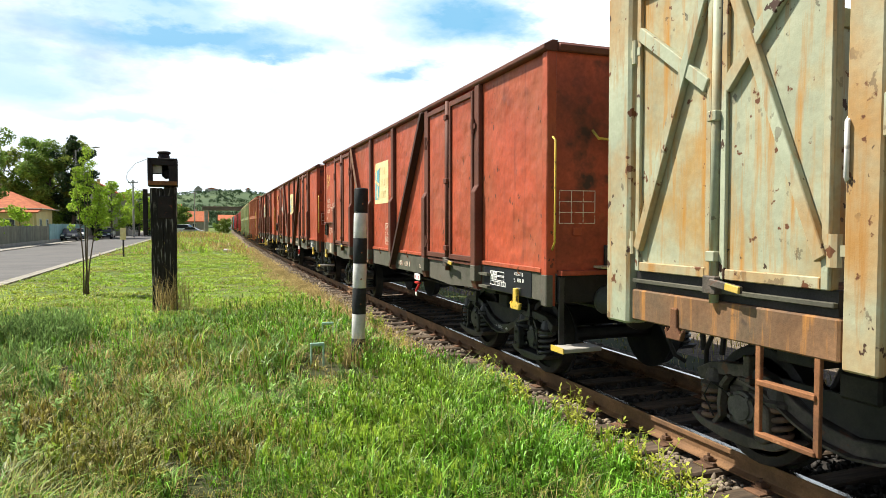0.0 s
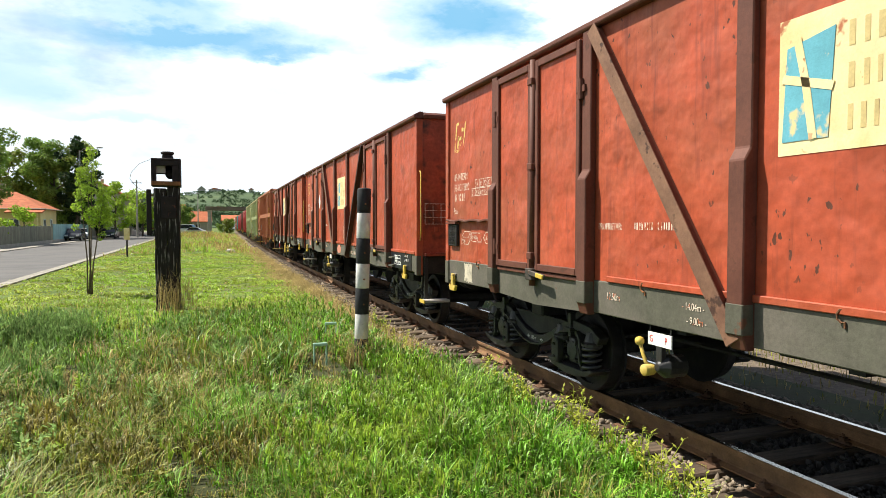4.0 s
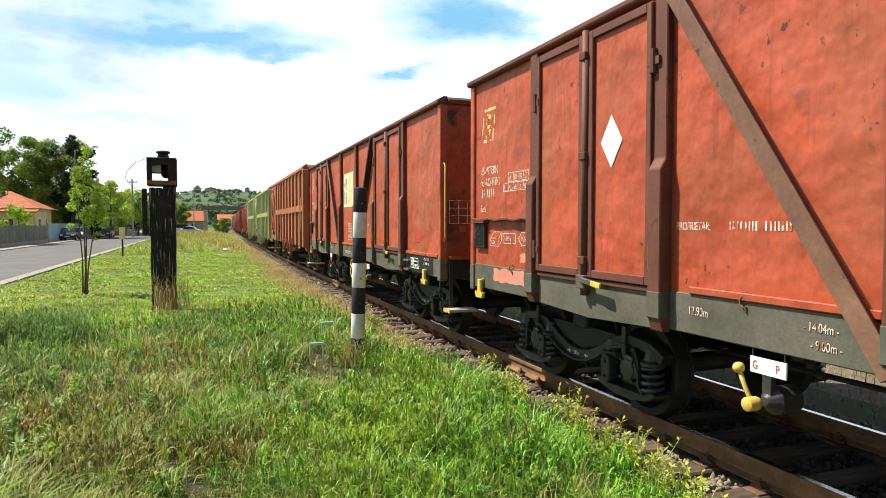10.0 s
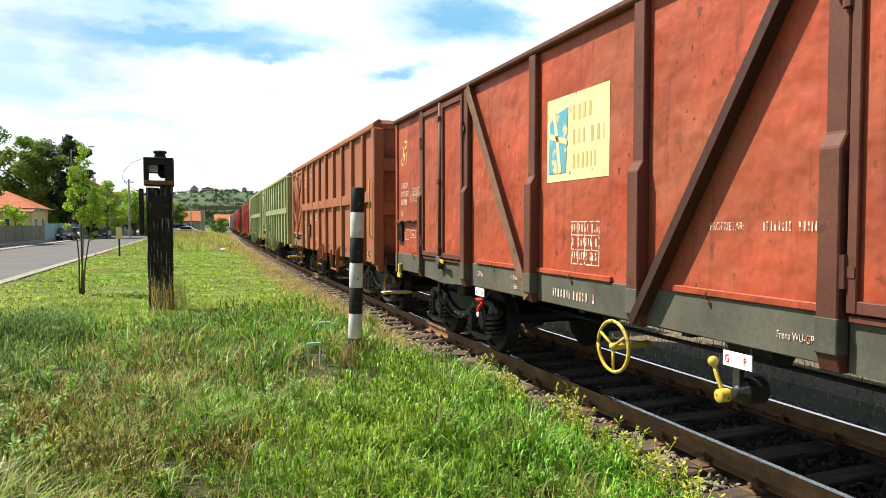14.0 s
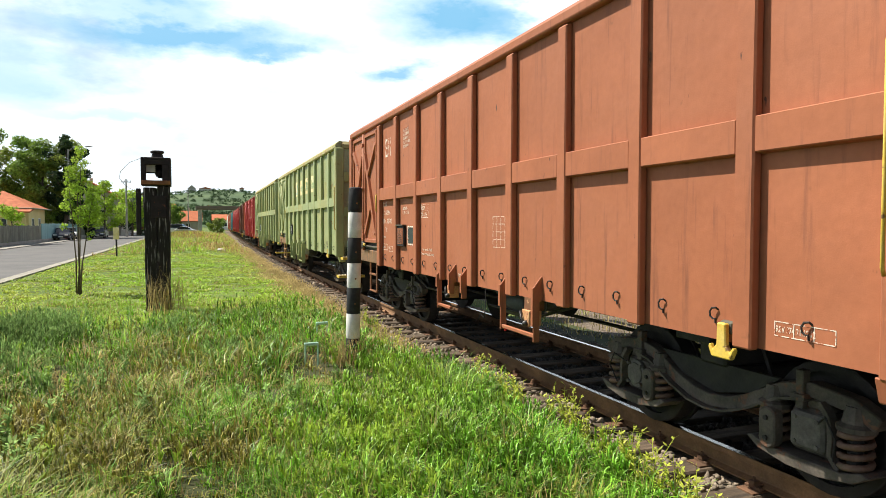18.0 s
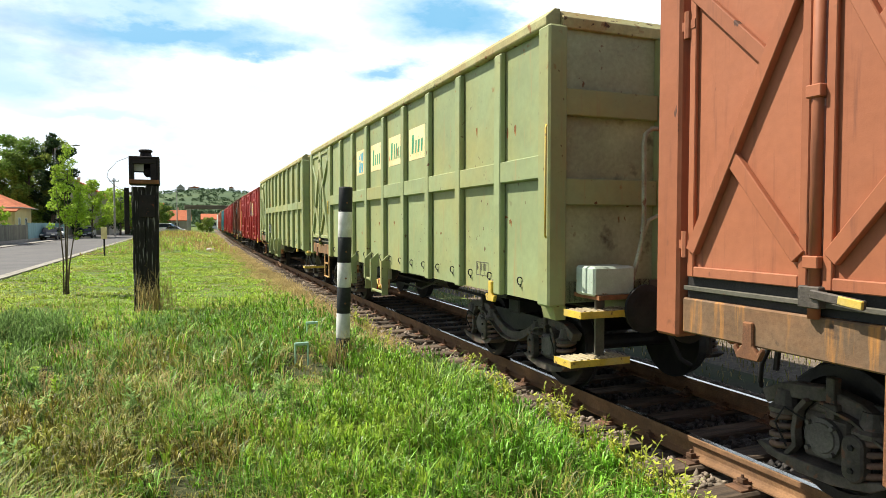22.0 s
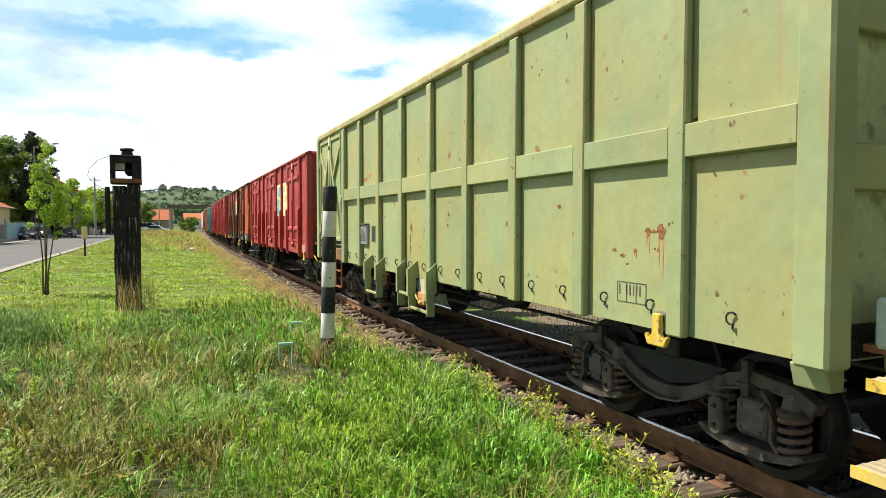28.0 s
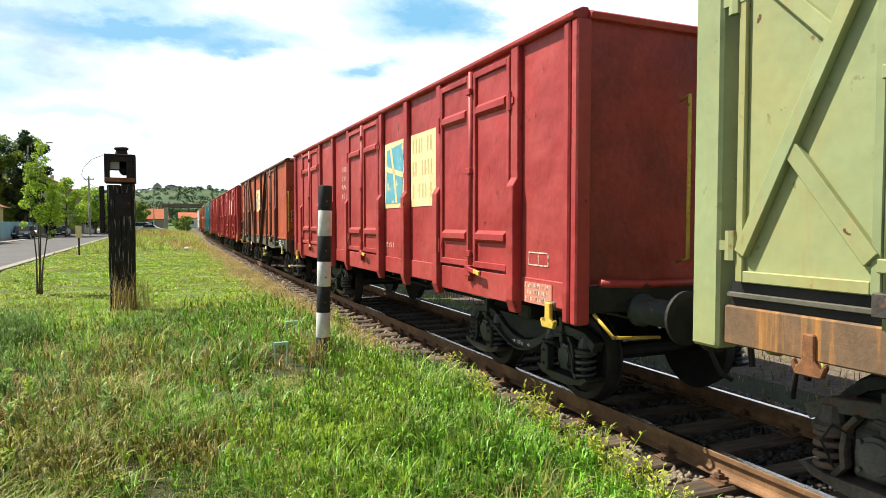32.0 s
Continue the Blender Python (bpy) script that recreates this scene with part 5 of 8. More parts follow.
    P("tag", lambda bm: lathe(bm, [(xh - 0.018, 0.012), (xh - 0.016, 0.032), (xh - 0.004, 0.032), (xh - 0.002, 0.012)], (0, -2.14, 0.72), 14), M["white"], valve2, "round white tag")
    cube("bracket", (xh, xh + 0.05, -2.24, -2.14, 0.88, 1.06), M["gear"], valve2, "", 0.004)
    for o, d in ((valve, valve_y), (valve2, handle_y)):
        for q in [o] + list(o.children_recursive):
            q.data.transform(Matrix.Translation((0, d, 0)))
    return w


# brackets under a braced wagon: place, top, foot of the flange, foot of the web
GREEN_BRACKETS = ((1.98, 1.30, 0.86, 0.62), (1.35, 1.27, 0.90, 0.62), (0.24, 1.31, 0.82, 0.62), (-0.20, 1.31, 0.80, 0.60), (-0.91, 1.31, 0.80, 0.60))
BROWN_BRACKETS = ((0.44, 1.25, 0.95, 0.66), (-0.06, 1.30, 0.95, 0.90), (-0.51, 1.30, 0.95, 0.88), (-1.71, 1.28, 0.92, 0.66), (-2.51, 1.31, 0.80, 0.64))
CHIPPED_BRACKETS = ((2.09, 1.30, 0.86, 0.62), (1.44, 1.27, 0.90, 0.62), (0.35, 1.31, 0.82, 0.62), (-0.12, 1.31, 0.80, 0.60), (-0.83, 1.31, 0.80, 0.60))


def braced_wagon(name, paint, label, rusty=False, platform=True, logo=False, inscribed=False, yellow_rail=True, brackets=GREEN_BRACKETS, rungs=((1.98, 1.35, 0.66), (0.24, -0.20, 0.80), (-0.20, -0.91, 0.63)), boxes=((1.80, 0.08, 0.80), (-0.21, 0.16, 0.70)), tank_y=0.80, grid_y=2.48, chalk_y=1.92, pivots=(-4.5, 4.72)):
    """High-sided open wagon with nine side posts, a waist rail, braced rear doors and an end platform."""
    w = tagged(new(name), label, "freight wagon", "wagons of the train")
    top, z0 = 3.86, 1.06
    posts = [-5.30 + 1.15 * k for k in range(9)]
    splits = [-BODY] + posts + [BODY]
    body_shell(w, paint, paint, top, 1.28, 0.18, splits[:-1], z0, True, {M["green"]: M["green_rim"], M["grey"]: M["green_rim"]}.get(paint))
    underframe(w, 1.08, 1.30, M["black"], paint, -0.055, pivots, True)
    for k, y in enumerate(posts):
        wide = 0.20 if k == 8 else 0.16
        P("side_post", lambda bm: extrude_profile(bm, [(-HALF, top - 0.18), (-HALF - 0.068, top - 0.20), (-HALF - 0.075, 2.5), (-HALF - 0.075, z0 - 0.01), (-HALF, z0 - 0.01)], y - wide / 2, y + wide / 2, "y"), paint, w, "", 0.012)
        cube("side_post", (HALF, HALF + 0.07, y - 0.08, y + 0.08, z0, top - 0.18), paint, w)
    for a, b in zip([-BODY + 0.04] + posts, posts):
        P("waist_rail", lambda bm: extrude_profile(bm, [(-HALF, 2.49), (-HALF - 0.068, 2.49), (-HALF - 0.068, 2.27), (-HALF, 2.26)], a + 0.08, b - 0.08, "y"), paint, w, "", 0.006)
    cube("corner_post", (-HALF - 0.085, -HALF + 0.12, -BODY - 0.10, -BODY + 0.12, z0 - 0.02, top - 0.17), paint, w, "", 0.02)
    cube("corner_post", (-HALF - 0.085, -HALF + 0.12, BODY - 0.18, BODY + 0.06, z0 - 0.02, top - 0.17), paint, w, "", 0.02)
    cube("corner_post", (HALF - 0.12, HALF + 0.085, -BODY - 0.10, -BODY + 0.12, z0 - 0.02, top - 0.17), paint, w, "", 0.02)
    cube("corner_post", (HALF - 0.12, HALF + 0.085, BODY - 0.18, BODY + 0.06, z0 - 0.02, top - 0.17), paint, w, "", 0.02)
    swing_door(w, 4.06, 6.10, 1.47, top - 0.24, paint, paint, brace="high" if paint is M["grey"] else "low", sunk=0.0, leaf=M["grey_door"] if paint is M["grey"] else None)
    cube("door_sill", (-HALF - 0.05, -HALF + 0.06, 4.02, 6.16, 1.08, 1.32), M["rust_sill"], w, "rust-streaked door sill", 0.01)
    cube("sill_ledge", (-HALF - 0.02, -HALF + 0.04, 4.04, 6.14, 1.324, 1.47), M["black"], w)
    cube("sill_ledge", (-HALF - 0.06, -HALF - 0.02, 4.04, 6.14, 1.375, 1.405), M["sill"], w, "", 0.004)
    cube("door_header", (-HALF - 0.02, -HALF + 0.04, 4.02, 6.16, top - 0.23, top - 0.18), paint, w)
    for k in range(8):
        for d in (0.30, 0.85):
            tie_ring(w, -5.30 + 1.15 * k + d, z0 + 0.16, M["black"])
    tie_ring(w, -5.75, z0 + 0.16, M["black"])
    tow_hook(w, -5.12, z0 - 0.0, M["yellow"] if paint is not M["brown"] else M["yellow"])
    tow_hook(w, 5.55, 1.10, M["rust"])
    # hanging brackets under the side with cross bars and brake boxes between them
    brown = paint is M["brown"]
    depth, flange = (0.10, 0.035) if brown else (0.14, 0.055)
    for y, zt, zf, zw in brackets:
        br = P("bracket", lambda bm: extrude_profile(bm, [(-HALF - 0.005, zt), (-HALF - depth, zt - 0.12), (-HALF - depth, zw), (-HALF - 0.03, zw), (-HALF - 0.03, 1.05), (-HALF - 0.005, 1.05)], y - 0.011, y + 0.011, "y"), paint, w, "bent plate bracket", 0.004)
        P("flange", lambda bm: box(bm, -HALF - depth - 0.011, -HALF - depth, y - 0.011, y + flange, zf, zt - 0.12), paint, br, "", 0.003)
    for hi, lo, z in rungs:
        P("stirrup_bar", lambda bm: box(bm, -HALF - depth + 0.01, -HALF - depth + 0.045, lo + 0.013, hi - 0.013, z, z + 0.04), paint, w, "", 0.006)
    for yb, wide, zb in boxes:
        bb = cube("brake_box", (-HALF + 0.0, -HALF + 0.15, yb - wide, yb + wide, zb + 0.16, 1.06), M["rust"] if brown else M["mint"], w, "brown brake box" if brown else "pale worn brake box plate", 0.006)
        P("box_plate", lambda bm: hexa(bm, [(x, yb + q, z) for z, q in ((zb, 0.8), (zb + 0.17, 1.0)) for x, q in ((-HALF - 0.03, -wide * q), (-HALF + 0.12, -wide * q), (-HALF + 0.12, wide * q), (-HALF - 0.03, wide * q))]), M["peeled_orange"], bb, "peeling orange lower plate", 0.008)
        P("box_lever", lambda bm: (tube(bm, [(-HALF - 0.05, yb + wide * 0.95, zb + 0.15), (-HALF - 0.06, yb + wide * 0.5, zb + 0.09), (-HALF - 0.05, yb - wide * 0.2, zb + 0.03)], 0.013, 7), lathe(bm, [(-HALF - 0.075, 0.02), (-HALF - 0.05, 0.035), (-HALF - 0.02, 0.035)], (0, yb - wide * 0.25, zb + 0.03), 10)), M["yellow"] if wide > 0.1 else M["gear"], bb, "yellow lever" if wide > 0.1 else "", 0, True)
    yr = brackets[3][0] + 0.03
    P("release_handle", lambda bm: (beam(bm, (-HALF - 0.03, yr, 0.98), (-HALF - 0.03, yr + 0.01, 0.76), 0.014, 0.02), beam(bm, (-HALF - 0.03, yr + 0.01, 0.80), (-HALF - 0.03, yr - 0.03, 0.64), 0.02, 0.04)), M["red_mark"], w, "red release handle", 0.004)
    P("side_reservoir", lambda bm: lathe(bm, [(-0.36, 0.03), (-0.34, 0.13), (-0.30, 0.175), (0.30, 0.175), (0.34, 0.13), (0.36, 0.03)], (-1.12, tank_y, 0.88), 18, "y"), M["tank"], w, "dark grey air reservoir", 0, True)
    P("loose_wire", lambda bm: tube(bm, [(-HALF - 0.02, tank_y + 0.1, 1.06), (-HALF - 0.03, tank_y + 0.08, 0.86), (-HALF - 0.02, tank_y + 0.14, 0.70), (-HALF - 0.02, tank_y + 0.26, 0.74), (-HALF - 0.03, tank_y + 0.30, 0.66)], 0.005, 5), M["gear"], w)
    for q in (-1, 1):
        P("truss_rod", lambda bm: (tube(bm, [(-1.30, q * 2.9, 1.05), (-1.30, q * 1.9, 0.80), (-1.30, q * 0.6, 0.80)], 0.018, 6)), M["black"], w)
    P("corner_pad", lambda bm: hexa(bm, [(x, y, z) for z, o in ((0.90, 0.04), (1.045, 0.0)) for x, y in ((-HALF + 0.0 + o, -BODY - 0.03), (-HALF + 0.16, -BODY - 0.03), (-HALF + 0.16, -BODY + 0.20), (-HALF + 0.0 + o, -BODY + 0.20))]), paint, w, "jacking pad under the corner", 0.01)
    # rear ladder step below the door
    P("rear_step", lambda bm: (beam(bm, (-HALF - 0.03, 4.15, 1.10), (-HALF - 0.03, 4.15, 0.52), 0.05, 0.03), beam(bm, (-HALF - 0.03, 4.65, 1.10), (-HALF - 0.03, 4.65, 0.52), 0.05, 0.03),
                               box(bm, -HALF - 0.06, -HALF - 0.01, 4.15, 4.65, 0.52, 0.55), box(bm, -HALF - 0.06, -HALF - 0.01, 4.15, 4.65, 0.84, 0.875)), M["rust"] if rusty or paint is M["brown"] else M["ladder"], w, "welded two-rung step", 0.005)
    # plates
    gy, cy = grid_y, chalk_y
    g = cube("label_grid", (-HALF - 0.05, -HALF, gy, gy + 0.38, 1.46, 1.80), M["grid_pane"] if rusty else M["black"], w, "small wire-mesh label frame", 0.008)
    cube("grid_face", (-HALF - 0.056, -HALF - 0.05, gy + 0.03, gy + 0.35, 1.50, 1.76), M["grid_pane"] if rusty or logo else paint, g)
    cube("visor", (-HALF - 0.08, -HALF, gy - 0.01, gy + 0.39, 1.805, 1.825), M["sill"], g)
    for k in range(7):
        a, b = gy + 0.03 + 0.05 * k, gy + 0.35
        P("grid_wire", lambda bm: beam(bm, (-HALF - 0.060, a, 1.51), (-HALF - 0.060, min(b, a + 0.20), 1.51 + min(0.24, (b - a) * 1.2)), 0.004, 0.004, (0, 1, 0)), M["dust"], g)
        P("grid_wire", lambda bm: beam(bm, (-HALF - 0.065, gy + 0.03 + b - a, 1.51), (-HALF - 0.065, max(gy + 0.03, gy + 0.03 + b - a - 0.20), 1.51 + min(0.24, (b - a) * 1.2)), 0.004, 0.004, (0, 1, 0)), M["dust"], g)
    if not rusty:
        cube("chalk_plate", (-HALF - 0.004, -HALF, cy - 0.03, cy + 0.36, 1.49, 1.80), M["letter"] if paint is M["brown"] else M["cream"], w, "pale border of the chalk plate", 0.001)
    cube("chalk_plate", (-HALF - 0.008, -HALF - 0.004, cy, cy + 0.32, 1.52, 1.78), M["slate"], w, "dark slate-green chalk plate")
    if platform:
        y = -BODY - 0.12
        for z, x0 in ((1.03, -HALF + 0.0), (0.60, -HALF - 0.10)):
            st = cube("footboard", (x0, x0 + 0.62, y - 0.42, y - 0.14, z - 0.04, z + 0.012), M["board"], w, "worn studded wooden footboard with yellow edge", 0.006)
            cube("board_edge", (x0 - 0.008, x0 + 0.62, y - 0.43, y - 0.42, z - 0.045, z + 0.016), M["yellow"], st, "yellow painted edge")
            cube("board_edge", (x0 - 0.010, x0, y - 0.42, y - 0.14, z - 0.045, z + 0.016), M["yellow"], st, "yellow painted edge")
            for k in range(8):
                P("stud_row", lambda bm: box(bm, x0 + 0.04 + 0.07 * k, x0 + 0.065 + 0.07 * k, y - 0.40, y - 0.16, z + 0.012, z + 0.022), M["board"], st)
        cube("step_hanger", (-HALF + 0.24, -HALF + 0.34, y - 0.29, y - 0.26, 0.56, 1.20), M["sill"], w, "grimy flat hanger", 0.006)
        yr = y - 0.30
        handrail("platform_rail", w, [(-0.95, yr, 1.16), (-0.93, yr, 1.26), (-0.81, yr, 1.68), (-0.79, yr, 1.90), (-0.80, yr, 2.58), (-0.78, yr, 2.67), (-0.71, yr, 2.72), (0.10, yr, 2.75), (0.90, yr, 2.75), (0.97, yr, 2.68), (0.97, yr, 1.16)], 0.022, M["rail_paint"] if paint is M["green"] else paint, "bent tubular platform rail")
        handrail("platform_rail", w, [(-0.81, yr, 1.68), (-0.74, yr, 1.86), (-0.64, yr, 1.90), (0.97, yr, 1.88)], 0.02, M["rail_paint"] if paint is M["green"] else paint, "lower tubular rail")
        sp = P("brake_spindle", lambda bm: tube(bm, [(-0.16, yr + 0.02, 1.16), (-0.08, yr + 0.02, 2.84)], 0.032, 10), M["rail_paint"], w, "upright hand-brake spindle", 0, True)
        cube("clamp", (-0.15, -0.02, yr - 0.04, yr + 0.07, 2.62, 2.71), M["concrete"], sp, "", 0.008)
        P("crank", lambda bm: tube(bm, [(-0.53, yr + 0.02, 2.96), (-0.50, yr + 0.02, 2.83), (-0.43, yr + 0.02, 2.80), (0.0, yr + 0.02, 2.86), (0.35, yr + 0.02, 2.82)], 0.018, 8), M["red_mark"], sp, "red hand-brake crank", 0, True)
        cube("mesh_gate", (-0.72, 0.90, yr - 0.01, yr + 0.01, 1.20, 1.30), M["sill"], w)
        cube("platform_box", (-1.38, -0.93, y - 0.36, y - 0.05, 1.17, 1.44), M["mint_box"] if paint is M["green"] else paint, w, "small box on the platform", 0.02)
        if yellow_rail:
            handrail("corner_rail", w, [(-HALF - 0.10, -BODY - 0.08, 2.75), (-HALF - 0.13, -BODY - 0.12, 2.72), (-HALF - 0.13, -BODY - 0.12, 1.72), (-HALF - 0.10, -BODY - 0.08, 1.70)], 0.011, M["yellow"], "yellow corner handrail")
        cube("platform_floor", (-HALF + 0.2, HALF - 0.2, y - 0.40, y + 0.02, 1.14, 1.18), M["rust"], w)
    if not platform and not rusty:
        st = cube("footboard", (-HALF + 0.05, -HALF + 0.60, -BODY - 0.36, -BODY - 0.08, 0.50, 0.535), M["concrete"], w, "worn grey footboard with yellow edge", 0.006)
        cube("board_edge", (-HALF + 0.045, -HALF + 0.60, -BODY - 0.37, -BODY - 0.36, 0.495, 0.54), M["yellow"], st)
        P("hanger", lambda bm: beam(bm, (-HALF + 0.12, -BODY - 0.10, 0.53), (-HALF + 0.16, -BODY - 0.06, 1.15), 0.05, 0.012), M["rust"], st)
        handrail("corner_rail", w, [(-HALF - 0.10, -BODY + 0.08, 2.75), (-HALF - 0.14, -BODY + 0.06, 2.72), (-HALF - 0.14, -BODY + 0.06, 1.62), (-HALF - 0.10, -BODY + 0.08, 1.58)], 0.011, M["yellow"], "thin yellow corner handrail")
        handrail("end_rail", w, [(-HALF + 0.42, -BODY - 0.06, 2.52), (-HALF + 0.50, -BODY - 0.20, 2.53), (-HALF + 0.52, -BODY - 0.24, 2.46), (-HALF + 0.52, -BODY - 0.24, 1.88), (-HALF + 0.50, -BODY - 0.20, 1.82), (-HALF + 0.42, -BODY - 0.06, 1.80)], 0.018, M["yellow"], "bent yellow handrail on the end")
    if logo:
        handrail("rear_rail", w, [(-HALF + 0.42, BODY + 0.06, 3.30), (-HALF + 0.42, BODY + 0.28, 3.30), (-HALF + 0.42, BODY + 0.32, 3.22), (-HALF + 0.42, BODY + 0.32, 1.62), (-HALF + 0.34, BODY + 0.24, 1.55), (-HALF + 0.30, BODY + 0.06, 1.55)], 0.016, M["yellow"], "tall bent yellow rail on the rear end")
    handrail("rear_corner_rail", w, [(-HALF - 0.04, 4.0, 2.40), (-HALF - 0.09, 3.98, 2.37), (-HALF - 0.09, 3.98, 2.08), (-HALF - 0.04, 4.0, 2.05)], 0.013, M["white"] if rusty else M["yellow"], "short handrail beside the door")
    if logo:
        x = -HALF - 0.0005
        for k, (yl, wd) in enumerate(((1.42, 0.80), (0.30, 1.0), (-0.88, 1.0), (-2.0, 1.0))):
            pl = cube("logo_plate", (x - 0.003, x, yl - wd, yl - 0.02, 2.80, 3.28), M["cream"], w, "cream painted logo field")
            if k == 0:
                emblem(pl, x - 0.004, yl - wd * 0.25, yl - wd * 0.72, 2.84, 3.24)
            elif k < 4:
                word_shapes(pl, yl - 0.14, 2.90, 0.28, (4, 5, 4)[k - 1], M["logo_green"], x - 0.004, 40 + k)
    if inscribed:
        txt(w, "E/1", 3.62, 3.05, 0.34, M["letter"])
        txt(w, "33  RIV", 3.78, 2.15, 0.085, M["letter"])
        txt(w, "87  E-ERMW", 3.74, 2.0, 0.085, M["letter"])
        bars(w, 3.74, 1.93, (0.56,), 0.085, M["letter"], seed=31)
        txt(w, "Fas", 3.60, 1.70, 0.085, M["letter"])
        txt(w, "-14.04m-", 3.78, 1.58, 0.045, M["letter"])
        frame_mark(w, 3.46, 3.78, 1.36, 1.47, M["letter"], cols=1, t=0.008)
        txt(w, "25 050 kg", 3.76, 1.395, 0.045, M["letter"])
        frame_mark(w, 3.12, 3.40, 1.34, 1.44, M["letter"], cols=1, t=0.008)
        txt(w, "78 m", 3.36, 1.365, 0.05, M["letter"])
        txt(w, "FREIN Ch-GP", -0.13, 1.13, 0.05, M["letter"])
        txt(w, "Gare d'attache BRASOV TRIAJ", 1.40, 1.43, 0.036, M["letter"])
        txt(w, "Transport de MARCHANDISES DIVERSES", 1.46, 1.36, 0.034, M["letter"])
        bars(w, 2.45, 3.42, (0.3, 0.36, 0.34, 0.38, 0.3), 0.05, M["letter"], seed=34)
        frame_mark(w, 1.13, 1.46, 1.93, 2.13, M["letter"], cols=2, lines=2, t=0.008)
        bars(w, 1.44, 2.11, (0.12,), 0.06, M["letter"], seed=37)
        txt(w, "100", 1.44, 1.955, 0.055, M["letter"])
        txt(w, "55g", 1.27, 1.955, 0.055, M["letter"])
        bars(w, 2.48, 2.12, (0.3, 0.34), 0.05, M["letter"], seed=35)
    if paint is M["brown"]:
        frame_mark(w, -5.93, -5.50, 1.16, 1.25, M["letter"], cols=3, t=0.006)
        txt(w, "REV 874 21.10.12", -5.51, 1.185, 0.04, M["letter"])
    else:
        frame_mark(w, -4.94, -4.60, 1.22, 1.38, M["sill"], cols=3, lines=1, t=0.008)
        bars(w, -4.62, 1.36, (0.28,), 0.08, M["sill"], seed=36)
    if rusty and paint is M["green"]:
        txt(w, "E/1", 3.62, 2.98, 0.36, M["faded_orange"])
    frame_mark(w, -1.62, -1.28, 1.56, 1.92, M["letter"], cols=3, lines=4, t=0.007) if inscribed else None
    return w


def rust_stain(wagon, y, z, wide, high, drip):
    """A rust patch with a ragged outline on the side plating, and a run of rust below it."""
    rng = random.Random(int(y * 1000) + int(z * 77))
    ring = [(y + wide / 2 * math.cos(k * math.tau / 16) * rng.uniform(0.55, 1.2), z + high / 2 * math.sin(k * math.tau / 16) * rng.uniform(0.5, 1.25)) for k in range(16)]
    st = P("rust_patch", lambda bm: extrude_profile(bm, ring, -HALF - 0.0022, -HALF - 0.0004), M["rust_patch"] if wide < 0.12 else M["orange_patch"], wagon, "ragged rust patch in the paint")
    if drip:
        for q in (-0.25, 0.2):
            P("rust_run", lambda bm: hexa(bm, [(x, y + wide * q + d, zz) for zz, w2 in ((z - drip, 0.002), (z, 0.010)) for x, d in ((-HALF - 0.0016, -w2), (-HALF - 0.0003, -w2), (-HALF - 0.0003, w2), (-HALF - 0.0016, w2))]), M["orange_patch"], st, "thin run of rust")
            drip *= 0.7


def refit(wagon, old, fresh):
    """Shifts posts, doors and ends of a wagon along its length to those of a shorter kind."""
    for o in wagon.children:
        if o.name.startswith("bogie"):
            o.location.y = float(np.interp(o.location.y, old, fresh))
            continue
        for q in [o] + list(o.children_recursive):
            for v in q.data.vertices:
                v.co.y = float(np.interp(v.co.y, old, fresh)) + min(0.0, v.co.y - old[0]) + max(0.0, v.co.y - old[-1])
    return wagon


def shorten(wagon, k, shift):
    """Fits a wagon's upper works to a shorter underframe."""
    m = Matrix.Translation((0, shift, 0)) @ Matrix.Diagonal((1, k, 1, 1))
    for o in wagon.children:
        if o.name.startswith("bogie"):
            o.location.y = o.location.y * k + shift
            continue
        for q in [o] + list(o.children_recursive):
            q.data.transform(m)
    return wagon


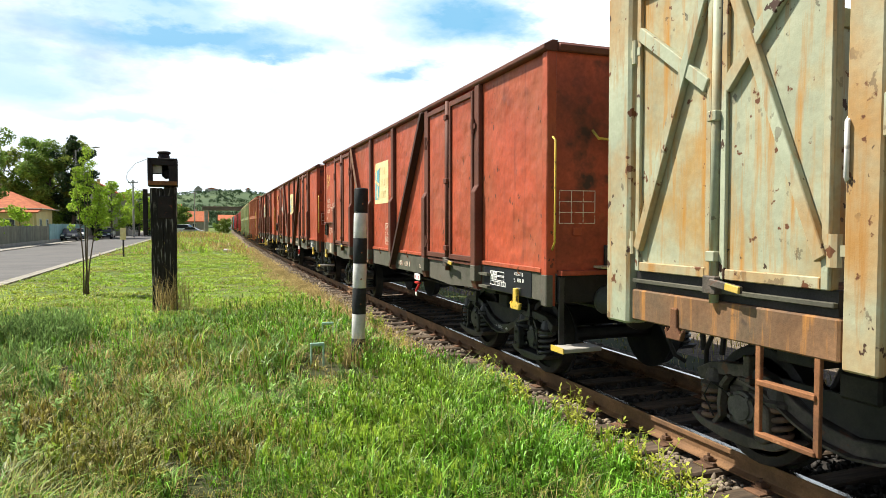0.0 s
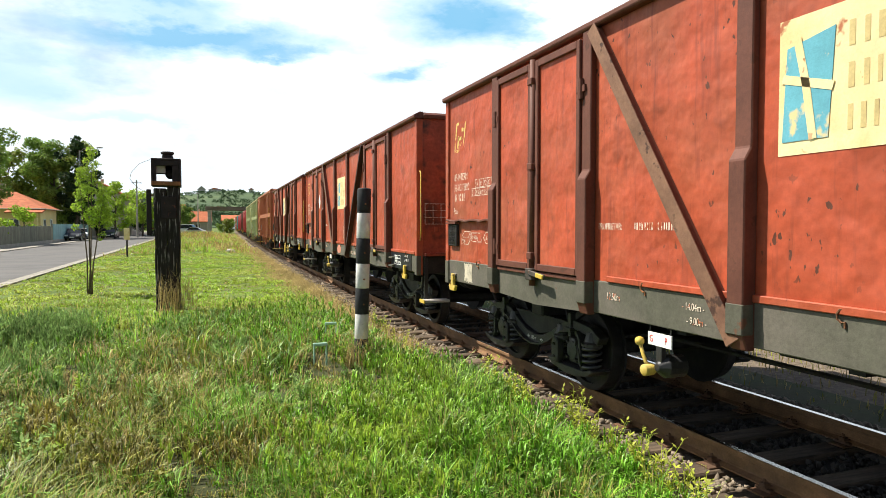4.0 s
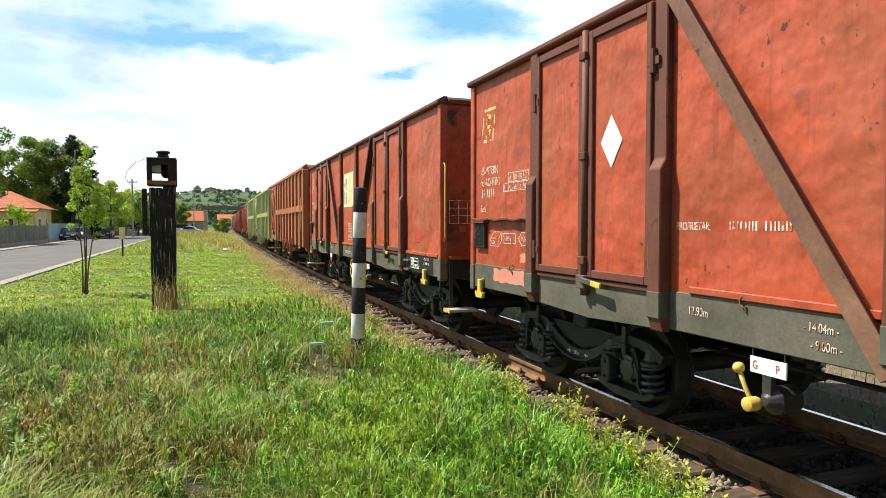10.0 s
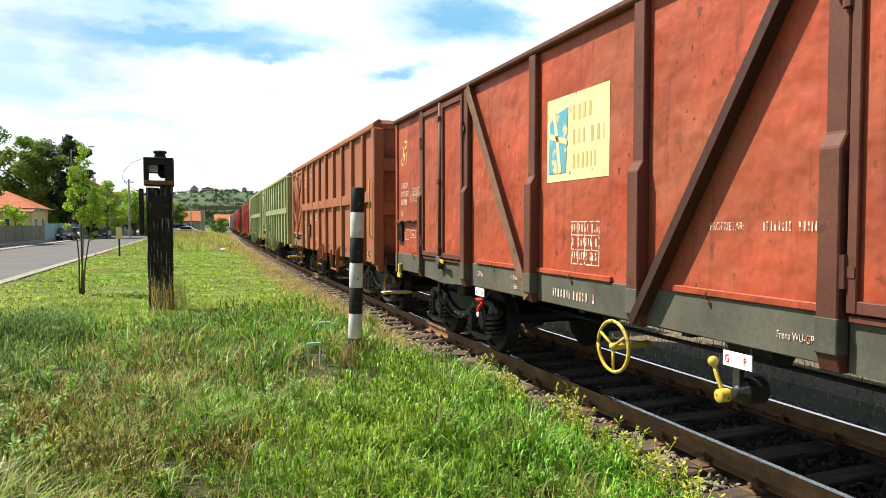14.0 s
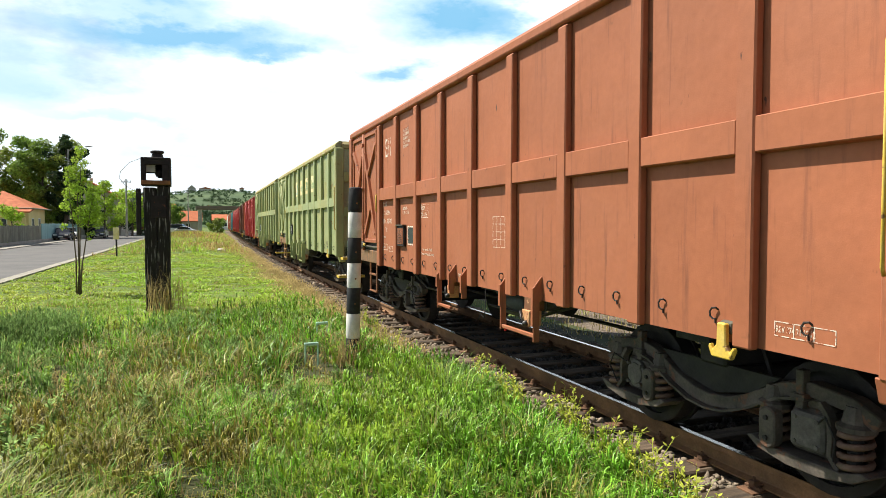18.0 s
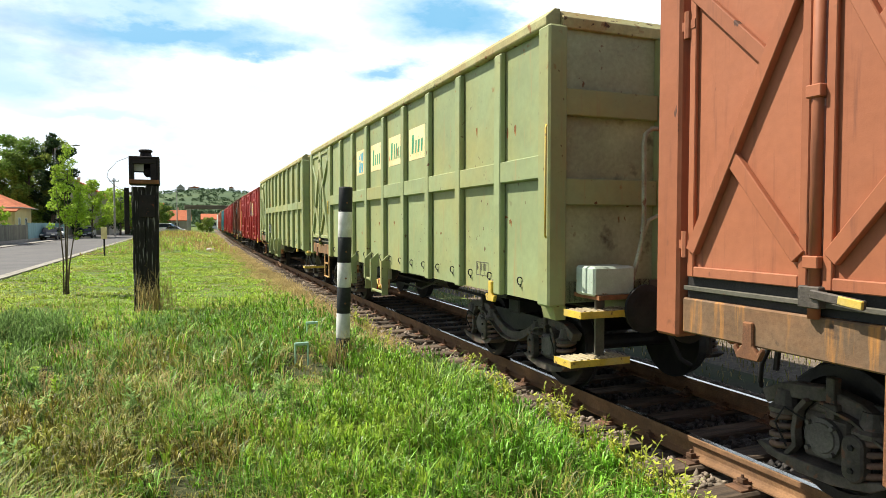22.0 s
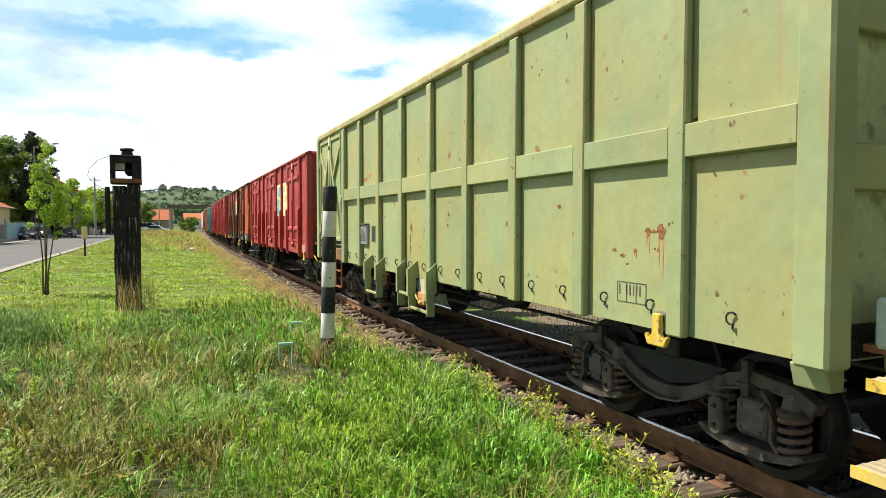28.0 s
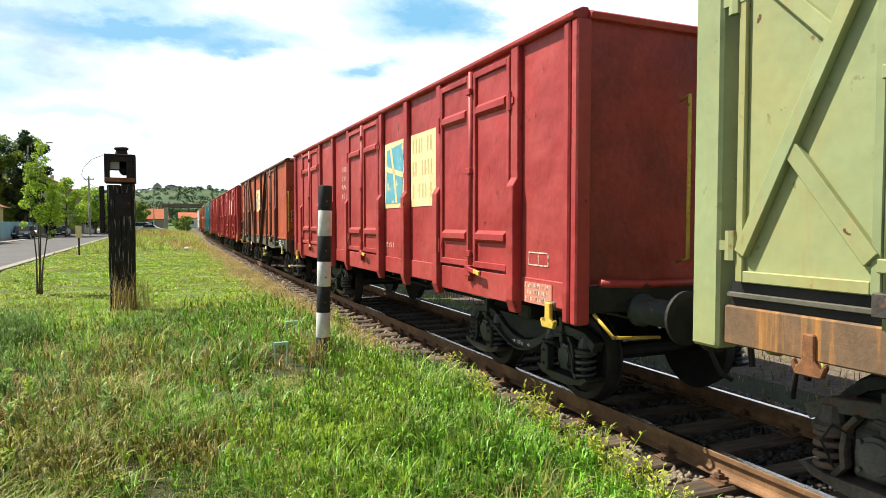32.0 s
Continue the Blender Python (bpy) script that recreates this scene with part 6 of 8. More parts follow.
def maroon_wagon():
    """Maroon open wagon with pressed side doors."""
    w = tagged(new("open_wagon"), "maroon four-axle open freight wagon with pressed doors and cream panels", "freight wagon", "wagons of the train")
    top, z0, z1 = 3.64, 1.0, 1.30
    posts = [-5.35, -3.42, -2.22, -1.05, 0.95, 2.15, 3.35, 5.30]
    body_shell(w, M["maroon"], M["maroon"], top, 1.26, 0.10, [-BODY] + posts + [BODY], z1, False)
    underframe(w, z0 + 0.06, z1, M["maroon"], M["tank"])
    for y in posts:
        stepped_rib(w, y, z0 - 0.06, top - 0.10, M["maroon"], 0.14)
    for y in (-BODY + 0.06, BODY - 0.06):
        for dy in (-0.06, 0.06):
            cube("corner_post", (-HALF - 0.05, -HALF + 0.10, y + dy - 0.045, y + dy + 0.045, z0 - 0.05, top - 0.10), M["maroon"], w, "", 0.015)
        cube("corner_post", (HALF - 0.1, HALF + 0.05, y - 0.08, y + 0.08, z0 - 0.05, top - 0.10), M["maroon"], w, "", 0.015)
    for a, b in ((-5.26, -3.51), (-0.96, 0.86), (3.44, 5.21)):
        swing_door(w, a, b, z1 + 0.03, top - 0.16, M["maroon"], M["maroon"], ridges=(0.16, 0.80))
        cube("door_skirt", (-HALF - 0.05, -HALF - 0.02, a, b, z0 + 0.02, z1), M["maroon"], w, "", 0.006)
    cube("panel_patch", (-HALF - 0.006, -HALF - 0.002, -3.33, -2.31, 2.05, 3.05), M["cream"], w, "cream painted panel")
    bl = cube("panel_patch", (-HALF - 0.006, -HALF - 0.002, -2.13, -1.14, 2.05, 3.05), M["cream"], w, "cream painted panel with a blue emblem")
    emblem(bl, -HALF - 0.007, -1.20, -2.02, 2.12, 3.0)
    for k in range(3):
        bars(w, -2.40, 2.98 - 0.31 * k, (0.72,), 0.20, M["logo_dark"], -HALF - 0.007, seed=50 + k)
    tow_hook(w, -5.98, z0 - 0.02, M["yellow"])
    tow_hook(w, 5.98, z0 - 0.02, M["yellow"])
    frame_mark(w, -5.90, -5.55, 1.42, 1.55, M["letter"], cols=2, x=-HALF - 0.004)
    cube("data_plate", (-HALF - 0.02, -HALF - 0.013, -5.98, -5.50, 1.06, 1.26), M["pink"], w)
    bars(w, -5.52, 1.25, (0.4, 0.42, 0.36), 0.04, M["letter"], x=-HALF - 0.022, seed=55, gap=0.6)
    bars(w, 1.55, 2.9, (0.4, 0.5, 0.4, 0.5), 0.10, M["letter"], seed=56, gap=0.7)
    bars(w, -1.2, 1.52, (0.4,), 0.07, M["letter"], seed=57)
    handrail("handrail", w, [(-0.50, -BODY - 0.06, 2.92), (-0.62, -BODY - 0.30, 2.92), (-0.66, -BODY - 0.34, 2.84), (-0.66, -BODY - 0.34, 1.52), (-0.55, -BODY - 0.10, 1.48)], 0.016, M["yellow"], "yellow handrail on the end")
    handrail("end_pipe", w, [(-HALF + 0.12, -BODY - 0.16, 1.32), (-HALF + 0.5, -BODY - 0.20, 1.30), (0.3, -BODY - 0.20, 1.30)], 0.035, M["maroon"])
    handrail("uncoupling_rail", w, [(-HALF + 0.1, -BODY - 0.10, 1.05), (-HALF + 0.15, -BODY - 0.30, 0.88), (-HALF + 0.6, -BODY - 0.34, 0.86)], 0.016, M["yellow"], "bent yellow rail by the buffer")
    return w


def hand_wheel(wagon, y, z):
    """A yellow brake hand wheel on the side."""
    def make(bm):
        n = 24
        tube(bm, [(-HALF - 0.06, y + 0.21 * math.cos(k * math.tau / n), z + 0.21 * math.sin(k * math.tau / n)) for k in range(n + 1)], 0.016, 6)
        for k in range(3):
            a = k * math.tau / 3 + 0.5
            tube(bm, [(-HALF - 0.06, y, z), (-HALF - 0.06, y + 0.21 * math.cos(a), z + 0.21 * math.sin(a))], 0.013, 6)
        tube(bm, [(-HALF - 0.08, y, z), (-HALF + 0.3, y, z)], 0.03, 8)
    return P("hand_wheel", make, M["yellow"], wagon, "yellow brake hand wheel", 0, True)


WAGONS = []                        # (wagon, where its middle stands along the line at the start)


def build_train():
    grey = braced_wagon("braced_wagon", M["grey"], "pale grey open freight wagon with rusted braced doors", rusty=True, platform=False)
    refit(grey, (-6.45, 0.0, 3.80, 4.00, 4.06, 6.10, 6.17, 6.41), (-6.45, 0.0, 4.00, 4.20, 4.29, 5.97, 6.03, 6.33))
    for o in grey.children:
        if o.name.startswith("bogie") and o.location.y > 0:
            o.location.y = 4.56
    WAGONS.append((grey, -1.72))
    red = red_wagon()
    WAGONS.append((red, 12.05))
    WAGONS.append((copy_thing(red, Matrix()), 26.10))
    third = refit(red_wagon(-1.58, 0.52, -3.60, 4.45, 0.35), (-6.40, -4.64, -2.68, -0.78, 0.88, 2.68, 4.64, 6.40), (-6.54, -4.66, -2.70, -1.03, 0.70, 2.45, 4.22, 5.72))
    for o in third.children:
        if o.name.startswith("bogie") and o.location.y > 0:
            o.location.y = 4.11
    WAGONS.append((third, 40.05))
    WAGONS.append((shorten(braced_wagon("braced_wagon", M["brown"], "faded brown high-sided open freight wagon with braced rear doors", platform=False, inscribed=True, brackets=BROWN_BRACKETS, rungs=((0.44, -0.06, 0.69), (-1.71, -2.51, 0.68)), boxes=((-2.20, 0.09, 0.76), (0.18, 0.05, 0.82)), tank_y=-1.21, grid_y=2.29, chalk_y=1.84, pivots=(-4.35, 4.53)), 0.944, -0.053), 53.15))
    g1 = braced_wagon("braced_wagon", M["green"], "pale green high-sided open freight wagon with a row of logo fields", logo=True, boxes=((1.84, 0.08, 0.80), (-0.42, 0.13, 0.68)), grid_y=2.20, chalk_y=1.79)
    g2 = braced_wagon("braced_wagon", M["green"], "pale green high-sided open freight wagon with rust chips", rusty=True, yellow_rail=False, brackets=CHIPPED_BRACKETS, rungs=((2.09, 1.44, 0.66), (0.35, -0.12, 0.80), (-0.12, -0.83, 0.63)), boxes=((1.72, 0.08, 0.80), (-0.31, 0.16, 0.70)), tank_y=0.70, grid_y=2.30, chalk_y=1.80, pivots=(-4.54, 4.54))
    refit(g2, (-6.60, 0.0, 4.02, 4.06, 6.10, 6.17, 6.41), (-6.60, 0.0, 4.02, 4.08, 5.93, 6.04, 6.26))
    for y, z, wd, ht, drip in ((-4.95, 1.77, 0.06, 0.07, 0.16), (-5.09, 1.77, 0.09, 0.13, 0.34), (-5.02, 1.77, 0.10, 0.025, 0.0), (-4.56, 1.62, 0.06, 0.03, 0.0), (-4.66, 1.58, 0.06, 0.03, 0.0), (-4.81, 1.62, 0.05, 0.04, 0.05), (-3.76, 1.98, 0.07, 0.04, 0.0), (-2.77, 1.83, 0.05, 0.06, 0.04),
                               (-1.23, 1.94, 0.06, 0.05, 0.03), (-1.20, 1.80, 0.08, 0.04, 0.0), (2.52, 2.61, 0.34, 0.10, 0.08), (2.24, 2.66, 0.12, 0.09, 0.0), (0.13, 1.77, 0.09, 0.15, 0.16), (0.18, 1.60, 0.06, 0.14, 0.12), (0.17, 1.49, 0.05, 0.04, 0.20), (1.38, 1.93, 0.12, 0.035, 0.0), (-0.20, 1.49, 0.05, 0.03, 0.0)):
        rust_stain(g2, y, z, wd, ht, drip)
    for y, z, wd, ht, drip in ((-0.28, 1.84, 0.09, 0.04, 0.05), (0.03, 1.50, 0.08, 0.03, 0.0), (-1.20, 1.85, 0.07, 0.05, 0.06), (-5.60, 2.83, 0.05, 0.10, 0.08), (-5.42, 2.80, 0.04, 0.12, 0.06), (-5.50, 1.85, 0.08, 0.05, 0.05), (-5.40, 1.90, 0.09, 0.03, 0.0), (-4.6, 2.95, 0.05, 0.06, 0.10), (-3.4, 1.7, 0.06, 0.04, 0.0)):
        rust_stain(g1, y, z, wd, ht, drip)
    WAGONS.append((shorten(g1, 0.975, -0.08), 67.0))
    WAGONS.append((shorten(g2, 0.9907, 0.024), 80.8))
    dark = maroon_wagon()
    WAGONS.append((dark, 94.75))
    WAGONS.append((copy_thing(third, Matrix()), 108.95))
    WAGONS.append((copy_thing(dark, Matrix()), 123.0))
    WAGONS.append((copy_thing(dark, Matrix()), 137.0))
    for base, paint, c, label in ((dark, M["teal"], 151.0, "teal open freight wagon far down the train"), (g2, M["brown"], 165.0, "ochre-brown open freight wagon far down the train"),
                                  (dark, M["red"], 179.0, "rust-red open freight wagon far down the train"), (grey, M["white"], 193.0, "whitish freight wagon at the tail of the train")):
        w = copy_thing(base, Matrix())
        w["label"] = label
        for o in w.children_recursive:
            if o.type == "MESH" and o.data.materials[0] in (M["maroon"], M["green"], M["grey"]):
                o.material_slots[0].link = "OBJECT"
                o.material_slots[0].material = paint
        WAGONS.append((w, c))
    hand_wheel(third, -0.73, 0.82)
    cube("red_patch", (-HALF - 0.005, -HALF - 0.002, -5.52, -5.22, 1.54, 1.72), M["faint_red"], third, "red painted patch")
    second = WAGONS[2][0]
    def daub(name, x, y0, y1, z0, z1, material, owner, label, seed):
        """A brushed paint patch with an uneven outline."""
        rng = random.Random(seed)
        ring = [(y0 + (y1 - y0) * k / 12, z0 + rng.uniform(0, 0.025)) for k in range(13)] + [(y1 - rng.uniform(0, 0.03), z0 + (z1 - z0) * q) for q in (0.3, 0.6)]
        ring += [(y1 - (y1 - y0) * k / 12, z1 - rng.uniform(0, 0.025)) for k in range(13)] + [(y0 + rng.uniform(0, 0.03), z1 - (z1 - z0) * q) for q in (0.3, 0.6)]
        P(name, lambda bm: extrude_profile(bm, ring, x - 0.0012, x), material, owner, label)
    daub("pink_patch", -HALF - 0.0125, 4.91, 5.69, 1.15, 1.325, M["pink"], second, "pink painted patch", 1)
    daub("pink_patch", -HALF - 0.0008, 4.81, 5.04, 1.40, 1.52, M["pink"], second, "faded pink painted patch", 2)
    daub("pale_patch", -HALF - 0.0125, 5.40, 5.68, 1.07, 1.33, M["pale_patch"], red, "pale weathered paint patch", 3)
    P("pink_blob", lambda bm: extrude_profile(bm, [(0.42 + 0.24 * math.cos(k * math.tau / 14), 1.20 + 0.11 * math.sin(k * math.tau / 14)) for k in range(14)], -HALF - 0.018, -HALF - 0.013), M["pink"], second, "pink painted blob")
    P("warning_diamond", lambda bm: extrude_profile(bm, [(3.30, 2.30), (3.15, 2.52), (3.30, 2.74), (3.45, 2.52)], -HALF - 0.054, -HALF - 0.050), M["white"], second, "white diamond-shaped sticker")


build_train()

# ------------------------------------------------------------------ motion of the train
TRAIN = [(0.0, 0.0), (1.0, 2.41), (2.0, 4.82), (3.0, 7.24), (4.0, 9.71), (5.0, 12.21), (6.0, 14.74), (7.0, 17.29), (8.0, 19.82), (9.0, 22.33), (10.0, 24.81),
         (11.0, 27.29), (12.0, 29.80), (13.0, 32.32), (14.0, 34.83), (15.0, 37.36), (16.0, 39.90), (17.0, 42.44), (18.0, 44.99), (19.0, 47.54), (20.0, 50.11),
         (21.0, 52.71), (22.0, 55.36), (23.0, 58.10), (24.0, 60.88), (25.0, 63.65), (26.0, 66.45), (27.0, 69.27), (28.0, 72.13), (29.0, 75.02), (30.0, 77.93), (31.0, 80.85), (32.0, 83.80)]


def gone(t):
    """How far the train has rolled at t."""
    return float(np.interp(t, [a for a, _ in TRAIN], [b for _, b in TRAIN]))


def motions():
    for w, c in WAGONS:
        walk(w, [(t, on_track(c - s)) for t, s in TRAIN])
        if c > 112:
            continue
        for o in w.children_recursive:
            if o.name.startswith("wheelset"):
                y = o.location.y
                walk(o, [(0.25 * k, pose(0, y, 0.46, math.degrees(gone(0.25 * k) / 0.46) % 360, 0, 0)) for k in range(129)])
    bird_motions()

# ------------------------------------------------------------------ helpers for growth
def quick_mesh(name, verts, tris, material, parent=None, smooth=False):
    """A mesh from arrays: verts n x 3, tris m x 3."""
    me = bpy.data.meshes.new(name)
    verts, tris = np.asarray(verts, np.float32), np.asarray(tris, np.int32)
    me.vertices.add(len(verts))
    me.vertices.foreach_set("co", verts.ravel())
    me.loops.add(tris.size)
    me.loops.foreach_set("vertex_index", tris.ravel())
    me.polygons.add(len(tris))
    me.polygons.foreach_set("loop_start", np.arange(0, tris.size, 3, dtype=np.int32))
    me.update(calc_edges=True)
    me.materials.append(material)
    ob = new(name, me)
    if parent is not None:
        ob.parent = parent
    return ob


def blades(x, y, z, length, width, lean, rng, turn=None):
    """Bent grass blades at the given roots: arrays of verts and tris."""
    n = len(x)
    if turn is None:
        turn = rng.uniform(0, math.tau, n)
    dx, dy = np.cos(turn), np.sin(turn)
    face = turn + math.pi / 2 + rng.uniform(-0.5, 0.5, n)
    wx, wy = np.cos(face) * width / 2, np.sin(face) * width / 2
    h = length * np.cos(lean * 0.5)
    r1, r2 = length * np.sin(lean) * 0.28, length * np.sin(lean) * 0.95
    v = np.empty((n, 5, 3), np.float32)
    v[:, 0] = np.stack([x - wx, y - wy, z - 0.02], 1)
    v[:, 1] = np.stack([x + wx, y + wy, z - 0.02], 1)
    v[:, 2] = np.stack([x + dx * r1 - wx * 0.8, y + dy * r1 - wy * 0.8, z + h * 0.58], 1)
    v[:, 3] = np.stack([x + dx * r1 + wx * 0.8, y + dy * r1 + wy * 0.8, z + h * 0.58], 1)
    v[:, 4] = np.stack([x + dx * r2, y + dy * r2, z + h * (1 - 0.25 * lean)], 1)
    base = (np.arange(n) * 5)[:, None, None]
    t = np.array([[0, 1, 3], [0, 3, 2], [2, 3, 4]])[None] + base
    return v.reshape(-1, 3), t.reshape(-1, 3)


def field(px, py, seed, freq):
    """Smooth patchiness between -1 and 1 from a few crossing waves."""
    r = np.random.RandomState(seed)
    out = np.zeros_like(px)
    for k in range(7):
        a, f, ph = r.uniform(0, math.tau), freq * r.uniform(0.5, 2.0), r.uniform(0, math.tau)
        out += np.sin((px * math.cos(a) + py * math.sin(a)) * f + ph + 1.3 * np.sin((px * math.sin(a) - py * math.cos(a)) * f * 0.7))
    return out / 3.2


def line_x(y):
    return np.where(y < BEND_END, TRACK_X + BEND * y * y / 2, TRACK_X + BEND * BEND_END ** 2 / 2 + BEND * BEND_END * (y - BEND_END))


def heights(x, y):
    return np.array([ground_z(a, b) for a, b in zip(x, y)], np.float32)


def blob(x, y, cx, cy, rx, ry):
    """A soft patch of the verge, 1 in its middle."""
    return np.exp(-((x - cx) / rx) ** 2 - ((y - cy) / ry) ** 2)


def sprigs(x, y, h, stems, leaves, leaf, width, rng, spread=0.10):
    """Feathery plants: leaflets set along thin leaning stems."""
    n = len(x)
    rep = np.repeat(np.arange(n), stems)
    a, lean = rng.uniform(0, math.tau, len(rep)), rng.uniform(0.1, 0.7, len(rep))
    hh = h[rep] * rng.uniform(0.55, 1.1, len(rep))
    bx, by = x[rep] + spread * rng.normal(0, 1, len(rep)), y[rep] + spread * rng.normal(0, 1, len(rep))
    base = heights(x, y)[rep]
    k = np.repeat(np.arange(len(rep)), leaves)
    q = rng.uniform(0.15, 1.0, len(k)) ** 0.8
    lx = bx[k] + np.cos(a[k]) * lean[k] * hh[k] * q * q
    ly = by[k] + np.sin(a[k]) * lean[k] * hh[k] * q * q
    ln = leaf * rng.uniform(0.5, 1.4, len(k)) * (1.15 - 0.6 * q)
    v1, t1 = blades(lx, ly, base[k] + hh[k] * q * 0.95, ln, np.full(len(k), width), rng.uniform(0.5, 1.5, len(k)), rng)
    v2, t2 = blades(bx, by, base, hh * 1.05, np.full(len(rep), width * 0.7), lean, rng, a)
    return np.concatenate([v1, v2]), np.concatenate([t1, t2 + len(v1)])


def build_grass():
    rng = np.random.RandomState(4)
    sets = {"grass": [], "dry": [], "weed": [], "olive": [], "lawn": [], "ruddy": [], "lime": []}
    # y from, to, tufts, blades a tuft, blade width, length, tuft radius
    zones = ((2.6, 8.0, 9400, 19, 0.0095, 0.26, 0.055), (8.0, 18.0, 10500, 15, 0.0150, 0.28, 0.08), (18.0, 45.0, 7600, 12, 0.032, 0.26, 0.13), (45.0, 125.0, 6000, 9, 0.034, 0.40, 0.3))
    for y0, y1, tufts, each, width, length, radius in zones:
        cy = rng.uniform(y0, y1, tufts)
        left = np.maximum(-6.0 + 0.18 * np.sin(cy * 0.9) + 0.12 * np.sin(cy * 2.3), -0.30 * cy - 1.2)
        right = line_x(cy) - 1.42 + 0.12 * field(cy, cy * 0, 21, 2.2)
        cx = left + (right - left) * rng.uniform(0, 1, tufts)
        edge = np.clip((right - cx) / 0.6, 0, 1)
        strip = np.clip(1 - (right - cx) / 1.3, 0, 1) * np.clip((cy - 9) / 4, 0, 1)
        hollow = np.clip(blob(cx, cy, 0.15, 8.0, 0.55, 0.40) + blob(cx, cy, 1.93, 8.5, 0.40, 0.45) + 0.7 * blob(cx, cy, -0.75, 15.6, 0.5, 0.5) + blob(cx, cy, -0.9, 10.6, 0.35, 0.4) + 0.8 * blob(cx, cy, 0.9, 8.6, 0.35, 0.3) + 1.6 * np.clip(field(cx, cy, 31, 2.4) - 0.55, 0, 1) * (cy < 14), 0, 1)
        patch = field(cx, cy, 1, 1.1)
        keep = rng.uniform(0, 1, tufts) < np.clip(0.35 + edge, 0, 1) * np.clip(0.85 + 0.3 * patch, 0.45, 1) * (1 - 0.45 * strip) * (1 - 0.85 * hollow) * np.where(cy < 13, np.clip(0.80 + 0.9 * field(cx, cy, 51, 5.5), 0.22, 1), 1)
        cx, cy, edge, strip = cx[keep], cy[keep], edge[keep], strip[keep]
        n = len(cx)
        matted = np.clip(blob(cx, cy, -1.3, 9.4, 0.9, 0.9) + 0.9 * blob(cx, cy, -0.3, 8.4, 0.6, 0.35) + 0.6 * blob(cx, cy, 2.0, 9.6, 0.6, 0.9), 0, 1)
        olive = np.clip(blob(cx, cy, -0.9, 5.6, 1.4, 2.2) + 0.55 * blob(cx, cy, -0.6, 8.8, 1.8, 1.6) + 0.2 * blob(cx, cy, 0.9, 10.5, 1.6, 2.2), 0, 1)
        silver = np.clip(blob(cx, cy, -2.6, 12.3, 0.8, 1.0) + 0.35 * blob(cx, cy, -2.2, 9.4, 0.6, 0.9) + 0.3 * blob(cx, cy, 2.2, 8.0, 0.7, 0.8), 0, 1)
        tall = np.clip(0.78 + 0.55 * field(cx, cy, 2, 1.9) + 0.55 * field(cx, cy, 12, 4.5) + rng.normal(0, 0.25, n), 0.2, 2.2) * (0.35 + 0.65 * edge) * (1 - 0.45 * strip) * (1 - 0.45 * matted) * (1 + 0.5 * silver)
        tall *= 1 - 0.65 * np.clip(blob(cx, cy, 1.80, 8.0, 0.40, 0.9), 0, 1)
        if y0 >= 45:
            tall *= np.clip((cx + 5.8) / 3, 0.4, 1.0)
        dry_p = np.clip(0.03 + 0.12 * np.clip(field(cx, cy, 3, 1.3), 0, 1) + 0.70 * strip + 0.30 * (cy > 45) + 0.75 * matted + 0.10 * olive, 0, 0.9)
        weed_p = np.clip(0.85 * silver + 0.15 * field(cx, cy, 5, 0.9) * (cy < 14), 0, 0.85)
        olive_p = np.clip(0.75 * olive + 0.25 * np.clip(field(cx, cy, 8, 1.6), 0, 1) * (cy < 16), 0, 0.85)
        pick = rng.uniform(0, 1, n)
        kind_t = np.where(pick < dry_p, 1, np.where(rng.uniform(0, 1, n) < weed_p, 2, np.where(rng.uniform(0, 1, n) < olive_p, 3, 0)))
        rep = np.repeat(np.arange(n), each)
        turn = rng.uniform(0, math.tau, len(rep))
        r = radius * rng.uniform(0, 1.4, len(rep))
        x, y = cx[rep] + r * np.cos(turn), cy[rep] + r * np.sin(turn)
        z = heights(cx, cy)[rep]
        kind = kind_t[rep]
        stray = rng.uniform(0, 1, len(rep))
        kind = np.where(stray < 0.035, 1, np.where(stray < 0.12, 0, np.where(stray < 0.19, 3, kind)))
        ln = np.clip(length * tall[rep] * rng.uniform(0.45, 1.3, len(rep)), 0.04, 1.1)
        lean = rng.uniform(0.35, 1.75, len(rep)) + 0.2 * matted[rep]
        lawn = np.clip((cy[rep] - 11.0) / 3.0, 0, 1) * (y0 < 45)
        ln = ln * (1 - 0.66 * lawn)
        lean = np.clip(lean + lawn * 0.5, 0, 1.8)
        kind = np.where((kind == 0) & (rng.uniform(0, 1, len(rep)) < lawn * 1.1), 4, kind)
        stalk = (rng.uniform(0, 1, len(rep)) < 0.02) & (y0 < 18)
        ln = np.where(stalk, ln + rng.uniform(0.12, 0.32, len(rep)), ln)
        lean = np.where(stalk, lean * 0.45, lean)
        kind = np.where(stalk & (rng.uniform(0, 1, len(rep)) < 0.5), 1, kind)
        if y0 >= 45:
            kind = np.where((field(x, y, 41, 0.25) > -0.1) & (rng.uniform(0, 1, len(rep)) < 0.55), 5, np.where(kind == 0, 4, kind))
        for k, name in enumerate(("grass", "dry", "weed", "olive", "lawn", "ruddy")):
            m = kind == k
            w = width * rng.uniform(0.6, 1.4, m.sum()) * (0.75 if k == 1 else 0.7 if k == 2 else 1.0) * np.where(stalk[m], 0.6, 1.0)
            sets[name].append(blades(x[m], y[m], z[m], ln[m], w, lean[m], rng, turn[m] + rng.uniform(-0.6, 0.6, m.sum())))
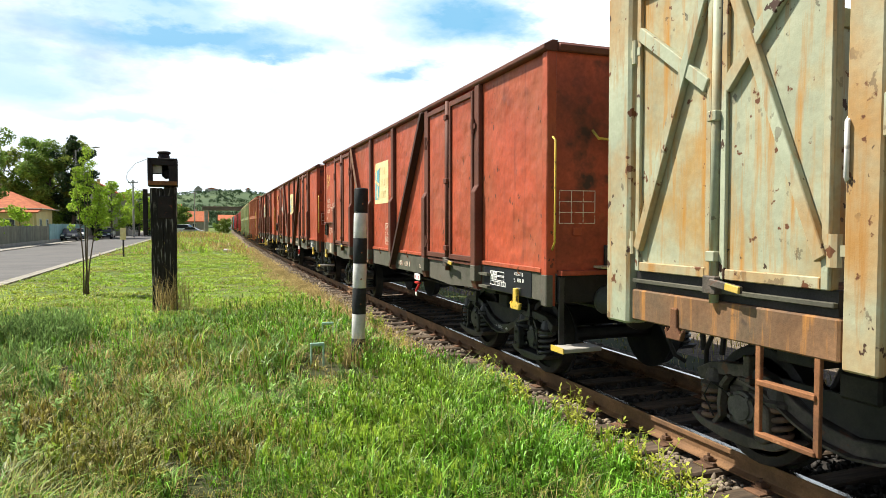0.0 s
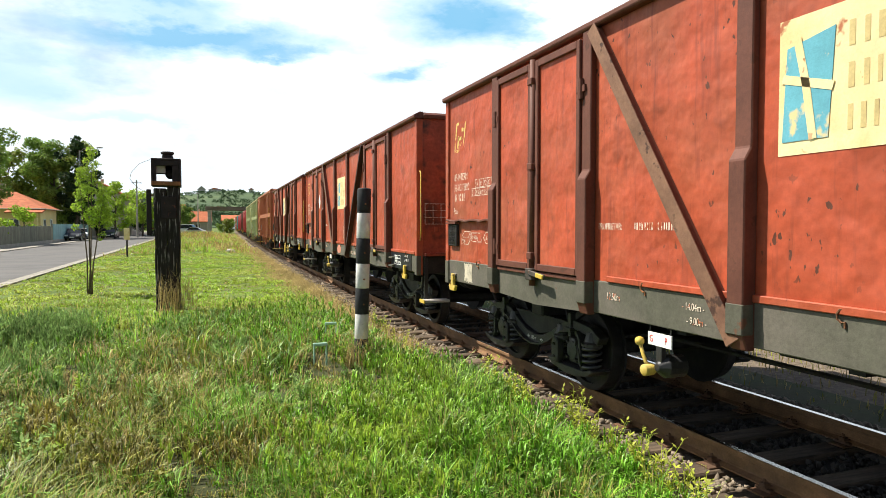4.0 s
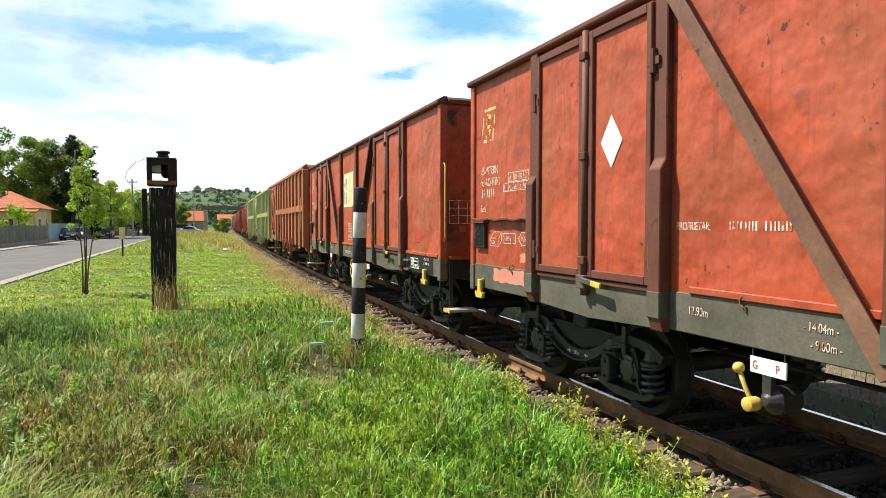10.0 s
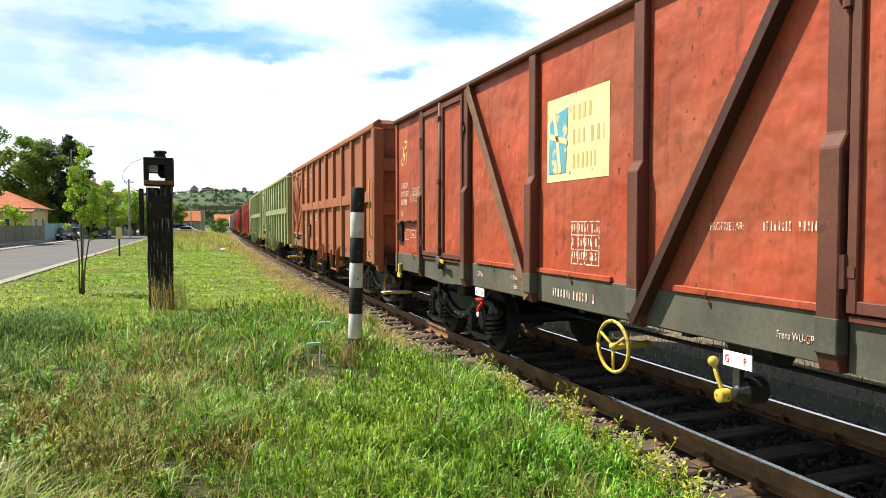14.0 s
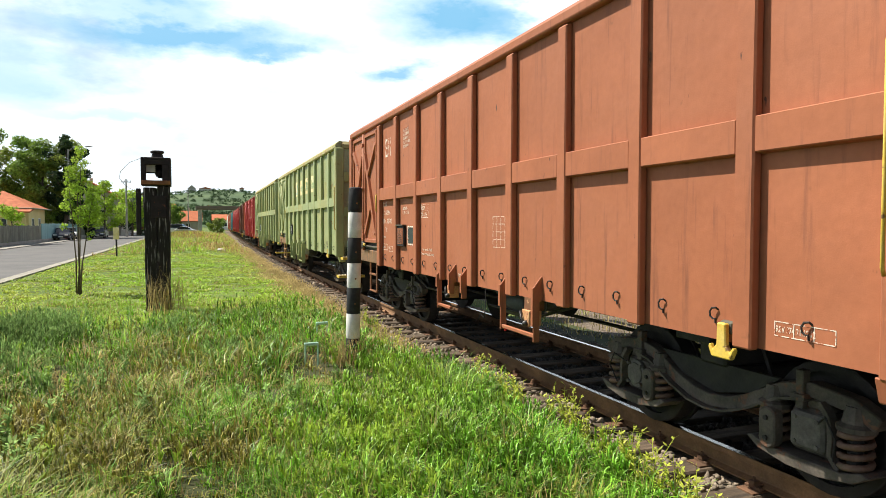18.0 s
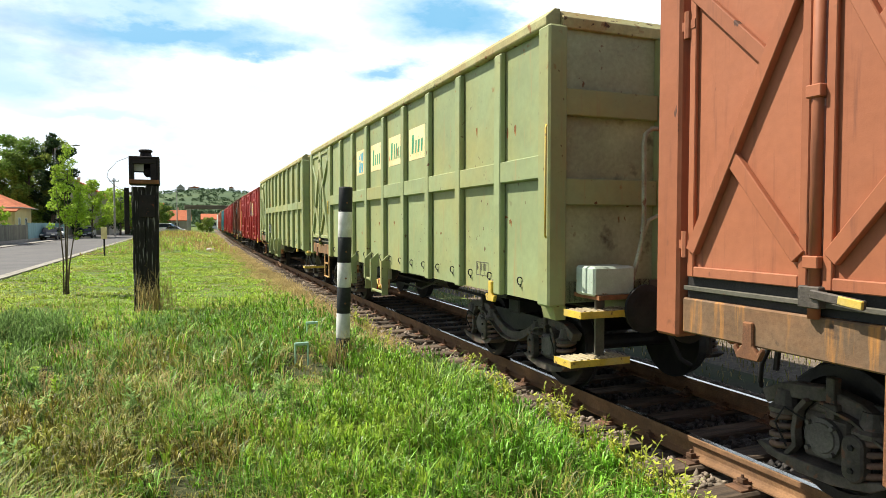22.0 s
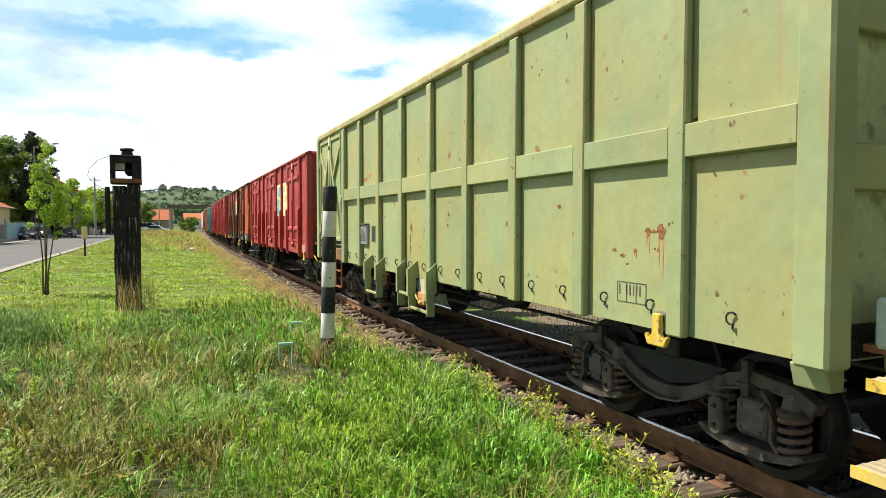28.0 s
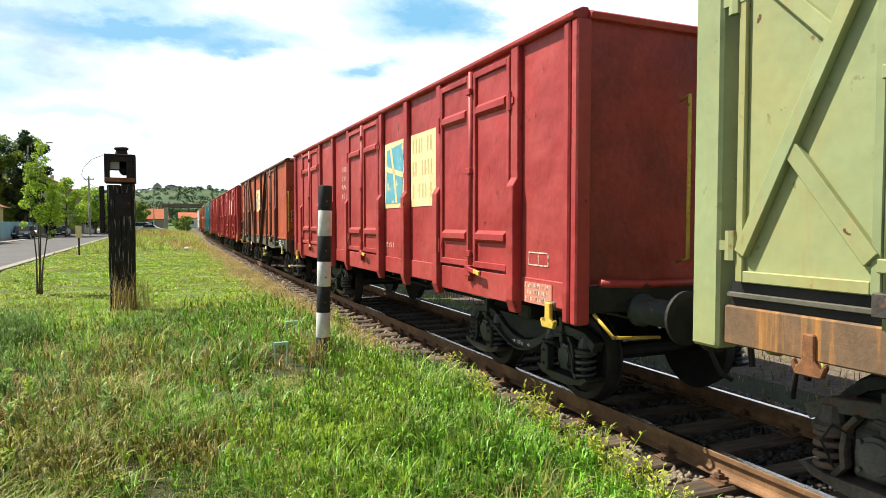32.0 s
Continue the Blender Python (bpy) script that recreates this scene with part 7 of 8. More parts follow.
    # silvery feathery weeds, in drifts
    for cx, cy, rx, ry, n, h in ((-2.6, 12.2, 0.55, 0.7, 110, 0.55), (-2.2, 9.0, 0.6, 1.0, 36, 0.42), (2.9, 7.2, 0.4, 0.6, 30, 0.38), (0.6, 9.6, 1.0, 1.2, 26, 0.36), (-0.2, 12.2, 0.8, 1.0, 16, 0.45)):
        px, py = cx + rx * rng.normal(0, 0.75, n), cy + ry * rng.normal(0, 0.75, n)
        ok = px > -5.5
        sets["weed"].append(sprigs(px[ok], py[ok], h * rng.uniform(0.6, 1.15, ok.sum()), 7, 22, 0.085, 0.011, rng, 0.12))
    # leafy fresh growth towards the line and yellow-green tangles
    for cx, cy, rx, ry, n, h, name in ((2.2, 5.2, 0.9, 1.3, 200, 0.30, "grass"), (2.9, 7.6, 0.7, 1.4, 140, 0.34, "grass"), (1.5, 5.0, 0.8, 0.9, 60, 0.28, "lime"), (2.6, 6.4, 0.5, 1.2, 60, 0.30, "lime"), (0.4, 10.8, 1.2, 1.6, 60, 0.34, "olive"), (-0.3, 11.4, 1.3, 1.2, 70, 0.36, "grass"), (-0.8, 6.4, 0.9, 1.2, 120, 0.24, "olive"), (1.4, 12.5, 1.0, 2.0, 120, 0.32, "grass")):
        px, py = cx + rx * rng.normal(0, 0.8, n), cy + ry * rng.normal(0, 0.8, n)
        ok = (px < line_x(py) - 1.45) & (py > 3) & (blob(px, py, 1.80, 8.0, 0.35, 0.8) < 0.4)
        sets[name].append(sprigs(px[ok], py[ok], h * rng.uniform(0.6, 1.2, ok.sum()), 6, 14, 0.11, 0.012, rng, 0.09))
    # strip beyond the far rail
    y = rng.uniform(-1, 45, 12000)
    x = line_x(y) + 1.9 + 5.0 * rng.uniform(0, 1, 12000)
    for k, name in enumerate(("olive", "dry")):
        m = (np.arange(12000) % 2) == k
        sets[name].append(blades(x[m], y[m], np.where(x[m] < line_x(y[m]) + 2.2, -0.31, -0.33).astype(np.float32), rng.uniform(0.04, 0.13, m.sum()) + 0.05 * np.clip(x[m] - line_x(y[m]) - 1.8, 0, 2), np.full(m.sum(), 0.014), rng.uniform(0.1, 0.9, m.sum()), rng))
    # straw on the bare strip between the verge and the ballast
    y = np.repeat(rng.uniform(9, 60, 5200) ** 1.0, 9)
    x = line_x(y) - 1.28 - np.abs(np.repeat(rng.normal(0, 0.62, 5200), 9)) + rng.normal(0, 0.05, len(y))
    y = y + rng.normal(0, 0.05, len(y))
    sets["dry"].append(blades(x, y, np.where(x > line_x(y) - 2.2, -0.29, -0.16).astype(np.float32), rng.uniform(0.05, 0.20, len(y)), 0.006 + 0.0004 * y, rng.uniform(0.4, 1.3, len(y)), rng))
    labels = {"grass": "bright green uncut grass", "dry": "straw-coloured dry grass stalks", "weed": "grey-green feathery weeds", "olive": "yellowing olive-green grass tangles", "lawn": "short bright green lawn grass", "ruddy": "reddish seeding grass on the far bank", "lime": "fresh lime-green leafy growth"}
    names = {"grass": "grass", "dry": "dry_grass", "weed": "weeds", "olive": "yellowing_grass", "lawn": "lawn", "ruddy": "seeding_grass", "lime": "fresh_growth"}
    for name, chunks in sets.items():
        vs, ts, off = [], [], 0
        for v, t in chunks:
            vs.append(v)
            ts.append(t + off)
            off += len(v)
        tagged(quick_mesh(names[name], np.concatenate(vs), np.concatenate(ts), M[name]), labels[name], "grass", kind="stuff")


build_grass()


def leafy_plant(name, x, y, h, seed, material, label, stems=3, leaf=0.05):
    """A weed of a few stems with small leaves."""
    rng = random.Random(seed)
    root = tagged(new(name), label, "weed", "weeds beside the rail")
    root.location = (x, y, ground_z(x, y) - 0.02)
    bm = bmesh.new()
    vs, ts = [], []
    for s in range(stems):
        a, lean, hh = rng.uniform(0, math.tau), rng.uniform(0.05, 0.35), h * rng.uniform(0.65, 1.0)
        pts = [Vector((math.cos(a) * lean * hh * q * q, math.sin(a) * lean * hh * q * q, hh * q)) for q in (0, 0.35, 0.7, 1.0)]
        tube(bm, pts, 0.005, 5, (1, 0.9, 0.7, 0.4))
        for k in range(int(26 * hh / 0.5)):
            q = rng.uniform(0.12, 1.0)
            c = Vector((math.cos(a) * lean * hh * q * q, math.sin(a) * lean * hh * q * q, hh * q))
            b = rng.uniform(0, math.tau)
            d = Vector((math.cos(b), math.sin(b), rng.uniform(0.1, 0.9))).normalized()
            side = d.cross(Vector((0, 0, 1))).normalized() * leaf * 0.22
            ln = leaf * rng.uniform(0.7, 1.5)
            i = len(vs)
            vs += [c, c + d * ln * 0.5 + side, c + d * ln, c + d * ln * 0.5 - side]
            ts += [(i, i + 1, i + 2), (i, i + 2, i + 3)]
    part("stalk", bm, material, root)
    ob = quick_mesh("leaves", [tuple(v) for v in vs], ts, material, root)
    ob["kind"] = "stuff"
    return root


for k in range(34):
    yy = 3.0 + 5.0 * ((k * 0.618) % 1.0)
    xx = track_x(yy) - 1.15 - 0.55 * ((k * 0.377) % 1.0) - (0.25 if yy > 6 else 0)
    leafy_plant("lime_weed", xx, yy, 0.30 + 0.28 * ((k * 0.731) % 1.0), k, M["flower_weed"], "yellow-green flowering weed at the ballast edge", 4)
for k in range(9):
    yy = 8.2 + 5.5 * ((k * 0.618) % 1.0)
    leafy_plant("lime_weed", track_x(yy) - 1.5 - 0.5 * ((k * 0.377) % 1.0), yy, 0.35 + 0.25 * ((k * 0.5) % 1.0), 60 + k, M["flower_weed"], "yellow-green flowering weed at the ballast edge", 3)

rng_w = random.Random(31)
for k in range(46):
    yy = rng_w.uniform(5.4, 13.0)
    xx = rng_w.uniform(max(-3.4, -0.25 * yy - 0.2), 1.2 if k % 3 else 2.9)
    leafy_plant("broad_weed", xx, yy, rng_w.uniform(0.25, 0.5), 100 + k, M["weed"] if k % 3 else M["lime"], "bushy grey-green weed in the uncut grass" if k % 3 else "light green weed in the uncut grass", 5, 0.06)

# ------------------------------------------------------------------ tufts of straw round the posts
def straw_tuft(x, y, n, h, seed):
    rng = np.random.RandomState(seed)
    a, r = rng.uniform(0, math.tau, n), 0.28 * rng.uniform(0, 1, n) ** 0.7
    v, t = blades(x + r * np.cos(a), y + r * np.sin(a), np.full(n, ground_z(x, y), np.float32), h * rng.uniform(0.4, 1.1, n), np.full(n, 0.007), rng.uniform(0.1, 0.9, n), rng)
    tagged(quick_mesh("straw_tuft", v, t, M["dry"]), "tuft of dry straw grass at a post", "grass", kind="stuff")


# ------------------------------------------------------------------ posts on the verge
def striped_pole(x, y):
    root = tagged(new("striped_marker_pole"), "round marker pole with worn black and white bands", "marker pole")
    root.location = (x, y, ground_z(x, y) - 0.05)
    root.rotation_euler = (0, radians(1.4), 0)
    z, r = 0.0, 0.096
    for k, h in enumerate((0.41, 0.345, 0.365, 0.345, 0.355, 0.355, 0.33)):
        P("band", lambda bm: lathe(bm, [(z + 0.001, r * 0.985), (z + 0.004, r), (z + h * 0.5, r * 1.006), (z + h - 0.004, r), (z + h - 0.001, r * 0.985)], (0, 0, 0), 20, "z"), M["pole_black"] if k % 2 == 0 else M["pole_white"], root, "", 0, True)
        z += h
    P("cap", lambda bm: lathe(bm, [(z, r), (z + 0.012, r * 0.93), (z + 0.02, r * 0.6)], (0, 0, 0), 20, "z"), M["pole_black"], root)
    for zz in (0.9, 1.25, 1.62, 2.3):
        P("rivet", lambda bm: lathe(bm, [(-0.106, 0.008), (-0.10, 0.014)], (0, 0, zz), 6, "y"), M["rust"], root)


striped_pole(2.07, 8.96)
straw_tuft(2.05, 8.86, 220, 0.55, 3)


def timber_post(x, y):
    """Old tarred post of two timbers with a bell box on top and a plate at its side."""
    root = tagged(new("timber_bell_post"), "blackened split timber post carrying an old open-fronted metal box", "timber post")
    root.location = (x, y, ground_z(x, y) - 0.05)
    h = 2.80
    for k, (x0, x1, dz) in enumerate(((-0.27, -0.003, 0.0), (0.003, 0.27, 0.03))):
        bm = bmesh.new()
        rng = random.Random(k + 2)
        rings = []
        for j in range(10):
            zz = (h + dz) * j / 9
            w = 0.010 * rng.uniform(-1, 1)
            bite = 0.035 * rng.random() if j in (1, 2, 5) else 0
            rings.append([bm.verts.new(c) for c in ((x0 + w + bite * (1 - k), -0.17 + w, zz), (x1 + w - bite * k, -0.17 - w, zz), (x1 + w - bite * k, 0.17 - w, zz), (x0 + w, 0.17 + w, zz))])
        for a, b in zip(rings, rings[1:]):
            for i in range(4):
                bm.faces.new((a[i], a[(i + 1) % 4], b[(i + 1) % 4], b[i]))
        bm.faces.new(rings[0][::-1])
        bm.faces.new(rings[-1])
        part("timber", bm, M["post"], root, "tarred split timber", 0.015)
    cube("front_plate", (-0.12, 0.20, -0.20, -0.175, 2.12, 2.62), M["post_box"], root, "", 0.01)
    cube("side_plate", (-0.43, -0.33, -0.05, 0.05, 1.75, 2.78), M["post_box"], root, "narrow dark plate at the side", 0.01)
    for zz in (1.9, 2.65):
        P("bolt", lambda bm: tube(bm, [(-0.34, 0, zz), (-0.29, 0, zz)], 0.02, 6), M["rust"], root)
    z0 = h + 0.04
    bx = cube("bell_box", (-0.31, -0.26, -0.27, 0.27, z0, z0 + 0.62), M["post_box"], root, "blackened steel box with an open front", 0.008)
    cube("box_side", (0.25, 0.30, -0.27, 0.27, z0, z0 + 0.62), M["post_box"], bx, "", 0.008)
    cube("box_back", (-0.26, 0.25, 0.21, 0.27, z0 + 0.30, z0 + 0.57), M["post_box"], bx, "", 0.008)
    cube("box_top", (-0.26, 0.25, -0.27, 0.27, z0 + 0.57, z0 + 0.62), M["post_box"], bx, "", 0.008)
    cube("box_floor", (-0.26, 0.25, -0.27, 0.27, z0, z0 + 0.05), M["post_box"], bx, "", 0.008)
    cube("box_lintel", (-0.26, 0.25, -0.27, -0.23, z0 + 0.46, z0 + 0.57), M["post_box"], bx, "", 0.008)
    cube("box_jamb", (-0.26, -0.20, -0.27, -0.23, z0 + 0.05, z0 + 0.46), M["post_box"], bx, "", 0.008)
    cube("box_jamb", (0.12, 0.25, -0.27, -0.23, z0 + 0.05, z0 + 0.46), M["post_box"], bx, "", 0.008)
    cube("inner_plate", (-0.26, -0.02, -0.16, -0.12, z0 + 0.30, z0 + 0.46), M["concrete"], bx, "pale inner plate")
    P("inner_bell", lambda bm: lathe(bm, [(0, 0.05), (0.05, 0.10), (0.12, 0.12), (0.18, 0.08), (0.20, 0.02)], (0.08, 0.0, z0 + 0.18), 14, "z"), M["post_box"], bx)
    cube("sill_board", (-0.30, 0.29, -0.31, -0.20, z0 + 0.02, z0 + 0.11), M["rust"], bx, "rusty sill strip", 0.008)
    P("vent_cap", lambda bm: lathe(bm, [(0, 0.13), (0.06, 0.12), (0.10, 0.105), (0.12, 0.14), (0.15, 0.145), (0.17, 0.12)], (0.02, 0, z0 + 0.62), 16, "z"), M["post_box"], bx, "round vent cap")
    P("loose_wire", lambda bm: tube(bm, [(-0.33, -0.1, z0 + 0.60), (-0.55, -0.1, z0 + 0.50), (-0.72, -0.1, z0 + 0.30), (-0.75, -0.1, z0 + 0.16), (-0.62, -0.1, z0 - 0.02), (-0.38, -0.1, z0 - 0.16)], 0.005, 5), M["sill"], root, "loose hanging wire")


timber_post(-0.75, 16.0)
straw_tuft(-0.70, 15.7, 200, 1.0, 8)
straw_tuft(-0.35, 15.75, 60, 1.3, 9)


def cable_marker(x, y, lift):
    root = tagged(new("mint_marker"), "small faded mint plastic marker in the grass", "marker")
    root.location = (x, y, ground_z(x, y))
    P("board", lambda bm: box(bm, -0.10, 0.10, -0.015, 0.015, 0.20 + lift, 0.245 + lift), M["pale_green_box"], root, "", 0.01)
    P("leg", lambda bm: box(bm, -0.095, -0.075, -0.01, 0.01, 0, 0.20 + lift), M["pale_green_box"], root)
    P("leg", lambda bm: box(bm, 0.075, 0.095, -0.01, 0.01, 0, 0.20 + lift), M["pale_green_box"], root)


cable_marker(1.95, 10.6, 0.12)
cable_marker(1.50, 8.95, 0.08)


def marker_post(x, y):
    root = tagged(new("short_sign_post"), "short dark post with a small yellowish plate", "sign post")
    root.location = (x, y, ground_z(x, y))
    P("stake", lambda bm: tube(bm, [(0, 0, 0), (0, 0, 1.15)], 0.05, 8), M["post"], root)
    cube("plate", (-0.16, 0.16, -0.07, -0.05, 1.05, 1.75), M["cream"], root, "pale yellowish plate", 0.01)


marker_post(-4.31, 43.4)


def stone(x, y, r, seed):
    rng = random.Random(seed)
    bm = bmesh.new()
    bmesh.ops.create_icosphere(bm, subdivisions=2, radius=r)
    for v in bm.verts:
        v.co *= 0.8 + 0.4 * rng.random()
        v.co.z *= 0.55
    ob = part("boulder", bm, M["concrete"], None)
    ob.location = (x, y, ground_z(x, y) + r * 0.15)
    tagged(ob, "pale stone lying in the grass", "stone")


stone(1.75, 47.0, 0.35, 1)
stone(-0.55, 7.9, 0.12, 2)

# ------------------------------------------------------------------ sleepers, fastenings, ballast
def build_sleepers():
    def mesh_of(name, make, material, bevel=0.0):
        bm = bmesh.new()
        make(bm)
        finish(bm, bevel)
        me = bpy.data.meshes.new(name)
        bm.to_mesh(me)
        bm.free()
        me.materials.append(material)
        return me
    shapes = []
    for k in range(4):
        rng = random.Random(k)
        w = 0.115 + 0.012 * rng.random()
        shapes.append(mesh_of("sleeper", lambda bm: box(bm, -1.28 - 0.03 * rng.random(), 1.28 + 0.03 * rng.random(), -w, w, -0.34, -0.186), M["sleeper"], 0.018))
    plate = mesh_of("base_plate", lambda bm: (box(bm, -0.19, 0.17, -0.08, 0.08, -0.187, -0.172), box(bm, -0.115, -0.075, -0.075, 0.075, -0.172, -0.150), box(bm, 0.075, 0.115, -0.075, 0.075, -0.172, -0.150)), M["plate_rust"], 0.003)
    bolt = mesh_of("rail_bolt", lambda bm: (tube(bm, [(0, 0, -0.155), (0, 0, -0.085)], 0.013, 6), box(bm, -0.028, 0.028, -0.028, 0.028, -0.14, -0.112), box(bm, -0.02, 0.065, -0.03, 0.03, -0.152, -0.138)), M["plate_rust"])
    y, k = -6.0, 0
    while y < 95:
        m = on_track(y)
        s = new("sleeper", shapes[k % 4])
        s.parent = track
        s.matrix_basis = m @ pose(0.03 * math.sin(k * 2.1), 0, 0, 0, 0, 0.6 * math.sin(k * 3.7))
        if y < 34:
            for side in (-1, 1):
                p = new("base_plate", plate)
                p.parent = s
                p.location = (side * 0.7525, 0, 0)
                for dx, turn in ((-0.095, 0), (0.095, 180)):
                    if side == 1 and y > 12:
                        continue
                    b = new("rail_bolt", bolt)
                    b.parent = s
                    b.matrix_basis = pose(side * 0.7525 + dx, 0, 0, 0, 0, turn)
        y += 0.57
        k += 1


build_sleepers()


def build_ballast():
    ys = [-30 + 2.0 * i for i in range(150)]
    section = ((-2.15, -0.42), (-1.75, -0.32), (-1.45, -0.25), (1.45, -0.25), (1.9, -0.32), (2.6, -0.33), (7.0, -0.335))
    verts, faces, n = [], [], len(section)
    for y in ys:
        m = on_track(y)
        verts += [m @ Vector((a, 0, b)) for a, b in section]
    for j in range(len(ys) - 1):
        for k in range(n - 1):
            faces.append((j * n + k, j * n + k + 1, (j + 1) * n + k + 1, (j + 1) * n + k))
    tagged(raw("ballast_bed", verts, faces, M["bed"]), "dark crushed-stone ballast under the line", "ballast", kind="structure")
    # strip between the rails: oil stain and the train's shade in one colour
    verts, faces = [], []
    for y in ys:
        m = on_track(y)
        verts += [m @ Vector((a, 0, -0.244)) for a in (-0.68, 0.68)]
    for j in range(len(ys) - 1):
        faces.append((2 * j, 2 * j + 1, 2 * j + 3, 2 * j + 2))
    tagged(raw("oily_ballast_bed", verts, faces, M["oily_shade_bed"]), "oily ballast between the rails, blackened for shade under the train", "ballast", kind="structure")
    rng = np.random.RandomState(11)
    bm = bmesh.new()
    bmesh.ops.create_icosphere(bm, subdivisions=1, radius=1.0)
    base = np.array([v.co[:] for v in bm.verts], np.float32)
    tri = np.array([[v.index for v in f.verts] for f in bm.faces], np.int32)
    bm.free()
    heap = {True: ([], []), False: ([], [])}
    for y0, y1, count, size in ((1.5, 9, 11000, 0.027), (9, 22, 7000, 0.030), (22, 50, 3500, 0.05)):
        for _ in range(count):
            y = rng.uniform(y0, y1)
            a = rng.uniform(-1.62 if y < 12 else -1.45, 2.5)
            if abs(abs(a) - 0.7525) < 0.10:
                continue
            bay = ((y + 6.0) / 0.57) % 1.0
            if abs(a) < 1.34 and (bay < 0.27 or bay > 0.73):
                continue
            z = -0.222 if abs(a) < 1.45 else -0.222 - (abs(a) - 1.45) * 0.25
            r = size * rng.uniform(0.6, 1.4)
            v = base * (0.45 + 0.95 * rng.uniform(0, 1, (len(base), 1))) * (r * rng.uniform(0.7, 1.3, 3))
            th = rng.uniform(0, math.tau)
            c, s = math.cos(th), math.sin(th)
            v = np.stack([v[:, 0] * c - v[:, 1] * s, v[:, 0] * s + v[:, 1] * c, v[:, 2]], 1)
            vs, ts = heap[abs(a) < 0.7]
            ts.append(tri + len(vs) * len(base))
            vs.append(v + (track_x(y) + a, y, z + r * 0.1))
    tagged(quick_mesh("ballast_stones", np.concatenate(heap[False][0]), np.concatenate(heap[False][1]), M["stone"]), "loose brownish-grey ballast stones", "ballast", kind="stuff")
    tagged(quick_mesh("oily_ballast_stones", np.concatenate(heap[True][0]), np.concatenate(heap[True][1]), M["oily_shade_stone"]), "oily ballast stones between the rails, blackened for shade under the train", "ballast", kind="stuff")


build_ballast()

# ------------------------------------------------------------------ trees
def crown_mesh(name, clumps, leaf, per, material, parent, seed):
    """Leaves in uneven clumps: clumps are (x, y, z, radius)."""
    rng = np.random.RandomState(seed)
    vs, ts, off = [], [], 0
    for cx, cy, cz, r in clumps:
        n = max(8, int(per * r * r))
        d = rng.normal(0, 1, (n, 3))
        d /= np.linalg.norm(d, axis=1)[:, None]
        c = np.array((cx, cy, cz)) + d * (r * rng.uniform(0.25, 1.05, n) ** 0.6)[:, None] * (1, 1, 0.8)
        u = rng.normal(0, 1, (n, 3))
        u /= np.linalg.norm(u, axis=1)[:, None]
        w = np.cross(u, rng.normal(0, 1, (n, 3)))
        w /= np.linalg.norm(w, axis=1)[:, None]
        s = (leaf * rng.uniform(0.6, 1.4, n))[:, None]
        quad = np.stack([c - u * s, c + w * s * 0.45, c + u * s, c - w * s * 0.45], 1)
        vs.append(quad.reshape(-1, 3))
        ts.append((np.array([[0, 1, 2], [0, 2, 3]])[None] + (np.arange(n) * 4 + off)[:, None, None]).reshape(-1, 3))
        off += n * 4
    ob = quick_mesh(name, np.concatenate(vs), np.concatenate(ts), material, parent)
    ob["kind"] = "stuff"
    return ob


def tree(x, y, h, spread, seed, material, label, leaf=0.22, per=90, trunk=0.22, low=0.25, limbs=9, name="tree"):
    """A broad tree: bent tapered trunk, limbs and a clumpy crown."""
    rng = random.Random(seed)
    root = tagged(new(name), label, "tree")
    root.location = (x, y, ground_z(x, y) - 0.05)
    bm = bmesh.new()
    top = Vector((rng.uniform(-0.3, 0.3), rng.uniform(-0.3, 0.3), h * 0.8))
    line = [Vector((0, 0, 0)), Vector((0.08, 0.03, h * 0.2)), top * 0.5 + Vector((0.1, 0, 0)), top]
    tube(bm, line, trunk, 9, (1.15, 0.9, 0.55, 0.15))
    clumps = []
    for k in range(limbs):
        q = low + (0.92 - low) * k / max(1, limbs - 1)
        a = k * 2.4 + rng.uniform(-0.4, 0.4)
        reach = spread * (1.05 - 0.55 * abs(q - 0.5) * 2 * 0.8) * rng.uniform(0.7, 1.05)
        start = Vector((top.x * q, top.y * q, h * 0.8 * q))
        end = start + Vector((math.cos(a) * reach, math.sin(a) * reach, h * 0.16 * rng.uniform(0.6, 1.3)))
        tube(bm, [start, start.lerp(end, 0.5) + Vector((0, 0, h * 0.03)), end], trunk * 0.34, 6, (1, 0.7, 0.25))
        for j in range(3):
            p = start.lerp(end, 0.5 + 0.27 * j)
            clumps.append((p.x + rng.uniform(-0.3, 0.3) * spread * 0.3, p.y + rng.uniform(-0.3, 0.3) * spread * 0.3, p.z + rng.uniform(-0.1, 0.25) * spread * 0.4, spread * rng.uniform(0.20, 0.36)))
    clumps.append((top.x, top.y, h * 0.88, spread * 0.35))
    part("trunk", bm, M["bark"], root, "", 0, True)
    crown_mesh("crown", clumps, leaf, per, material, root, seed)
    return root


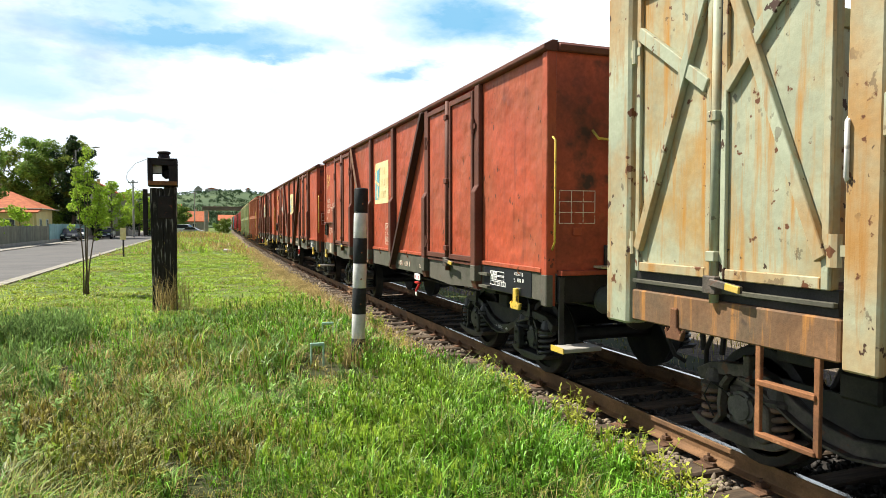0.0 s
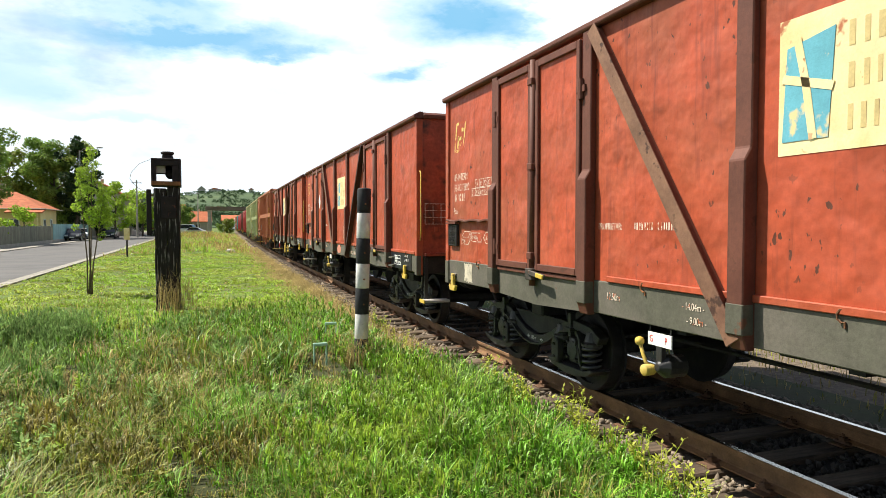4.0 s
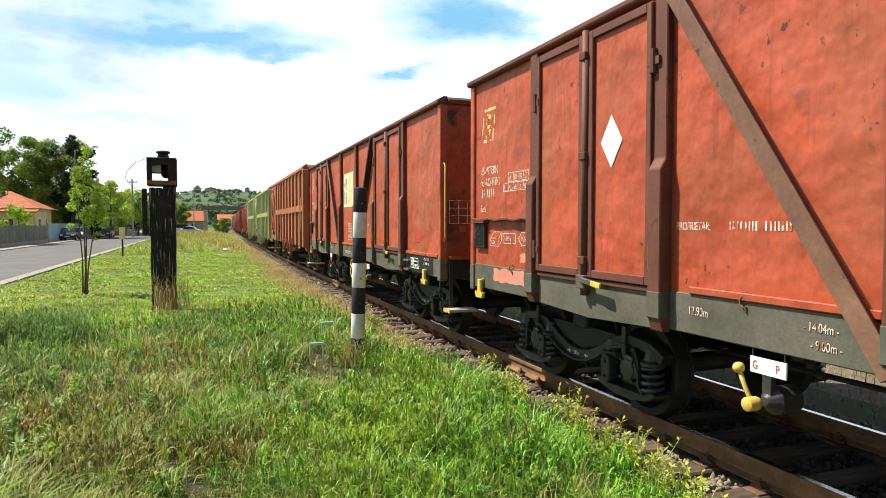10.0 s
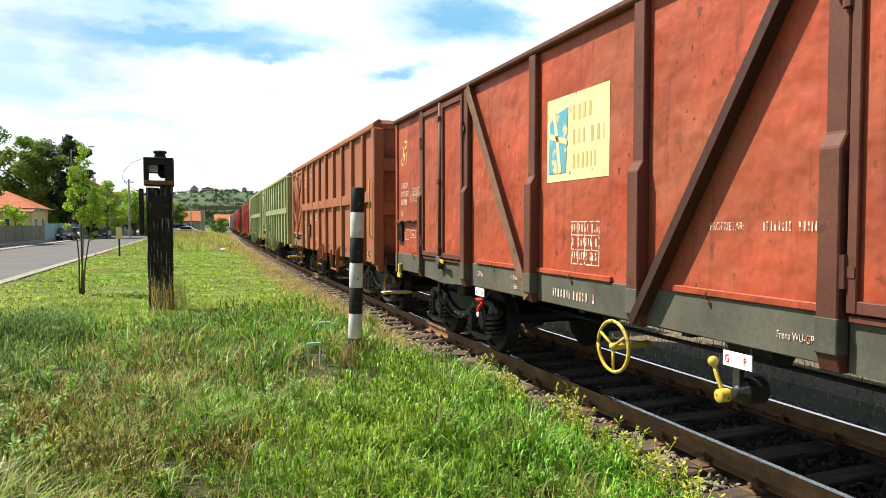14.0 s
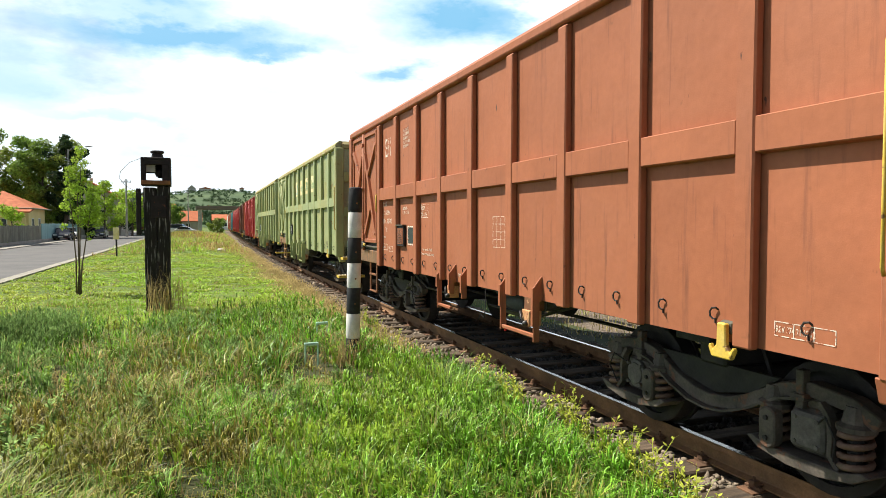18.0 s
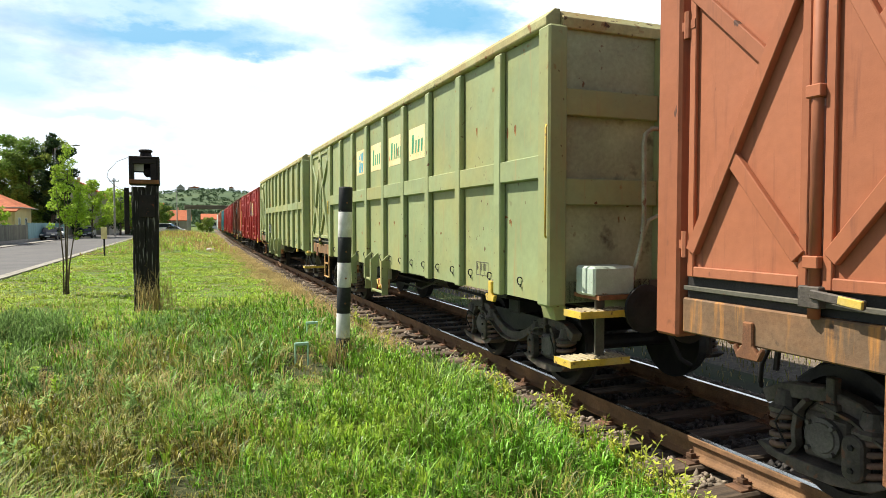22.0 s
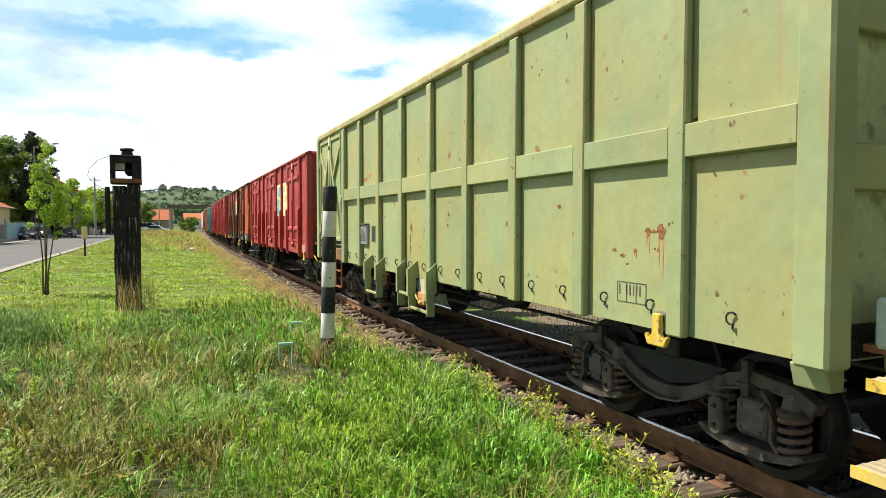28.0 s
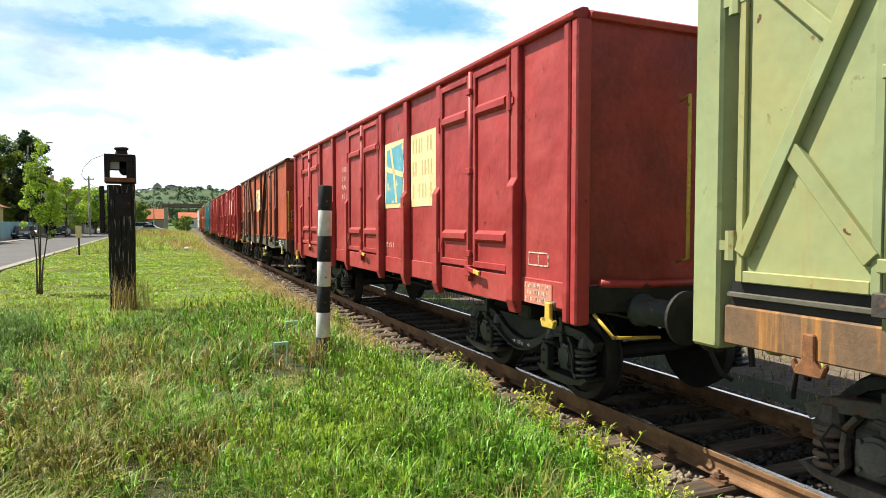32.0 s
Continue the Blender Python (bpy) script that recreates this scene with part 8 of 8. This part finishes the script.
def young_tree(x, y):
    """Slim multi-stemmed sapling with a light narrow crown."""
    root = tagged(new("sapling"), "slim young street tree with light green leaves", "tree")
    root.location = (x, y, ground_z(x, y) - 0.05)
    bm = bmesh.new()
    clumps = []
    rng = random.Random(5)
    for k, (dx, dy, hh) in enumerate(((-0.22, 0.0, 3.5), (0.10, 0.1, 4.1), (0.42, -0.1, 3.0), (0.0, 0.05, 3.8))):
        pts = [Vector((0.04 * k - 0.06, 0, 0)), Vector((dx * 0.25, dy, hh * 0.3)), Vector((dx * 0.6, dy, hh * 0.62)), Vector((dx, dy, hh))]
        tube(bm, pts, 0.021, 7, (1.2, 0.9, 0.6, 0.15))
        for j in range(11):
            q = 0.52 + 0.47 * j / 10
            p = pts[1].lerp(pts[3], (q - 0.3) / 0.7)
            a = rng.uniform(0, math.tau)
            reach = rng.uniform(0.08, 0.34) * (1.15 - q)
            e = p + Vector((math.cos(a) * reach * 1.6, math.sin(a) * reach * 1.6, reach * 0.9))
            tube(bm, [p, e], 0.012, 5, (1, 0.4))
            clumps.append((e.x, e.y, e.z, (0.11 + 0.12 * rng.random()) * (1.0 if q > 0.6 else 0.6)))
    part("trunk", bm, M["bark"], root, "thin forked grey trunk", 0, True)
    crown_mesh("crown", clumps, 0.040, 2900, M["lime"], root, 6)


young_tree(-2.98, 20.4)
tree(-21.2, 75.0, 14.8, 4.0, 21, M["leaf"], "tall broadleaf garden tree at the road side", 0.16, 240, 0.3, 0.3, 13)
tree(-19.4, 103.0, 14.2, 4.4, 22, M["leaf"], "broad green garden tree behind a yellow house", 0.19, 360, 0.3, 0.18, 15)
tree(-16.2, 101.0, 14.6, 2.6, 23, M["leaf_dark"], "narrow very dark conifer-like tree", 0.24, 220, 0.25, 0.10, 15)
tree(-25.0, 104.0, 12.5, 4.4, 24, M["leaf"], "broadleaf garden tree over a roof", 0.24, 130, 0.25, 0.2, 11)
tree(-17.6, 79.0, 4.0, 1.9, 25, M["lime"], "rounded garden shrub by the fence", 0.16, 220, 0.12, 0.1, 8)
tree(-11.9, 104.0, 8.6, 2.6, 26, M["lime"], "light green weeping street tree", 0.2, 140, 0.15, 0.2, 11)
tree(-9.6, 121.0, 8.0, 3.0, 27, M["lime"], "light green street tree", 0.22, 130, 0.16, 0.2, 10)
tree(-15.6, 112.0, 6.0, 2.6, 28, M["leaf_dark"], "dark garden tree down the street", 0.25, 150, 0.2, 0.1, 11)
tree(-5.0, 182.0, 7.5, 3.2, 29, M["leaf"], "round dark tree before far houses", 0.3, 130, 0.2, 0.12, 10)
for k, (bx, by, bh) in enumerate(((-16.2, 64.0, 1.7), (-16.0, 67.0, 1.4), (-16.3, 70.5, 1.9), (-16.1, 74.0, 1.3), (-9.0, 124.0, 5.4))):
    tree(bx, by, bh, bh * 0.62, 70 + k, M["leaf_dark"] if k == 4 else M["lime"], "dark clipped bush down the street" if k == 4 else "light green bush before a board fence", 0.13, 260, 0.05, 0.05, 7, "bush")
tree(5.2, 160.0, 3.4, 2.1, 30, M["leaf"], "round green bush by the line", 0.18, 260, 0.12, 0.05, 9, "bush")

# ------------------------------------------------------------------ houses, fences
def house(x0, x1, y0, y1, eave, ridge, wall, label, windows=(), along="y", base=-0.15, overhang=0.6, hip=False):
    """A house with a tiled gable roof, wall openings with frames and panes, and a chimney."""
    root = tagged(new("house"), label, "house")
    root.location = (x0, y0, base)
    w, d = x1 - x0, y1 - y0
    P("wall", lambda bm: box(bm, 0, w, 0, d, 0, eave), wall, root, "", 0.02)
    o = overhang
    if hip:
        r = P("roof", lambda bm: hexa(bm, ((-o, -o, eave - 0.15), (w + o, -o, eave - 0.15), (w + o, d + o, eave - 0.15), (-o, d + o, eave - 0.15), (d * 0.38, d / 2 - 0.1, ridge), (w - d * 0.38, d / 2 - 0.1, ridge), (w - d * 0.38, d / 2 + 0.1, ridge), (d * 0.38, d / 2 + 0.1, ridge))), M["tiles"], root, "orange-brown clay-tiled hipped roof")
        P("gutter", lambda bm: (tube(bm, [(-o, -o - 0.06, eave - 0.16), (w + o, -o - 0.06, eave - 0.16)], 0.07, 6), tube(bm, [(w + o + 0.06, -o, eave - 0.16), (w + o + 0.06, d + o, eave - 0.16)], 0.07, 6)), M["wall_beige"], r)
    elif along == "y":
        gable = [(0, eave), (w, eave), (w / 2, ridge)]
        P("gable", lambda bm: extrude_profile(bm, gable, 0.02, d - 0.02, "y"), wall, root)
        r = P("roof", lambda bm: (extrude_profile(bm, [(-o, eave - 0.22), (w / 2, ridge + 0.05), (w / 2, ridge + 0.25), (-o - 0.05, eave - 0.02)], -o, d + o, "y"),
                                  extrude_profile(bm, [(w + o, eave - 0.22), (w / 2, ridge + 0.05), (w / 2, ridge + 0.25), (w + o + 0.05, eave - 0.02)], -o, d + o, "y")), M["tiles"], root, "orange clay-tiled roof")
    else:
        gable = [(0, eave), (d, eave), (d / 2, ridge)]
        P("gable", lambda bm: extrude_profile(bm, gable, 0.02, w - 0.02, "x"), wall, root)
        r = P("roof", lambda bm: (extrude_profile(bm, [(-o, eave - 0.22), (d / 2, ridge + 0.05), (d / 2, ridge + 0.25), (-o - 0.05, eave - 0.02)], -o, w + o, "x"),
                                  extrude_profile(bm, [(d + o, eave - 0.22), (d / 2, ridge + 0.05), (d / 2, ridge + 0.25), (d + o + 0.05, eave - 0.02)], -o, w + o, "x")), M["tiles"], root, "orange clay-tiled roof")
    P("chimney", lambda bm: (box(bm, w * 0.45, w * 0.45 + 0.5, d * 0.6, d * 0.6 + 0.5, ridge - 0.8, ridge + 1.0), box(bm, w * 0.45 - 0.05, w * 0.45 + 0.55, d * 0.6 - 0.05, d * 0.6 + 0.55, ridge + 0.9, ridge + 1.02)), M["wall_beige"], r)
    for face, a, z, ww, hh in windows:
        if face == "s":
            win = P("window", lambda bm: (box(bm, a, a + 0.08, -0.06, 0.05, z, z + hh), box(bm, a + ww - 0.08, a + ww, -0.06, 0.05, z, z + hh), box(bm, a + 0.08, a + ww - 0.08, -0.06, 0.05, z, z + 0.08), box(bm, a + 0.08, a + ww - 0.08, -0.06, 0.05, z + hh - 0.08, z + hh), box(bm, a + ww / 2 - 0.03, a + ww / 2 + 0.03, -0.05, 0.05, z + 0.08, z + hh - 0.08)), M["wall_white"], root, "white window frame")
            cube("pane", (a + 0.08, a + ww - 0.08, -0.03, -0.01, z + 0.08, z + hh - 0.08), M["glass"], win)
        else:
            win = P("window", lambda bm: (box(bm, w - 0.05, w + 0.06, a, a + 0.08, z, z + hh), box(bm, w - 0.05, w + 0.06, a + ww - 0.08, a + ww, z, z + hh), box(bm, w - 0.05, w + 0.06, a + 0.08, a + ww - 0.08, z, z + 0.08), box(bm, w - 0.05, w + 0.06, a + 0.08, a + ww - 0.08, z + hh - 0.08, z + hh), box(bm, w - 0.05, w + 0.05, a + ww / 2 - 0.03, a + ww / 2 + 0.03, z + 0.08, z + hh - 0.08)), M["wall_white"], root, "white window frame")
            cube("pane", (w + 0.01, w + 0.03, a + 0.08, a + ww - 0.08, z + 0.08, z + hh - 0.08), M["glass"], win)
    return root


h1 = house(-27.6, -17.9, 88.0, 97.0, 4.0, 6.0, M["wall_yellow"], "yellow plastered house with a hipped tiled roof", [("s", 3.2, 1.2, 1.2, 1.5), ("s", 6.4, 1.2, 1.2, 1.5), ("e", 1.6, 1.2, 1.1, 1.5), ("e", 5.2, 1.2, 1.1, 1.5)], "x", hip=True)
for yy in (-1.6, -0.1):
    P("porch_column", lambda bm: box(bm, 9.5, 9.75, yy, yy + 0.25, 0, 3.5), M["wall_yellow"], h1)
P("porch_roof", lambda bm: hexa(bm, ((6.6, -2.1, 3.30), (10.3, -2.1, 3.30), (10.3, 0.4, 3.75), (6.6, 0.4, 3.75), (6.6, -2.1, 3.45), (10.3, -2.1, 3.45), (10.3, 0.4, 3.92), (6.6, 0.4, 3.92))), M["tiles"], h1)
house(-22.0, -11.8, 126.0, 138.0, 6.3, 9.3, M["wall_beige"], "beige two-storey house with an orange roof", [("s", 2.0, 3.0, 1.2, 1.4), ("s", 5.0, 3.0, 1.2, 1.4), ("e", 2.0, 1.0, 1.2, 1.4), ("e", 6.0, 1.0, 1.2, 1.4)], "y")
house(-20.0, -12.6, 145.0, 158.0, 4.5, 7.6, M["wall_beige"], "beige house with a tiled roof down the street", [("s", 2.0, 1.2, 1.2, 1.4), ("e", 3.0, 1.2, 1.2, 1.4)], "y")
house(-12.5, -5.2, 196.0, 206.0, 3.8, 7.6, M["wall_beige"], "far house with a broad orange roof", [("s", 2.0, 1.2, 1.2, 1.4), ("s", 4.6, 1.2, 1.2, 1.4)], "x")
house(-4.0, 2.0, 206.0, 216.0, 3.0, 5.8, M["wall_beige"], "far low house with an orange roof", [("s", 2.0, 1.0, 1.2, 1.3)], "x")
house(7.0, 22.0, 250.0, 262.0, 3.6, 5.4, M["wall_white"], "far long white building beyond the overpass", [("s", 3.0, 1.2, 1.6, 1.4), ("s", 7.0, 1.2, 1.6, 1.4), ("s", 11.0, 1.2, 1.6, 1.4)], "x")


def fence(x, y0, y1, h, material, label, step, gap, post_every):
    """A street fence along y of upright boards between posts on a plinth."""
    root = tagged(new("fence"), label, "fence")
    root.location = (x, y0, -0.06)
    n = int((y1 - y0) / step)
    bm = bmesh.new()
    box(bm, -0.02, 0.06, 0, step - gap, 0.25, h)
    finish(bm, 0.006)
    me = bpy.data.meshes.new("board")
    bm.to_mesh(me)
    bm.free()
    me.materials.append(material)
    for k in range(n):
        ob = new("board", me)
        ob.parent = root
        ob.location = (0, k * step, 0.02 * math.sin(k * 1.7))
    cube("plinth", (-0.12, 0.08, 0, y1 - y0, 0, 0.28), M["concrete"], root)
    k = 0.0
    while k <= y1 - y0:
        cube("post", (-0.14, -0.02, k - 0.06, k + 0.06, 0, h + 0.08), M["concrete"], root)
        k += post_every


fence(-15.3, 81.0, 104.0, 1.95, M["fence_teal"], "teal sheet-metal street fence", 0.5, 0.025, 2.5)
fence(-15.3, 60.0, 80.8, 1.75, M["fence_grey"], "weathered grey board fence on a plinth", 0.45, 0.04, 2.6)
fence(-15.4, 106.0, 132.0, 2.1, M["fence_grey"], "grey street fence down the road", 0.5, 0.03, 2.5)

# ------------------------------------------------------------------ street furniture
def utility_pole(x, y, h, label, lamp=False):
    root = tagged(new("utility_pole"), label, "utility pole")
    root.location = (x, y, -0.2)
    P("shaft", lambda bm: lathe(bm, [(0, 0.17), (h * 0.5, 0.135), (h, 0.10)], (0, 0, 0), 12, "z"), M["concrete"], root, "grey concrete shaft")
    if lamp:
        a = P("arm", lambda bm: tube(bm, [(0, 0, h - 0.3), (0.5, 0, h + 0.25), (1.5, 0, h + 0.38), (2.2, 0, h + 0.42)], 0.04, 8), M["concrete"], root)
        P("lamp_head", lambda bm: extrude_profile(bm, [(2.1, h + 0.36), (2.9, h + 0.42), (2.95, h + 0.50), (2.5, h + 0.58), (2.1, h + 0.50)], -0.14, 0.14, "y"), M["concrete"], a)
    else:
        P("crossarm", lambda bm: box(bm, -0.7, 0.7, -0.05, 0.05, h - 0.5, h - 0.38), M["concrete"], root)
        for dx in (-0.6, -0.2, 0.2, 0.6):
            P("insulator", lambda bm: lathe(bm, [(0, 0.05), (0.12, 0.06), (0.2, 0.02)], (dx, 0, h - 0.38), 8, "z"), M["wall_white"], root)
    return root


utility_pole(-15.7, 101.0, 12.2, "concrete street lamp pole with a curved arm", True)
utility_pole(-9.45, 110.0, 8.9, "concrete utility pole with a crossarm")
utility_pole(-1.2, 190.0, 11.0, "far concrete utility pole")


def car(x, y, turn, paint, label, van=False):
    """A parked car: shaped body, glasshouse, wheels, lights."""
    root = tagged(new("car"), label, "car")
    root.matrix_basis = pose(x, y, -0.08, 0, 0, turn)
    ln, w = (4.9, 0.95) if van else (4.2, 0.86)
    hood, roof = (1.15, 1.95) if van else (0.92, 1.45)
    prof = [(-ln / 2, 0.35), (-ln / 2 + 0.05, hood - 0.2), (-ln / 2 + 0.9, hood), (-ln / 2 + 1.5, hood + 0.05), (ln / 2 - 0.35, hood + 0.05), (ln / 2 - 0.02, hood - 0.15), (ln / 2, 0.4), (ln / 2 - 0.3, 0.28), (-ln / 2 + 0.3, 0.28)]
    body = P("body", lambda bm: extrude_profile(bm, [(q, z) for q, z in prof], -w, w, "x"), paint, root, "", 0.06)
    cab = [(-ln / 2 + 1.1, hood), (-ln / 2 + 1.75, roof - 0.04), (-ln / 2 + 2.2, roof), (ln / 2 - (0.4 if van else 1.1), roof), (ln / 2 - (0.15 if van else 0.35), hood)]
    P("glasshouse", lambda bm: extrude_profile(bm, cab, -w + 0.10, w - 0.10, "x"), M["glass"], root, "dark window glass", 0.04)
    P("roof_panel", lambda bm: extrude_profile(bm, [(-ln / 2 + 1.7, roof - 0.02), (-ln / 2 + 2.2, roof + 0.03), (ln / 2 - (0.4 if van else 1.1), roof + 0.03), (ln / 2 - (0.35 if van else 1.0), roof - 0.03)], -w + 0.08, w - 0.08, "x"), paint, root, "", 0.02)
    for s in (-1, 1):
        for q in (-ln / 2 + 0.8, ln / 2 - 0.8):
            wh = P("wheel", lambda bm: lathe(bm, [(s * (w - 0.18), 0.31), (s * (w + 0.01), 0.31), (s * (w + 0.02), 0.24), (s * (w - 0.02), 0.2)], (0, q, 0.31), 18), M["rubber"], root)
            P("rim", lambda bm: lathe(bm, [(s * (w - 0.03), 0.2), (s * (w + 0.012), 0.19), (s * (w + 0.02), 0.05)], (0, q, 0.31), 14), M["car_silver"], wh)
        cube("headlight", (*sorted((s * (w - 0.45), s * (w - 0.10))), -ln / 2 - 0.01, -ln / 2 + 0.12, hood - 0.34, hood - 0.18), M["white"], root, "", 0.02)
        cube("tail_light", (*sorted((s * (w - 0.30), s * (w - 0.06))), ln / 2 - 0.10, ln / 2 + 0.015, hood - 0.30, hood - 0.10), M["red_mark"], root, "", 0.02)
    cube("bumper", (-w + 0.04, w - 0.04, -ln / 2 - 0.05, -ln / 2 + 0.10, 0.34, 0.52), M["rubber"], root, "", 0.02)
    cube("number_plate", (-0.26, 0.26, -ln / 2 - 0.065, -ln / 2 - 0.052, 0.40, 0.51), M["white"], root)


car(-12.2, 100.0, 4, M["car_dark"], "dark parked car at the kerb")
car(-12.6, 106.0, 0, M["car_silver"], "silver parked car at the kerb")
car(-15.0, 96.0, 8, M["car_white"], "white parked car by a fence")
car(-14.4, 88.5, 0, M["car_dark"], "dark parked car beside the teal fence")
car(-2.6, 140.0, 72, M["car_white"], "white parked van beyond the bank", True)
car(-1.2, 134.0, 78, M["car_silver"], "silver parked car beyond the bank")
car(-5.5, 146.0, 60, M["car_white"], "white parked car beyond the bank")

# ------------------------------------------------------------------ overpass, hill
def overpass():
    root = tagged(new("overpass"), "plain concrete overpass crossing the line on square piers", "bridge")
    root.location = (0, 172.0, -0.3)
    P("deck", lambda bm: box(bm, 0.6, 46.0, -3.5, 3.5, 5.75, 6.35), M["bridge"], root, "", 0.05)
    P("parapet", lambda bm: box(bm, 0.6, 46.0, -3.6, -3.35, 6.35, 6.6), M["bridge"], root, "", 0.03)
    for x in (1.6, 17.0, 32.0):
        P("pier", lambda bm: box(bm, x - 0.45, x + 0.45, -2.6, -1.4, 0, 5.75), M["concrete"], root, "", 0.05)
        P("pier", lambda bm: box(bm, x - 0.45, x + 0.45, 1.4, 2.6, 0, 5.75), M["concrete"], root, "", 0.05)


overpass()


def build_hill():
    xs = np.linspace(-700, 900, 90)
    rows = ((420, -0.4), (520, 5.0), (640, 15.0), (760, 27.0), (860, 37.0), (940, 42.0), (1100, 34.0))
    def crest(x):
        return 1.0 + 0.10 * math.exp(-((x - 30) / 60) ** 2) - 0.10 * max(0.0, min(1.0, (x - 60) / 160)) + 0.04 * math.sin(x * 0.03) - 0.25 * max(0.0, min(1.0, (-x - 120) / 200))
    verts, faces, n = [], [], len(xs)
    for y, z in rows:
        for x in xs:
            verts.append((x, y, z * crest(x) + 1.2 * math.sin(x * 0.05 + y * 0.02)))
    for j in range(len(rows) - 1):
        for i in range(n - 1):
            faces.append((j * n + i, j * n + i + 1, (j + 1) * n + i + 1, (j + 1) * n + i))
    ob = raw("hill", verts, faces, M["hill"])
    for p in ob.data.polygons:
        p.use_smooth = True
    tagged(ob, "long green terraced hill on the horizon", "hill", kind="structure")
    rng = random.Random(9)
    clumps = []
    for k in range(1700):
        x = rng.uniform(-140, 220)
        q = rng.random()
        y = 430 + 500 * q
        band = [r for r in rows if r[0] <= y][-1]
        nxt = rows[rows.index(band) + 1]
        z = band[1] + (nxt[1] - band[1]) * (y - band[0]) / (nxt[0] - band[0])
        if 640 < y < 900 and math.sin(y * 0.11) > 0.0 and rng.random() < 0.85:
            continue
        clumps.append((x, y, z * crest(x) + 1.0, rng.uniform(1.4, 4.2) * (1.25 if q < 0.45 else 0.8)))
    for k in range(70):
        x = rng.uniform(-140, 220)
        clumps.append((x, 935, 42 * crest(x) + 1.0, rng.uniform(1.0, 2.6)))
    ob = crown_mesh("hill_woods", clumps, 0.9, 6.0, M["hill_leaf"], None, 12)
    tagged(ob, "scattered trees and woods on the hill", "woods", kind="stuff")
    for k, (x, w, h) in enumerate(((-6, 10, 5), (8, 16, 4), (150, 14, 5), (165, 10, 5), (60, 6, 4))):
        root = tagged(new("hill_house"), "tiny pale house on the crest of the hill", "house")
        root.location = (x, 930, 42 * crest(x) - 0.5)
        P("wall", lambda bm: box(bm, 0, w, 0, 7, 0, h), M["hazy"], root)
        P("roof", lambda bm: extrude_profile(bm, [(-0.6, h), (w + 0.6, h), (w / 2, h + (5 if k == 0 else 2.2))], -0.5, 7.5, "y"), M["tiles"] if k > 0 else M["wall_beige"], root)
    for k, (x, y, z) in enumerate(((-30, 560, 7.5), (8, 600, 11.5), (40, 545, 6.5), (75, 620, 14), (-60, 640, 15))):
        root = tagged(new("slope_house"), "small house among trees on the slope", "house")
        root.location = (x, y, z)
        P("wall", lambda bm: box(bm, 0, 9, 0, 7, 0, 4), M["hazy"], root)
        P("roof", lambda bm: extrude_profile(bm, [(-0.5, 4), (9.5, 4), (4.5, 6.6)], -0.5, 7.5, "y"), M["tiles"], root)


build_hill()

# ------------------------------------------------------------------ birds
def bird(name, rows):
    root = tagged(new(name), "small black bird gliding in the air", "bird")
    P("body", lambda bm: lathe(bm, [(-0.10, 0.004), (-0.05, 0.025), (0.02, 0.03), (0.09, 0.015), (0.16, 0.006)], (0, 0, 0), 8, "y"), M["bird"], root)
    for s in (-1, 1):
        P("wing", lambda bm: hexa(bm, ((s * 0.02, -0.06, 0), (s * 0.30, 0.03, 0.10), (s * 0.28, 0.07, 0.10), (s * 0.02, 0.05, 0), (s * 0.02, -0.06, 0.008), (s * 0.30, 0.03, 0.106), (s * 0.28, 0.07, 0.106), (s * 0.02, 0.05, 0.008))), M["bird"], root)
    return root, rows


BIRDS = [bird("bird", ((0.0, 60.0, 34.0, 16.0), (5.5, 18.5, 42.0, 11.5), (6.5, 9.5, 42.0, 10.7), (7.4, 4.3, 42.0, 11.0), (8.5, -1.6, 41.0, 10.9), (9.0, -4.5, 40.0, 9.8), (10.5, -14.0, 40.0, 10.4), (14.0, -45.0, 46.0, 16.0), (32.0, -160.0, 120.0, 40.0))),
         bird("bird", ((0.0, 70.0, 80.0, 26.0), (7.0, 13.0, 72.0, 19.0), (9.0, -12.2, 60.0, 14.2), (12.5, -40.0, 60.0, 16.0), (32.0, -260.0, 120.0, 40.0)))]


def bird_motions():
    for b, rows in BIRDS:
        walk(b, [(t, pose(x, y, z, 0, 12, 80)) for t, x, y, z in rows])


motions()
